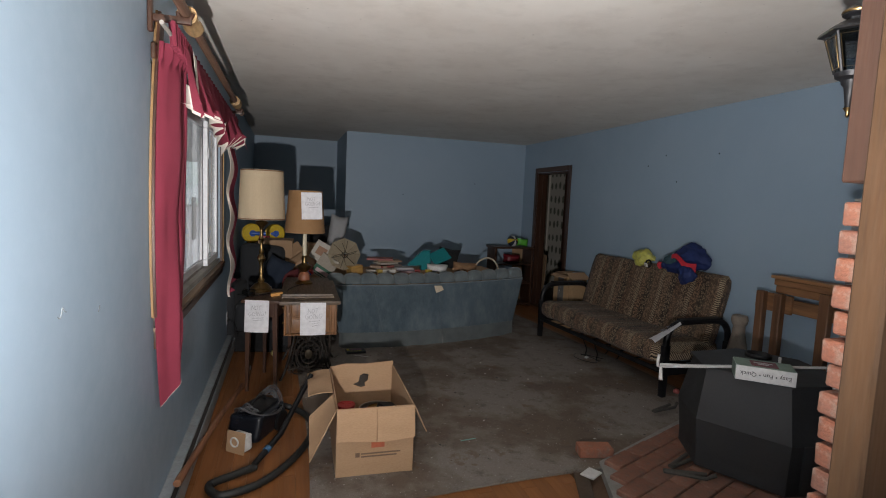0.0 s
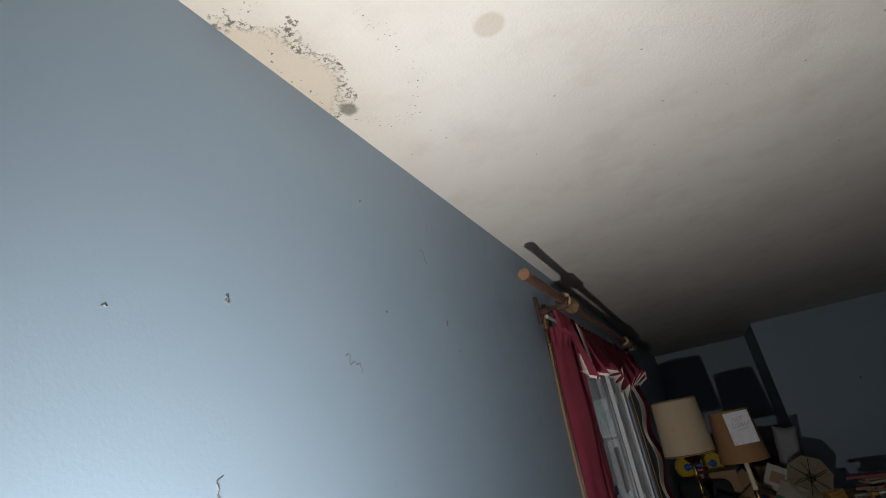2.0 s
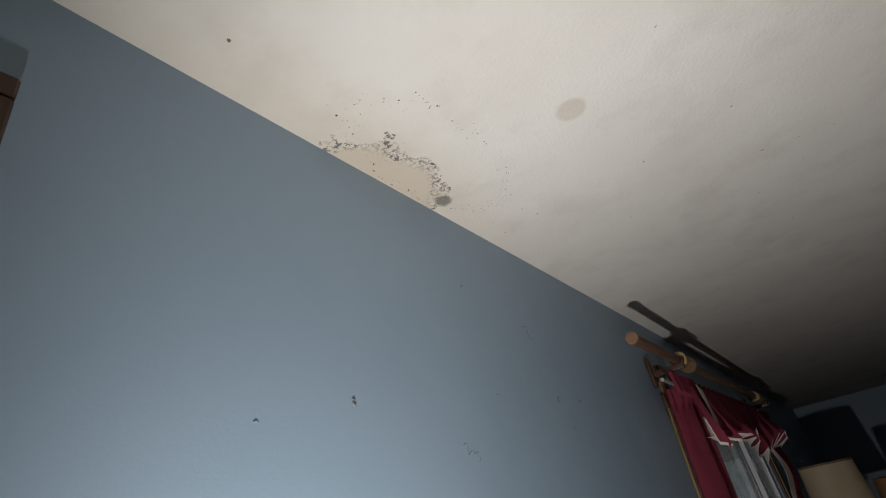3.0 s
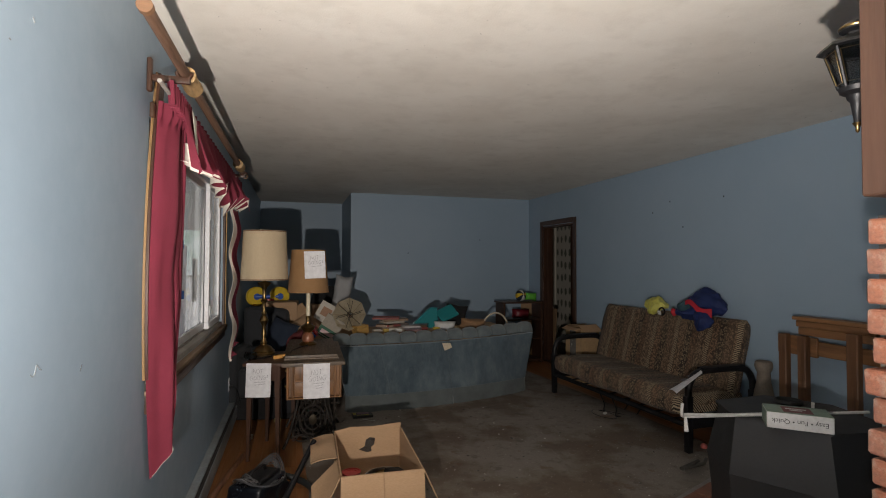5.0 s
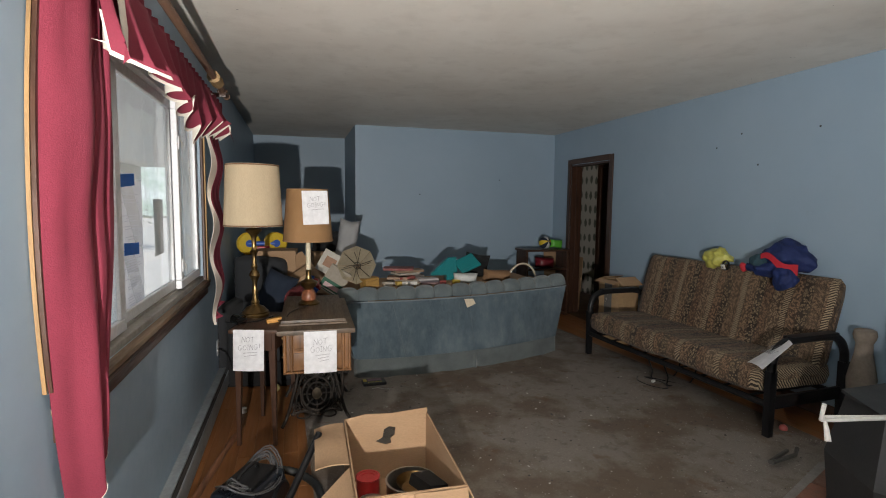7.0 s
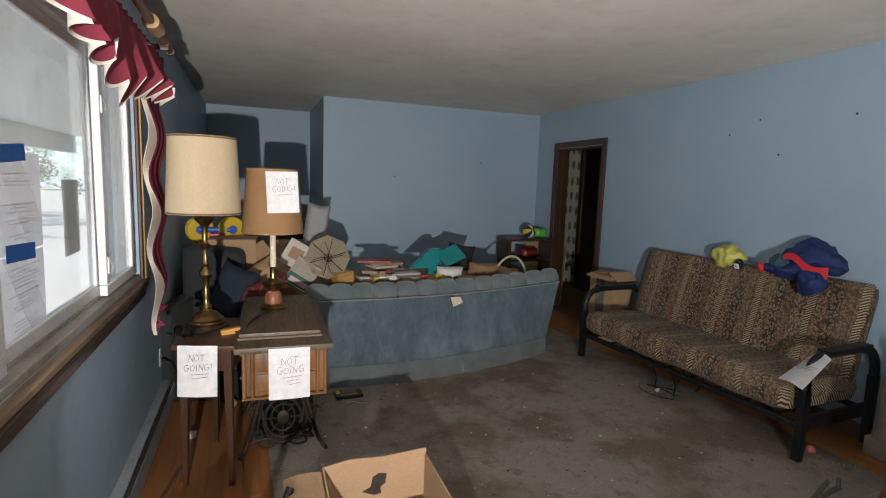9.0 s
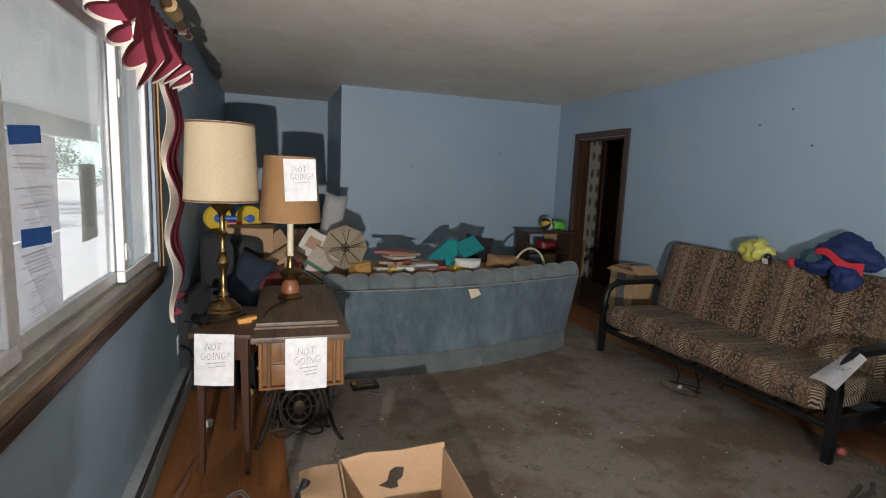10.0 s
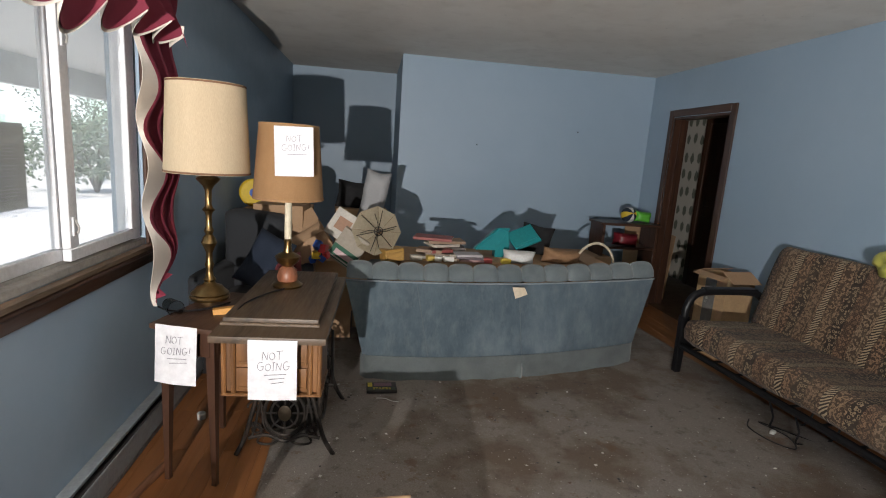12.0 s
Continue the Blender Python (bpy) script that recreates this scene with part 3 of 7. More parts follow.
def leafy_bush(x, y, r, h, seed, label, name="bush"):
    """Stems with a crown of many small leaves."""
    rng = random.Random(seed)
    t = thing(name, pose(x, y, -0.3), label, name)
    for k in range(5):
        a = rng.uniform(0, 6.28)
        part("stem", tube(curve_pts([(0, 0, 0), (0.2 * r * math.cos(a), 0.2 * r * math.sin(a), 0.35 * h), (0.6 * r * math.cos(a), 0.6 * r * math.sin(a), 0.8 * h)], 4), [0.05 - 0.0045 * q for q in range(9)], 6), DARKWOOD, t)
    vs, fs = [], []
    clumps = [(rng.gauss(0, 0.42) * r, rng.gauss(0, 0.42) * r, h * rng.uniform(0.25, 1.0), rng.uniform(0.14, 0.30) * r) for _ in range(34)]
    for cx, cy, cz, cr in clumps:
        for _ in range(70):
            d = Vector((rng.gauss(0, 1), rng.gauss(0, 1), rng.gauss(0, 0.8))) * cr * 0.6
            c = Vector((cx, cy, cz)) + d
            q = Vector((rng.gauss(0, 1), rng.gauss(0, 1), rng.gauss(0, 1))).normalized()
            w = q.orthogonal().normalized()
            s = rng.uniform(0.05, 0.10)
            i = len(vs)
            vs += [c - q * s, c + w * s * 0.45, c + q * s, c - w * s * 0.45]
            fs.append((i, i + 1, i + 2, i + 3))
    me = bpy.data.meshes.new("crown")
    me.from_pydata([tuple(v) for v in vs], [], fs)
    me.materials.append(LEAF)
    ob = new("crown", me)
    ob.parent = t
    ob["kind"] = "stuff"


LEAF = mat("sunlit_leaves", (0.12, 0.17, 0.09), 0.6, dark=0.85, scale=1.2, grain=8)
# backdrop emits on its own; the bright washed-out distance is put into its colour
GLOW_BACKDROP, hn, hl, hp = shader("glowing_pale_distance")
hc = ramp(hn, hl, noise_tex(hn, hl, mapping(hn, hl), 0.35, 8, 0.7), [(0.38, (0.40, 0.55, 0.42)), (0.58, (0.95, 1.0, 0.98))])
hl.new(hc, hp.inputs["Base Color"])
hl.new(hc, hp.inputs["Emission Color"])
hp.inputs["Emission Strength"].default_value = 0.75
structure("backdrop", sheet(lambda u, v: Vector((-58 + 50 * u, 30 + 42 * u ** 0.7, -0.3 + 9 * v)), 20, 2, 0.1), GLOW_BACKDROP, "glowing backdrop painted as pale distance beyond the yard")
for q, (bx, by, br, bh) in enumerate(((-7.5, 22, 2.2, 3.0), (-6.6, 17.5, 1.6, 2.0), (-9.5, 26, 2.6, 3.8), (-8.5, 12.5, 1.7, 2.2))):
    leafy_bush(bx, by, br, bh, q, "leafy green bush in sunlight outside the window")


# ---- trim, heater, doorway ----
def door_casing():
    d = structure("door_1", cube((RX - 0.018, DOOR0 - 0.075, 0), (RX, DOOR0 - 0.005, DOORZ + 0.07), 0.004), DARKWOOD, "dark stained door casing of an open doorway")
    part("casing", cube((RX - 0.018, DOOR1 + 0.005, 0), (RX, DOOR1 + 0.075, DOORZ + 0.07), 0.004), DARKWOOD, d)
    part("casing", cube((RX - 0.020, DOOR0 - 0.005, DOORZ + 0.005), (RX, DOOR1 + 0.005, DOORZ + 0.072), 0.004), DARKWOOD_Y, d)
    part("jamb", cube((RX - 0.004, DOOR0, 0), (RX + TH + 0.004, DOOR0 + 0.02, DOORZ)), DARKWOOD, d)
    part("jamb", cube((RX - 0.004, DOOR1 - 0.02, 0), (RX + TH + 0.004, DOOR1, DOORZ)), DARKWOOD, d)
    part("jamb", cube((RX - 0.003, DOOR0 + 0.02, DOORZ - 0.02), (RX + TH + 0.003, DOOR1 - 0.02, DOORZ)), DARKWOOD_Y, d)
    part("door_stop", cube((RX + 0.06, DOOR1 - 0.034, 0), (RX + 0.10, DOOR1 - 0.02, DOORZ - 0.02)), DARKWOOD, d)


door_casing()


def hall_door():
    """A dark panelled door that stands across the hall."""
    d = structure("door_2", cube((5.04, 7.18, 0), (5.08, 7.89, 2.0), 0.004), DARKWOOD, "dark wooden door in the hall wall")
    for a in (7.10, 7.89):
        part("casing", cube((5.03, a, 0), (5.10, a + 0.08, 2.08), 0.004), DARKWOOD, d)
    part("casing", cube((5.03, 7.18, 2.002), (5.10, 7.89, 2.08), 0.004), DARKWOOD, d)
    for z0, z1 in ((0.2, 0.9), (1.02, 1.85)):
        for y0, y1 in ((7.26, 7.48), (7.58, 7.81)):
            part("panel", cube((5.032, y0, z0), (5.041, y1, z1), 0.004), DARKWOOD, d)


hall_door()


def heater():
    h = thing("baseboard_heater", pose(0, 0, 0), "long scuffed grey-blue baseboard heater along the window wall", "heater")
    y0, y1 = 0.9, 6.9
    prof = [(WX + 0.002, 0.0), (WX + 0.055, 0.0), (WX + 0.055, 0.018), (WX + 0.018, 0.022), (WX + 0.018, 0.150), (WX + 0.002, 0.150)]
    bm = bmesh.new()
    for yy in (y0, y1):
        [bm.verts.new((x, yy, z)) for x, z in prof]
    bm.verts.ensure_lookup_table()
    k = len(prof)
    bm.faces.new(bm.verts[:k]), bm.faces.new(bm.verts[k:][::-1])
    for i in range(k):
        bm.faces.new((bm.verts[i], bm.verts[(i + 1) % k], bm.verts[k + (i + 1) % k], bm.verts[k + i]))
    part("back_plate", bm, HEATERMETAL, h)
    for a in (y0, y0 + 2.0, y0 + 4.0):
        part("front_cover", cube((WX + 0.060, a + 0.004, 0.035), (WX + 0.066, a + 1.996, 0.138), 0.003), HEATERMETAL, h)
    part("heating_element", cube((WX + 0.020, y0 + 0.05, 0.06), (WX + 0.056, y1 - 0.05, 0.12)), HEATERDARK, h)
    part("top_hood", cube((WX + 0.002, y0, 0.160), (WX + 0.050, y1, 0.172), 0.004, 2), HEATERMETAL, h)
    for a in (y0, y1):
        part("end_cap", cube((WX + 0.001, a - 0.02, 0.0), (WX + 0.069, a + 0.02, 0.176), 0.004), HEATERMETAL, h)


heater()
structure("baseboard_1", cube((RX - 0.015, 1.1, 0), (RX, DOOR0 - 0.078, 0.09), 0.004), REDBOARD, "reddish wooden baseboard")
structure("baseboard_2", cube((AX, FY - 0.015, 0), (RX - 0.02, FY, 0.09), 0.004), REDBOARD, "reddish wooden baseboard")

outlet = thing("wall_outlet", pose(WX, 5.05, 0.34), "off-white wall outlet with a dark cable plugged in", "outlet")
part("plate", cube((0, -0.035, -0.057), (0.006, 0.035, 0.057), 0.003), WHITEVINYL, outlet)
for z in (-0.022, 0.022):
    part("socket", cube((0.006, -0.014, z - 0.013), (0.009, 0.014, z + 0.013), 0.002), DIRTYVINYL, outlet)
part("plug", cube((0.009, -0.012, -0.034), (0.035, 0.012, -0.010), 0.004), BLACKSTEEL, outlet)
part("cable", tube(curve_pts([(0.03, 0, -0.022), (0.06, 0.02, -0.05), (0.09, 0.06, -0.15), (0.085, 0.10, -0.28), (0.12, 0.13, -0.33)]), 0.004, 6), BLACKSTEEL, outlet)


# ---- curtains and rod ----
def curtain_rod():
    r = thing("curtain_rod", pose(0.10, 0, 2.15), "brown wooden curtain pole with carved pale sleeves over the window", "curtain rod")
    part("pole", tube([(0, 1.84, 0), (0, 4.88, 0)], 0.019, 14), wood("brown_pole_wood", (0.17, 0.095, 0.06), 0.6, "y"), r)
    for y in (1.84, 4.88):
        part("pole_end", tube([(0, y - 0.012, 0), (0, y + 0.012, 0)], 0.0225, 14), wood("pole_end_wood", (0.20, 0.105, 0.055), 0.6, "x"), r)
    for y in (2.375, 4.66):
        b = part("bracket", cube((-0.128, y - 0.012, -0.085), (-0.11, y + 0.012, 0.045), 0.004), DARKWOOD, r, "dark wooden bracket")
        part("bracket_arm", cube((-0.11, y - 0.011, -0.045), (0.022, y + 0.011, -0.019), 0.006, 2), DARKWOOD, b)
        part("bracket_cup", tube([(0.026 * math.cos(a), y, 0.026 * math.sin(a)) for a in np.linspace(-math.pi, 0, 9)], 0.008, 6), DARKWOOD, b)
    for y0 in (2.40, 4.28):
        prof = [(0.021, 0), (0.036, 0.004), (0.036, 0.02), (0.031, 0.026), (0.034, 0.05), (0.030, 0.075), (0.035, 0.10), (0.031, 0.13), (0.036, 0.15), (0.036, 0.17), (0.021, 0.175)]
        bm = lathe(prof, 20, m=pose(0, y0, 0, -90, 0, 0))
        part("sleeve", crumple(bm, 0.004, 40), wood("carved_pale_sleeve", (0.40, 0.26, 0.12), 0.7, "y"), r, "carved pale wooden sleeve")


curtain_rod()
valrod = tube([(0.055, 2.20, 2.055), (0.055, 4.76, 2.055)], 0.008, 10)
solid("valance_rod", valrod, DIRTYVINYL, pose(0, 0, 0), "thin metal rod carrying the maroon curtains", "curtain rod")


def drape(name, fn, nu, nv, mt, label, thick=0.002):
    return solid(name, sheet(fn, nu, nv, thick), mt, pose(0, 0, 0), label, "curtain", smooth=70)


def bow(z):
    """Outer edge of the warped board beside the window."""
    return 2.36 + 0.09 * ((z - 1.32) / 0.7) ** 2


def left_panel(u, v):
    """u across from the outer edge, v down."""
    z_in, z_out = 0.76, 0.57
    w = 0.52 - 0.05 * v - 0.10 * max(0, v - 0.55) / 0.45
    z0 = 2.06 - v * 1.45
    a = bow(z0) + 0.006
    y = a + u * (2.196 + w - a) + 0.01 * math.sin(v * 5) * u
    bottom = z_out + (z_in - z_out) * min(1, u * 1.25) + 0.40 * max(0, u - 0.75) ** 1.2
    z = 2.06 - v * (2.06 - bottom)
    crease = math.exp(-((u - 0.55 - 0.02 * v) / 0.035) ** 2) + 0.7 * math.exp(-((u - 0.80) / 0.04) ** 2)
    x = -0.015 + 0.063 * math.sin(min(1, u * 2.4) * 1.57) + 0.004 * math.sin(u * 17 + v * 2) * min(1, u * 5) - 0.030 * crease + 0.012 * noise.noise((u * 4, v * 5, 1)) * min(1, u * 5)
    if v < 0.06:
        x = -0.012 + 0.062 * math.sin(min(1, u * 2.4) * 1.57) + 0.010 * math.sin(u * 46)
    return Vector((x, y, z))


lp = thing("window_curtain", pose(0, 0, 0), "maroon cloth curtain hanging beside the window", "curtain")
part("cloth", sheet(left_panel, 70, 50, 0.002), MAROON, lp, smooth=70)
part("hem", tube([left_panel(u, 1.0) + Vector((0.002, 0, 0.004)) for u in np.linspace(0, 1, 30)], 0.0009, 6), LINING, lp, "frayed pale hem")
part("gathered_heading", sheet(lambda u, v: Vector((0.062 + 0.014 * math.sin(u * 60) + 0.006 * v, 2.32 + u * 0.36, 2.10 - 0.09 * v)), 60, 5, 0.002), MAROON, lp, smooth=75)
strip = thing("curtain_edge_board", pose(0, 0, 0), "thin pale-edged wooden board behind the curtain", "board")
part("board_edge", sheet(lambda u, v: Vector((WX + 0.003 + 0.009 * u, bow(0.97 + 1.21 * v) - 0.001, 0.97 + 1.21 * v)), 2, 30, 0.003), wood("board_edge", (0.24, 0.14, 0.055), 0.65, "z"), strip, "pale raw edge")
part("board_face", sheet(lambda u, v: Vector((WX + 0.011, bow(0.97 + 1.21 * v) + 0.003 + 0.07 * u, 0.97 + 1.21 * v)), 2, 30, 0.010), DARKWOOD, strip)


def valance(u, v):
    y = 2.50 + u * 2.14
    ph = u * 66 + 1.1 * math.sin(u * 13)
    pl = math.sin(ph)
    swag = 0.225 + 0.030 * math.sin(u * 9.5 + 2.2) + 0.035 * pl * math.sin(u * 5 + 1) + 0.05 * math.exp(-((u - 0.60) / 0.05) ** 2)
    if u > 0.86:
        swag += (u - 0.86) * 0.15
    flare = v ** 1.5
    x = 0.075 + 0.008 * pl + (0.045 + 0.02 * math.sin(u * 9)) * flare * (0.6 + 0.65 * pl)
    if v < 0.08:
        x = 0.062 + 0.012 * math.sin(u * 150)
    return Vector((x, y + 0.030 * flare * math.cos(ph), 2.09 - v * (swag + 0.03) + 0.012 * flare * pl))


def valance_lining(u, v):
    p = valance(u, 0.66 + 0.365 * v)
    return Vector((p.x - 0.005, p.y, p.z - 0.004 * v))


val = thing("curtain_valance", pose(0, 0, 0), "ruffled maroon valance with cream lining over the window", "curtain")
part("ruffle", sheet(valance, 300, 14, 0.0016), MAROON, val, smooth=75)
part("turned_corner", sheet(lambda u, v: Vector((0.088 + 0.02 * v, 2.62 + 0.13 * u * (1 - 0.75 * v), 2.07 - 0.22 * v - 0.03 * u)), 8, 10, 0.0016), LINING, val, "cream lining turned outwards")
part("lining", sheet(valance_lining, 300, 10, 0.0012), LINING, val, "cream lining showing below the ruffle", smooth=75)


def wave(z):
    """Where the cream lining meets the maroon, by height."""
    d = 2.05 - z
    return 4.385 + 0.072 * math.sin(d * 16.5 + 0.9) * min(1, 0.35 + d) + 0.085 * d


def right_panel(u, v):
    z = 2.07 - v * 1.40 + 0.05 * v * u
    a, b = wave(z), 4.76 - 0.05 * v
    if v > 0.72:
        b = b - (b - a) * 0.97 * ((v - 0.72) / 0.28) ** 1.4
    return Vector((0.064 + 0.016 * math.sin(u * 17 + 0.6) * (1 - 0.5 * v) + 0.014 * math.cos((2.05 - z) * 16.5), a + u * (b - a), z))


def right_lining(u, v):
    z = 2.07 - v * 1.415
    d = 2.05 - z
    b = wave(z) + 0.002
    a = min(4.328 + 0.055 * d + 0.014 * math.sin(d * 16.5 + 2.4), b - 0.006)
    a = a + (b - a) * max(0, (v - 0.80) / 0.20) ** 2 * 0.9
    return Vector((0.068 + 0.014 * math.cos(d * 16.5) - 0.016 * (1 - u), a + u * (b - a), z))


rp = thing("window_curtain", pose(0, 0, 0), "maroon curtain panel with a wavy cream lined edge", "curtain")
part("cloth", sheet(right_panel, 30, 60, 0.002), MAROON, rp, smooth=75)
part("lining", sheet(right_lining, 4, 70, 0.002), LINING, rp, "cream wavy lined edge", smooth=75)


# ---- papers ----
def arc(cx, cy, rx, ry, a0, a1, n=12):
    return [(cx + rx * math.cos(radians(a)), cy + ry * math.sin(radians(a))) for a in np.linspace(a0, a1, n)]


STROKES = {
    "N": [[(0.02, 0), (0.08, 0.96), (0.10, 1.0), (0.58, 0.04), (0.60, 0.02), (0.66, 1.06)]],
    "O": [arc(0.34, 0.48, 0.33, 0.46, 100, 470, 20)],
    "T": [[(0.0, 0.98), (0.72, 1.06)], [(0.36, 1.02), (0.33, 0.5), (0.35, 0.0)]],
    "G": [arc(0.36, 0.5, 0.34, 0.52, 55, 340, 16) + [(0.68, 0.44), (0.40, 0.42), (0.76, 0.46)]],
    "I": [[(0.12, 0), (0.15, 1.0)], [(0.0, 0.98), (0.30, 1.02)], [(-0.02, 0.0), (0.28, 0.03)]],
    "!": [[(0.12, 0.3), (0.20, 1.15)], [(0.08, 0.05), (0.10, 0.09)]],
}
WIDE = {"N": 0.86, "O": 0.84, "T": 0.80, "G": 0.92, "I": 0.46, "!": 0.34}


def scrawl(body, size, parent, m, seed=0):
    """One pen-written word, centred on m, in the plane of its x and y."""
    rng = random.Random(seed)
    bm, x = bmesh.new(), -0.5 * sum(WIDE[c] for c in body)
    for c in body:
        dy, k = rng.uniform(-0.07, 0.07), rng.uniform(0.92, 1.08)
        for line in STROKES[c]:
            tube([((x + px * k + 0.10 * py) * size, (py * k + dy - 0.5) * size, 0) for px, py in line], 0.0008, 5, bm)
        x += WIDE[c]
    ob = part("writing", bm, INK, parent)
    ob.data.transform(m)
    return ob


def note(name, w, h, m, lines, label, bow=0.0, size=0.042, rules=2):
    """A white sheet with handwriting; the sheet faces local -y, its top at z = 0."""
    t = thing(name, m, label, "paper sign")
    part("sheet", sheet(lambda u, v: Vector(((u - 0.5) * w, -0.001 - bow * math.sin(u * 2.6 + 0.3) * v + 0.003 * noise.noise((u * 3, v * 3, w)), -v * h)), 10, 12, 0.0006), PAPER, t, smooth=80)
    z, size = -0.24 * h, size * 0.80
    for k, body in enumerate(lines):
        scrawl(body, size, t, Matrix.Translation((0.0 + 0.006 * k, -0.004 - bow * 0.6, z)) @ pose(0, 0, 0, 90, 0, 0) @ pose(0, 0, 0, 0, 0, 3), len(body) + int(w * 1000))
        z -= size * 1.45
    for k in range(rules):
        wd = 0.080 - (0.030 if rules == 3 else 0.008) * k * (2 - 0.5 * k) * 0.5
        part("underline", cube((-wd / 2 + 0.012, -0.0048 - bow * 0.6, -0.0009), (wd / 2 + 0.012, -0.0040 - bow * 0.6, 0.0009), m=Matrix.Translation((0.004 * k, 0, z + 0.010 - 0.017 * k)) @ pose(0, 0, 0, 0, -4 - 3 * k, 0)), INK, t)
    return t


# ---- end table with the brass lamp ----
def end_table():
    m = pose(0.340, 4.185, 0, 0, 0, -15)
    t = thing("end_table", m, "dark wooden end table with tapered legs beside the wall", "end table")
    s, h = 0.118, 0.70
    part("tabletop", cube((-s - 0.02, -s - 0.03, h - 0.022), (s + 0.02, s + 0.24, h), 0.006, 2), DARKWOOD_Y, t, "dusty dark tabletop")
    for lo, hi in (((-s + 0.02, -s, h - 0.13), (s - 0.02, -s + 0.016, h - 0.022)), ((-s + 0.02, s + 0.19, h - 0.13), (s - 0.02, s + 0.206, h - 0.022)), ((-s, -s + 0.02, h - 0.13), (-s + 0.016, s + 0.19, h - 0.022)), ((s - 0.016, -s + 0.02, h - 0.13), (s, s + 0.19, h - 0.022))):
        part("apron", cube(lo, hi, 0.002), DARKWOOD, t)
    for x in (-s + 0.002, s - 0.002):
        for y in (-s + 0.002, s + 0.204):
            bm = bmesh.new()
            sx, sy = (1 if x < 0 else -1), (1 if y < 0 else -1)
            for z, w in ((0, 0.022), (0.02, 0.020), (h - 0.15, 0.036), (h - 0.022, 0.036)):
                for a, b in ((0, 0), (w, 0), (w, w), (0, w)):
                    bm.verts.new((x + sx * a, y + sy * b, z))
            bm.verts.ensure_lookup_table()
            for k in range(3):
                for i in range(4):
                    bm.faces.new([bm.verts[q] for q in (4 * k + i, 4 * k + (i + 1) % 4, 4 * k + 4 + (i + 1) % 4, 4 * k + 4 + i)])
            bm.faces.new(bm.verts[0:4]), bm.faces.new(bm.verts[12:16])
            part("leg", bm, DARKWOOD, t)
    n_ = note("paper_sign", 0.175, 0.235, m @ pose(-0.02, -s - 0.033, h + 0.003, -3, 0, 0), ["NOT", "GOING!"], "white paper sign reading not going, hanging from the end table", 0.012, 0.036, 2)


end_table()


def shade(top_r, bot_r, h, mt, trim, parent, z, n=48):
    sh = part("shade", lathe([(bot_r, 0), (top_r, h), (top_r - 0.004, h - 0.002), (bot_r - 0.004, 0.002), (bot_r, 0)], n, m=pose(0, 0, z), cap=False), mt, parent)
    for r, zz in ((bot_r, z + 0.006), (top_r, z + h - 0.006)):
        part("trim", lathe([(r + 0.001, -0.004), (r + 0.002, 0.0), (r + 0.001, 0.004), (r - 0.003, 0.004), (r - 0.003, -0.004), (r + 0.001, -0.004)], n, m=pose(0, 0, zz), cap=False), trim, sh)
    part("spider", tube([(-top_r + 0.005, 0, z + h - 0.03), (0, 0, z + h - 0.02), (top_r - 0.005, 0, z + h - 0.03)], 0.002, 6), BRASS, sh)
    return sh


def brass_lamp():
    t = thing("table_lamp", pose(0.29, 4.44, 0.70), "tall brass candlestick lamp with a cream drum shade", "lamp")
    prof = [(0.085, 0.0), (0.088, 0.012), (0.080, 0.020), (0.083, 0.028), (0.068, 0.040), (0.055, 0.058), (0.030, 0.068), (0.022, 0.080), (0.028, 0.090), (0.018, 0.105), (0.014, 0.135), (0.020, 0.160), (0.015, 0.175), (0.014, 0.215), (0.024, 0.240), (0.034, 0.262), (0.026, 0.285), (0.015, 0.300), (0.021, 0.318), (0.014, 0.335), (0.013, 0.385), (0.017, 0.400), (0.028, 0.412), (0.017, 0.425), (0.013, 0.44), (0.015, 0.50), (0.024, 0.520), (0.048, 0.545), (0.052, 0.552), (0.040, 0.560), (0.014, 0.566), (0.012, 0.62)]
    part("base", lathe(prof, 32), BRASS, t)
    shade(0.160, 0.178, 0.385, CREAMSHADE, mat("brown_shade_trim", (0.16, 0.08, 0.04), 0.8), t, 0.575)
    part("finial", lathe([(0.004, 0), (0.009, 0.008), (0.004, 0.02), (0.001, 0.026)], 12, m=pose(0, 0, 0.942)), BRASS, t)
    part("stem", tube([(0, 0, 0.60), (0, 0, 0.945)], 0.004, 6), BRASS, t)


brass_lamp()
thing_box = solid("small_box", cube((-0.045, -0.017, 0), (0.045, 0.017, 0.026), 0.002), plain("yellow_red_packet", (0.55, 0.27, 0.06)), pose(0.415, 4.22, 0.70, 0, -6, 14), "small yellow and red packet on the table edge", "packet")
glassjar = solid("drinking_glass", lathe([(0.028, 0), (0.032, 0.05), (0.034, 0.075), (0.031, 0.075), (0.029, 0.05), (0.025, 0.006)], 20), glass_mat("cloudy_glass", (0.6, 0.6, 0.58)), pose(0.185, 4.24, 0.728, 90, 0, 40), "cloudy drinking glass lying on the end table", "glass")
solid("cable", tube(curve_pts([(0.13, 4.27, 0.706), (0.2, 4.22, 0.706), (0.3, 4.24, 0.706), (0.36, 4.3, 0.706), (0.40, 4.36, 0.706)]), 0.004, 6), BLACKSTEEL, pose(0, 0, 0), "dark lamp cord on the end table", "cable")


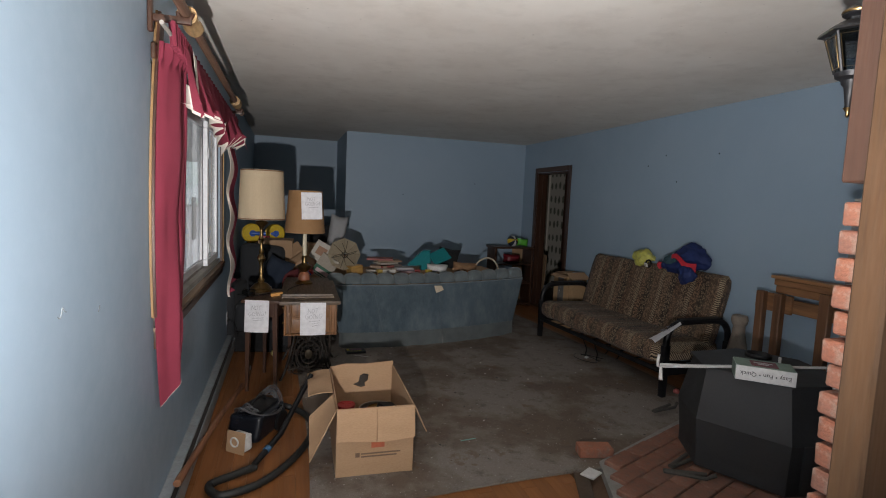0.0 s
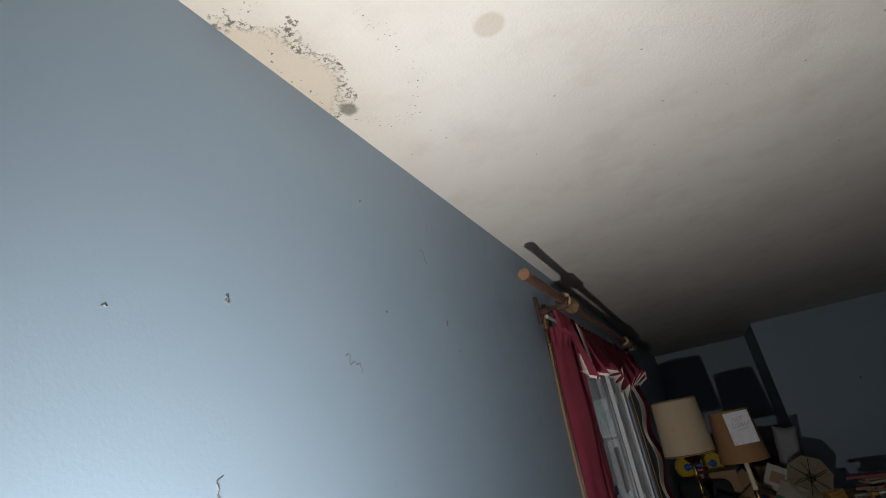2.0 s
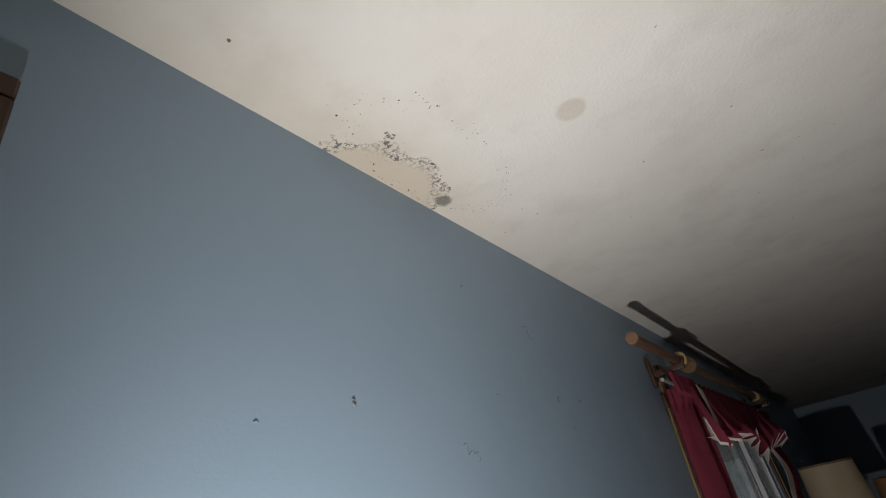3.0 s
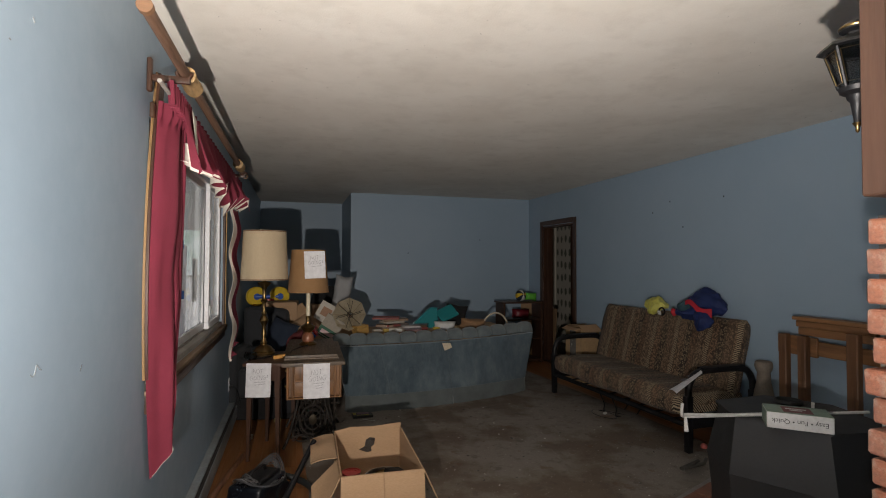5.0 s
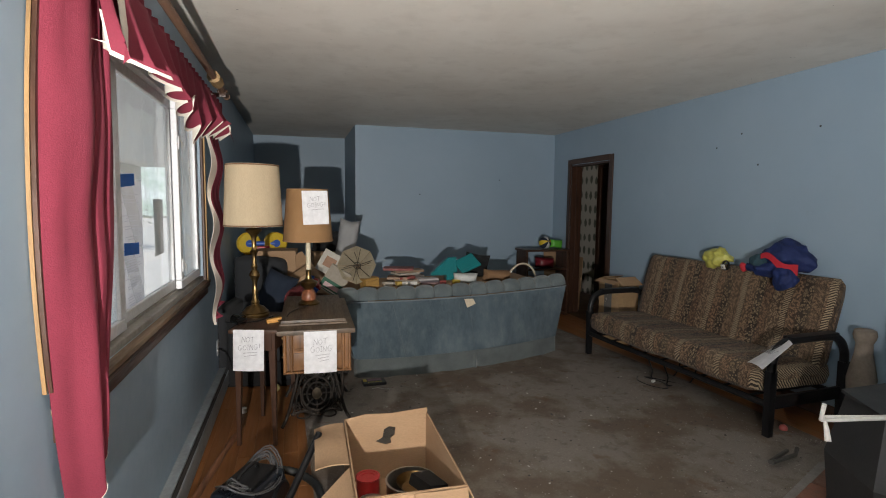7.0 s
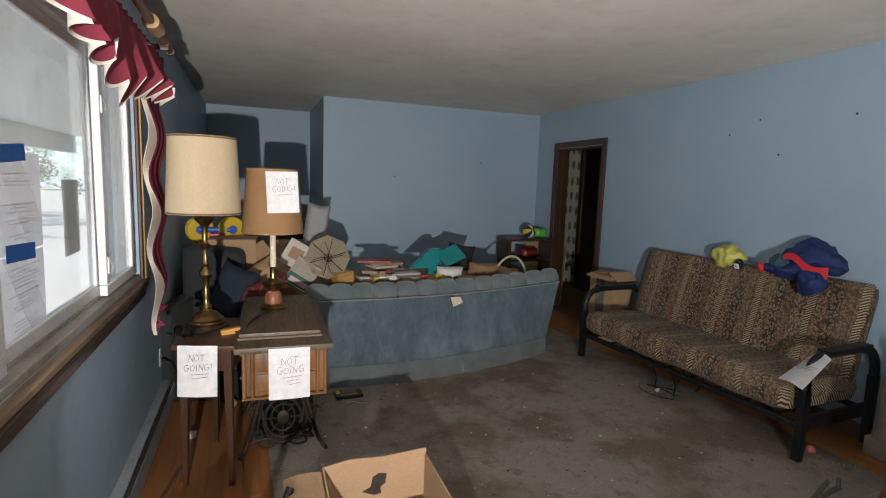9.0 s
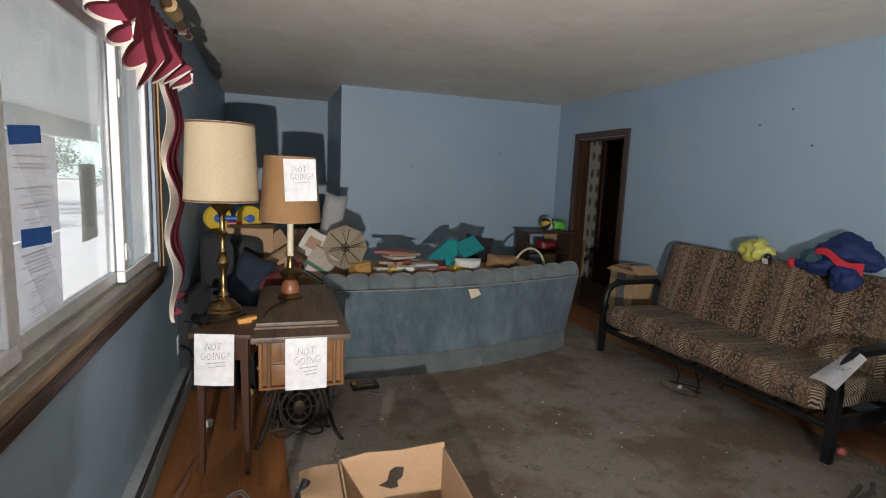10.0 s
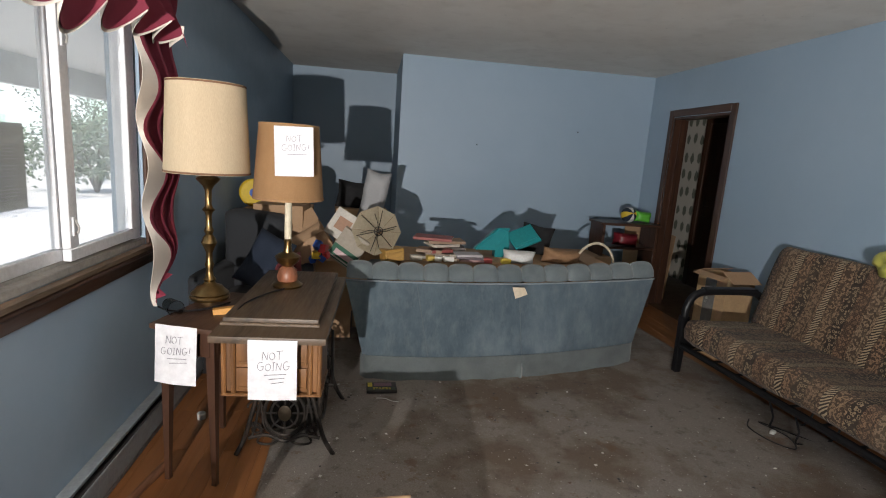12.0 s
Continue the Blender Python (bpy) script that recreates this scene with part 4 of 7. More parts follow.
# ---- treadle sewing machine cabinet ----
def sewing_cabinet():
    m = pose(0.665, 4.40, 0, 0, 0, -1.5)
    t = thing("sewing_table", m, "antique oak treadle sewing table with drawers and iron base", "sewing table")
    h = 0.72
    x0, x1, y0, y1 = -0.215, 0.215, -0.50, 0.46
    part("tabletop", cube((x0, y0, h - 0.032), (x1, y1, h - 0.004), 0.007, 2), OAKTOP, t, "worn brown wooden top")
    part("lid", cube((x0 + 0.015, y0 + 0.13, h - 0.004), (x1 - 0.045, y1 - 0.02, h + 0.026), 0.008, 2), OAKTOP, t)
    part("lid_moulding", cube((x0 + 0.008, y0 + 0.118, h - 0.004), (x1 - 0.038, y0 + 0.13, h + 0.010), 0.003), OAKTOP, t)
    # drawer box hanging below the near end
    bx0, bx1, by0, by1, bz0, bz1 = x0 + 0.035, x1 - 0.025, y0 + 0.055, y0 + 0.30, h - 0.255, h - 0.032
    part("drawer_case", cube((bx0, by0 + 0.012, bz0), (bx1, by1, bz1), 0.004), OAK, t)
    for x in (bx0 - 0.002, bx0 + 0.034, bx1 - 0.046, bx1 - 0.010):
        part("corner_post", tube([(x + 0.006, by0 + 0.008, bz0 - 0.012), (x + 0.006, by0 + 0.008, bz1)], 0.010, 8), OAK, t)
    for z0, z1 in ((bz0 + 0.012, bz0 + 0.105), (bz0 + 0.118, bz1 - 0.008)):
        dr = part("drawer", cube((bx0 + 0.052, by0, z0), (bx1 - 0.052, by0 + 0.011, z1), 0.005, 2), OAK, t)
        part("drawer_bead", cube((bx0 + 0.064, by0 - 0.003, z0 + 0.010), (bx1 - 0.064, by0 - 0.0005, z0 + 0.016), 0.001), OAK, dr)
    part("bottom_rail", cube((bx0 - 0.006, by0 - 0.004, bz0 - 0.014), (bx1 + 0.006, by1, bz0 - 0.001), 0.004), OAK, t)
    for z in (bz0 + 0.06, bz1 - 0.05):
        part("knob", lathe([(0.004, 0), (0.010, 0.008), (0.009, 0.016), (0.003, 0.02)], 12, m=pose(bx0, by0 + 0.10, z, 0, -90, 0)), BRASS, t)
    # cast iron ends: curved legs, scrolls and a central medallion
    for yy in (y0 + 0.36, y1 - 0.06):
        end = part("iron_end", tube(curve_pts([(-0.13, yy, h - 0.034), (-0.118, yy, 0.45), (-0.112, yy, 0.36), (-0.138, yy, 0.24), (-0.178, yy, 0.09), (-0.215, yy - 0.01, 0.011)]), [0.011] * 31, 8), CASTIRON, t)
        part("iron_leg", tube(curve_pts([(0.13, yy, h - 0.034), (0.118, yy, 0.45), (0.112, yy, 0.36), (0.138, yy, 0.24), (0.178, yy, 0.09), (0.225, yy - 0.01, 0.011)]), 0.011, 8), CASTIRON, end)
        part("crossbar", tube(curve_pts([(-0.16, yy, 0.09), (-0.08, yy, 0.105), (0, yy, 0.075), (0.08, yy, 0.105), (0.16, yy, 0.09)]), 0.009, 8), CASTIRON, end)
        part("top_bar", cube((-0.17, yy - 0.012, h - 0.045), (0.17, yy + 0.012, h - 0.0325), 0.003), CASTIRON, end)
        for r, w in ((0.098, 0.008), (0.066, 0.006)):
            part("medallion_ring", tube([(r * 0.92 * math.cos(a), yy, 0.215 + r * 1.12 * math.sin(a)) for a in np.linspace(0, 2 * math.pi, 33)[:-1]], w, 8, closed=True), CASTIRON, end)
        for a in np.linspace(0, 2 * math.pi, 9)[:-1]:
            part("medallion_spoke", tube([(0.035 * math.cos(a), yy, 0.215 + 0.042 * math.sin(a)), (0.09 * math.cos(a), yy, 0.215 + 0.108 * math.sin(a))], 0.005, 6), CASTIRON, end)
        part("medallion_centre", lathe([(0.010, -0.010), (0.018, -0.007), (0.030, -0.007), (0.033, 0.004), (0.015, 0.008)], 20, m=pose(0, yy, 0.215, 90, 0, 0) @ Matrix.Diagonal((0.9, 1.2, 1, 1))), mat("bronzed_iron", (0.040, 0.030, 0.018), 0.5, 0.7), end)
        for sx in (-1, 1):
            for (cx, cz, r0) in ((0.115, 0.40, 0.045), (0.055, 0.375, 0.038), (0.125, 0.24, 0.040), (0.13, 0.135, 0.035)):
                pts = [(sx * (cx + r0 * (1 - k / 26) * math.cos(k * 0.42)), yy + 0.002, cz + r0 * (1 - k / 26) * math.sin(k * 0.42)) for k in range(22)]
                part("scroll", tube(pts, 0.005, 6), CASTIRON, end)
            part("inner_bar", tube(curve_pts([(sx * 0.075, yy, 0.46), (sx * 0.085, yy, 0.36), (sx * 0.115, yy, 0.24), (sx * 0.135, yy, 0.13), (sx * 0.15, yy, 0.095)]), 0.0065, 6), CASTIRON, end)
            part("vine", tube(curve_pts([(sx * 0.015, yy, 0.455), (sx * 0.055, yy, 0.415), (sx * 0.03, yy, 0.37), (sx * 0.075, yy, 0.335), (sx * 0.105, yy, 0.29), (sx * 0.10, yy, 0.215), (sx * 0.085, yy, 0.14), (sx * 0.03, yy, 0.095)]), 0.0055, 6), CASTIRON, end)
            part("vine", tube(curve_pts([(sx * 0.11, yy, 0.44), (sx * 0.05, yy, 0.465), (sx * 0.02, yy, 0.40), (sx * 0.06, yy, 0.36), (0.0, yy, 0.325)]), 0.0055, 6), CASTIRON, end)
            part("vine", tube(curve_pts([(sx * 0.19, yy, 0.06), (sx * 0.15, yy, 0.15), (sx * 0.10, yy, 0.125), (sx * 0.12, yy, 0.07), (sx * 0.06, yy, 0.06), (0.0, yy, 0.10)]), 0.006, 6), CASTIRON, end)
            part("brace", tube(curve_pts([(sx * 0.145, yy, 0.45), (sx * 0.06, yy, 0.44), (0, yy, 0.33)]), 0.006, 6), CASTIRON, end)
    part("stretcher", tube([(-0.02, y0 + 0.36, 0.11), (-0.02, y1 - 0.06, 0.11)], 0.010, 8), CASTIRON, t)
    part("treadle", cube((-0.13, y0 + 0.46, 0.075), (0.13, y1 - 0.16, 0.087), 0.004), CASTIRON, t, "iron foot treadle")
    wheel = part("drive_wheel", tube([(0.16, -0.02 + 0.15 * math.cos(a), 0.30 + 0.15 * math.sin(a)) for a in np.linspace(0, 2 * math.pi, 41)[:-1]], 0.010, 8, closed=True), CASTIRON, t)
    for a in np.linspace(0, math.pi, 5)[:-1]:
        part("wheel_spoke", tube([(0.16, -0.02 - 0.15 * math.cos(a), 0.30 - 0.15 * math.sin(a)), (0.16, -0.02 + 0.15 * math.cos(a), 0.30 + 0.15 * math.sin(a))], 0.005, 6), CASTIRON, wheel)
    part("axle", tube([(0.135, -0.02, 0.30), (0.205, -0.02, 0.30)], 0.010, 8), CASTIRON, t)
    part("axle_bracket", tube([(0.20, -0.02, 0.30), (0.155, y1 - 0.06, 0.42)], 0.008, 8), CASTIRON, t)
    note("paper_sign", 0.180, 0.240, m @ pose(0.02, y0 - 0.003, h - 0.012, 1, 0, 0), ["NOT", "GOING"], "white paper sign reading not going, taped to the sewing table", 0.006, 0.038, 3)


sewing_cabinet()


def burlap_lamp():
    t = thing("table_lamp", pose(0.625, 4.52, 0.746), "brass and wood lamp with a tan burlap shade and paper sign", "lamp")
    part("base", lathe([(0.068, 0), (0.072, 0.010), (0.060, 0.020), (0.045, 0.030)], 28), BRASS, t, "tarnished brass foot")
    part("wooden_body", lathe([(0.046, 0.03), (0.050, 0.05), (0.042, 0.085), (0.026, 0.10)], 24), wood("lamp_body_wood", (0.24, 0.09, 0.045), 0.4, "z"), t, "turned reddish wooden body")
    part("bowl", lathe([(0.024, 0.10), (0.052, 0.125), (0.060, 0.150), (0.046, 0.158), (0.022, 0.17), (0.016, 0.20), (0.020, 0.225), (0.013, 0.235)], 24), BRASS, t)
    part("candle_sleeve", lathe([(0.0165, 0.235), (0.0165, 0.42), (0.012, 0.425)], 18), CREAMPLASTIC, t, "cream candle sleeve")
    shade(0.134, 0.162, 0.345, BURLAP, mat("tan_shade_trim", (0.30, 0.17, 0.075), 0.9), t, 0.425)
    part("stem", tube([(0, 0, 0.41), (0, 0, 0.77)], 0.004, 6), BRASS, t)
    note("paper_sign", 0.165, 0.215, pose(0.625, 4.52, 0.746) @ pose(0.040, -0.139, 0.757, -4.8, -1.5, 12), ["NOT", "GOING!"], "white paper sign reading not going, stuck to the burlap lampshade", -0.004, 0.034, 1)


burlap_lamp()
solid("cable", tube(curve_pts([(0.63, 4.46, 0.752), (0.56, 4.36, 0.752), (0.50, 4.20, 0.752), (0.47, 4.06, 0.724), (0.42, 4.30, 0.708)]), 0.0035, 6), BLACKSTEEL, pose(0, 0, 0), "dark lamp cord trailing across the sewing table", "cable")


# ---- sofa, seen from behind ----
def sofa():
    t = thing("sofa", pose(0, 0, 0), "worn blue velvet sofa with channel-tufted back, seen from behind", "sofa")
    L0, L1 = 1.0, 2.96

    def foot(u):
        return 5.07 + 0.30 * u ** 1.6 - 0.30 * u * (1 - u)

    def head(u):
        return 5.24 + 0.10 * u - 0.20 * u * (1 - u)

    def top(u):
        return 0.600 + 0.055 * u - 0.02 * math.sin(u * math.pi)

    def face(u, v):
        x = L0 + (L1 - L0) * u - 0.13 * (1 - u) * v + 0.08 * u * v
        y = foot(u) + 0.012 + (head(u) - foot(u)) * v
        z = 0.15 + v * (top(u) - 0.15)
        return Vector((x, y + 0.006 * noise.noise((u * 5, v * 3, 2)), z))

    part("back", sheet(face, 60, 16, -0.05), VELVET, t, smooth=60)
    for us in (0.21, 0.53):
        part("seam", tube([face(us, v) + Vector((0, -0.0015, 0)) for v in np.linspace(0, 1, 12)], 0.0025, 5), mat("pale_seam_thread", (0.11, 0.135, 0.15), 0.9), t)

    def skirt(u, v):
        lift = 0.015 + 0.05 * max(0, u - 0.55) ** 1.5
        gap = (0.006 * math.sin(u * 40) + 0.012 * noise.noise((u * 14, v * 2, 3))) * v + 0.05 * max(0, abs(u - 0.5) - 0.485) / 0.015
        return Vector((L0 - 0.015 + (L1 - L0 + 0.03) * u, foot(u) - 0.004 - 0.014 * v + gap - (0.025 if 0.520 < u < 0.531 else -0.012 if 0.531 <= u < 0.545 else 0) * (0.3 + 0.7 * v), 0.165 - v * (0.16 - lift * 0.6)))

    part("skirt", sheet(skirt, 110, 8, 0.004), mat("faded_velvet_skirt", (0.112, 0.130, 0.130), 0.9, worn=(0.066, 0.078, 0.080), scale=7, grain=200, sheen=0.3), t, "faded dusty skirt", smooth=70)
    part("piping", tube([face(u, 1.0) + Vector((0, -0.004, 0.0)) for u in np.linspace(0, 1, 40)], 0.006, 6), mat("pale_piping", (0.24, 0.27, 0.29), 0.9), t)
    # tufted roll along the top
    DUSTY = mat("dusty_tufted_velvet", (0.125, 0.150, 0.155), 0.9, worn=(0.060, 0.082, 0.092), scale=7, grain=200, sheen=0.3)
    k = 13
    for i in range(k):
        a, b = i / k, (i + 1) / k

        def puff(p, q, a=a, b=b):
            u = a + (b - a) * p
            side = math.sin(math.pi * p) ** 0.45 if 0 < p < 1 else 0.0
            ang = q * math.pi * 1.0 + 0.02
            r = 0.074 + 0.032 * side
            y, z = head(u) + 0.070 - math.cos(ang) * (0.062 + 0.024 * side), top(u) + 0.014 + math.sin(ang) * r
            return Vector((L0 - 0.125 + (L1 - L0 + 0.20) * u, y, z))

        part("tufted_channel", sheet(puff, 12, 10, 0.006), DUSTY, t, smooth=80)
    part("seat", cube((L0 + 0.12, 5.50, 0.10), (L1 - 0.12, 6.15, 0.44), 0.05, 3), VELVET, t)
    for x in (L0 + 0.005, L1 - 0.155):
        part("arm", cube((x, 5.42, 0.05), (x + 0.15, 6.15, 0.58), 0.05, 3), VELVET, t)
    part("base_frame", cube((L0 + 0.06, 5.44, 0.0), (L1 - 0.06, 6.1, 0.10)), DARKWOOD, t)
    return t


sofa()
solid("paper_tag", sheet(lambda u, v: Vector((u * 0.085 + 0.02 * v, -0.004 * math.sin(u * 3), -v * (0.075 - 0.03 * u))), 6, 6, 0.0008), plain("cream_tag_paper", (0.62, 0.52, 0.38)), pose(1.955, 5.186, 0.60, -14, 0, 4), "torn cream paper tag on the sofa back", "tag")


# ---- futon ----
def futon():
    t = thing("futon", pose(3.68, 4.315, 0, 0, 0, 3.4), "black metal futon sofa with brown patterned stripe mattress against the wall", "futon sofa")
    L = 0.90
    # seat cushion, front edge at -x

    def slab(w, d, h, seed, waves):
        bm = cube((-w / 2, -d, -h / 2), (w / 2, d, h / 2))
        bmesh.ops.subdivide_edges(bm, edges=bm.edges[:], cuts=20, use_grid_fill=True)
        for v in bm.verts:
            x, y, z = v.co
            ex, ey, ez = abs(x) / (w / 2), abs(y) / d, abs(z) / (h / 2)
            rx = max(0, ex - 0.84) / 0.16
            ry = max(0, ey - 0.95) / 0.05
            s = 1 - 0.40 * min(1, rx * rx + 0.75 * ry * ry)
            v.co.z = z * s * (1 + 0.04 * math.sin(y * waves)) + 0.012 * noise.noise((x * 4, y * 3, seed))
            v.co.x = x * (1 - 0.03 * ez) + 0.006 * noise.noise((x * 3, y * 5, seed + 4))
            corner = max(0, ex - 0.86) / 0.14
            v.co.y = y * (1 - 0.012 * ez - 0.035 * corner ** 2.2 * min(1, ey))
        return bm

    seat = slab(0.70, L - 0.035, 0.19, 1, 9)
    bmesh.ops.transform(seat, matrix=pose(-0.105, 0, 0.336, 0, 2.5, 0), verts=seat.verts[:])
    part("seat_mattress", seat, FUTON, t, smooth=80)
    back = slab(0.62, L - 0.025, 0.125, 5, 11)
    bmesh.ops.transform(back, matrix=pose(0.205, 0.0, 0.660, 0, -74, 0), verts=back.verts[:])
    part("back_mattress", back, FUTON, t, smooth=80)
    for y in (-L - 0.02, L + 0.02):
        top_line = curve_pts([(-0.40, y, 0.42), (-0.392, y, 0.50), (-0.35, y, 0.572), (-0.26, y, 0.605), (-0.05, y, 0.610), (0.12, y, 0.604), (0.20, y, 0.57), (0.245, y, 0.50), (0.252, y, 0.42)], 5)
        arm = part("arm_frame", tube(top_line, 0.026, 12), BLACKSTEEL, t, "curved black tube arm")
        for x, lean in ((-0.40, 0.0), (0.252, 0.0)):
            leg = cube((x - 0.030, y - 0.022, 0.0), (x + 0.030, y + 0.022, 0.43), 0.008, 2)
            for v in leg.verts:
                v.co.x = x + (v.co.x - x) * (0.72 + 0.28 * min(1, v.co.z / 0.25))
            part("leg", leg, BLACKSTEEL, arm)
        part("armrest_pad", cube((-0.28, y - 0.034, 0.612), (0.14, y + 0.034, 0.636), 0.011, 2), BLACKSTEEL, arm)
        part("arm_rail", cube((-0.37, y - 0.012, 0.185), (0.222, y + 0.012, 0.265), 0.006, 2), BLACKSTEEL, arm)
    part("front_rail", tube([(-0.405, -L, 0.215), (-0.405, L, 0.215)], 0.022, 8), BLACKSTEEL, t)
    part("rear_rail", tube([(0.20, -L, 0.225), (0.20, L, 0.225)], 0.018, 8), BLACKSTEEL, t)
    for y in np.linspace(-L + 0.12, L - 0.12, 9):
        part("deck_slat", tube([(-0.405, y, 0.228), (0.20, y, 0.228)], 0.008, 6), BLACKSTEEL, t)
    part("top_rail", tube([(0.285, -L + 0.10, 0.86), (0.285, L - 0.06, 0.86)], 0.016, 8), BLACKSTEEL, t)
    for y in (-L + 0.12, L - 0.08):
        part("back_post", tube([(0.20, y, 0.23), (0.285, y, 0.86)], 0.014, 8), BLACKSTEEL, t)
    for y in (-0.05, 0.12):
        part("centre_support", tube(curve_pts([(-0.41, y, 0.21), (-0.36, y, 0.10), (-0.33, y + 0.02, 0.02), (-0.10, y + 0.03, 0.02), (-0.05, y, 0.22)]), 0.006, 6), BLACKSTEEL, t, "bent wire centre support")


futon()


# ---- clutter behind the sewing table and on the sofa ----
CHARCOAL = mat("charcoal_velour", (0.018, 0.020, 0.023), 0.9, worn=(0.036, 0.039, 0.044), scale=4, grain=200, sheen=0.03)
NAVY = mat("navy_cloth", (0.012, 0.021, 0.040), 0.9, dark=0.6, scale=5, grain=180)
TEAL = mat("teal_plastic", (0.010, 0.20, 0.215), 0.35, dark=0.8, scale=5)
YELLOW = mat("yellow_plastic", (0.62, 0.43, 0.02), 0.4, dark=0.85)
REDP = mat("red_plastic", (0.45, 0.03, 0.035), 0.4, dark=0.8)
BLUEP = mat("blue_plastic", (0.03, 0.10, 0.42), 0.4, dark=0.8)
GREENP = mat("green_plastic", (0.12, 0.48, 0.05), 0.4, dark=0.8)
GREYCUSH = mat("grey_cushion_cloth", (0.32, 0.325, 0.33), 0.95, dark=0.8, scale=5, grain=150)
WHITECLOTH = mat("white_cloth", (0.60, 0.60, 0.58), 0.9, dark=0.85, scale=8)
BLACKCLOTH = mat("black_cloth", (0.010, 0.010, 0.011), 0.95)
PARCHMENT = mat("parchment_lampshade", (0.54, 0.47, 0.34), 0.85, dark=0.85, scale=4)


def carton(name, lo, hi, m, label, mt=None, open_top=False):
    """A corrugated carton with four walls, bottom and closed or open top."""
    t = thing(name, m, label, "cardboard box")
    (x0, y0, z0), (x1, y1, z1) = lo, hi
    mt = mt or CARDBOARD
    w = 0.006
    part("bottom", cube((x0, y0, z0), (x1, y1, z0 + w)), mt, t)
    for a, b in (((x0, y0, z0 + w), (x1, y0 + w, z1)), ((x0, y1 - w, z0 + w), (x1, y1, z1)), ((x0, y0 + w, z0 + w), (x0 + w, y1 - w, z1)), ((x1 - w, y0 + w, z0 + w), (x1, y1 - w, z1))):
        part("wall", cube(a, b), mt, t)
    if not open_top:
        ym = (y0 + y1) / 2
        part("flap", cube((x0, y0, z1 + 0.0005), (x1, ym - 0.002, z1 + w)), mt, t)
        part("flap", cube((x0, ym + 0.002, z1 + 0.0005), (x1, y1, z1 + w)), mt, t)
    return t


def armchair():
    t = thing("armchair", pose(0.23, 5.44, 0, 0, 0, -10), "dark charcoal upholstered armchair with rounded back", "armchair")
    bm = cube((-0.22, 0.10, 0.30), (0.20, 0.30, 0.97), 0.095, 6)
    for v in bm.verts:
        v.co.z -= 0.16 * max(0, v.co.x + 0.02) if v.co.z > 0.6 else 0
    part("backrest", crumple(bm, 0.012, 5, 2), CHARCOAL, t, smooth=70)
    part("seat", crumple(cube((-0.14, -0.36, 0.20), (0.26, 0.16, 0.46), 0.05, 4), 0.010, 6), CHARCOAL, t, smooth=70)
    for x in (-0.25, 0.27):
        part("arm", crumple(cube((x, -0.38, 0.06), (x + 0.11, 0.22, 0.62), 0.05, 4), 0.008, 6), CHARCOAL, t, smooth=70)
    part("base", cube((-0.23, -0.34, 0.0), (0.34, 0.24, 0.20), 0.01), BLACKCLOTH, t)


armchair()


def pillow(name, w, h, d, mt, m, label, category="pillow", seed=0):
    bm = cube((-w / 2, -d / 2, -h / 2), (w / 2, d / 2, h / 2))
    bmesh.ops.subdivide_edges(bm, edges=bm.edges[:], cuts=9, use_grid_fill=True)
    for v in bm.verts:
        ex, ez = abs(v.co.x) / (w / 2), abs(v.co.z) / (h / 2)
        v.co.y *= max(0.12, max(0, 1 - ex ** 4) ** 0.5 * max(0, 1 - ez ** 4) ** 0.5)
        v.co.x *= 1 - 0.10 * (1 - ez) * ex
        v.co.z *= 1 - 0.08 * (1 - ex) * ez
    crumple(bm, 0.010, 7, seed)
    return solid(name, bm, mt, m, label, category, smooth=80)


pillow("throw_pillow", 0.25, 0.36, 0.15, NAVY, pose(0.375, 5.23, 0.70, -22, 22, -20), "faded navy blue pillow on the armchair", seed=1)
pillow("folded_cloth", 0.20, 0.30, 0.10, mat("maroon_fleece", (0.10, 0.014, 0.016), 0.95), pose(0.53, 5.17, 0.62, -10, -14, -10), "dark maroon cloth on the armchair", "cloth", seed=3)

carton("cardboard_box", (-0.27, -0.24, 0), (0.27, 0.24, 0.46), pose(0.33, 6.22, 0), "brown cardboard box on the floor")
carton("cardboard_box", (-0.24, -0.22, 0), (0.24, 0.22, 0.46), pose(0.30, 6.24, 0.467, 0, 0, 3), "brown cardboard box stacked on another box")
carton("cardboard_box", (-0.17, -0.14, 0), (0.17, 0.14, 0.33), pose(0.38, 5.84, 0.665, 0, 0, -4), "brown cardboard box with a creased open side", CARDBOARD)
carton("cardboard_box", (-0.20, -0.12, 0), (0.20, 0.12, 0.66), pose(0.40, 5.84, 0, 0, 0, -4), "tall brown cardboard box on the floor", CARDINNER)
carton("cardboard_box", (-0.24, -0.2, 0), (0.24, 0.2, 0.44), pose(0.94, 6.62, 0, 0, 0, 2), "brown cardboard box on the floor")
carton("cardboard_box", (-0.22, -0.18, 0), (0.22, 0.18, 0.46), pose(0.92, 6.62, 0.447, 0, 0, 6), "brown cardboard box stacked on another box")
carton("cardboard_box", (-0.13, -0.13, 0), (0.13, 0.13, 0.60), pose(0.755, 5.88, 0, 0, 0, 4), "tall brown cardboard box on the floor")


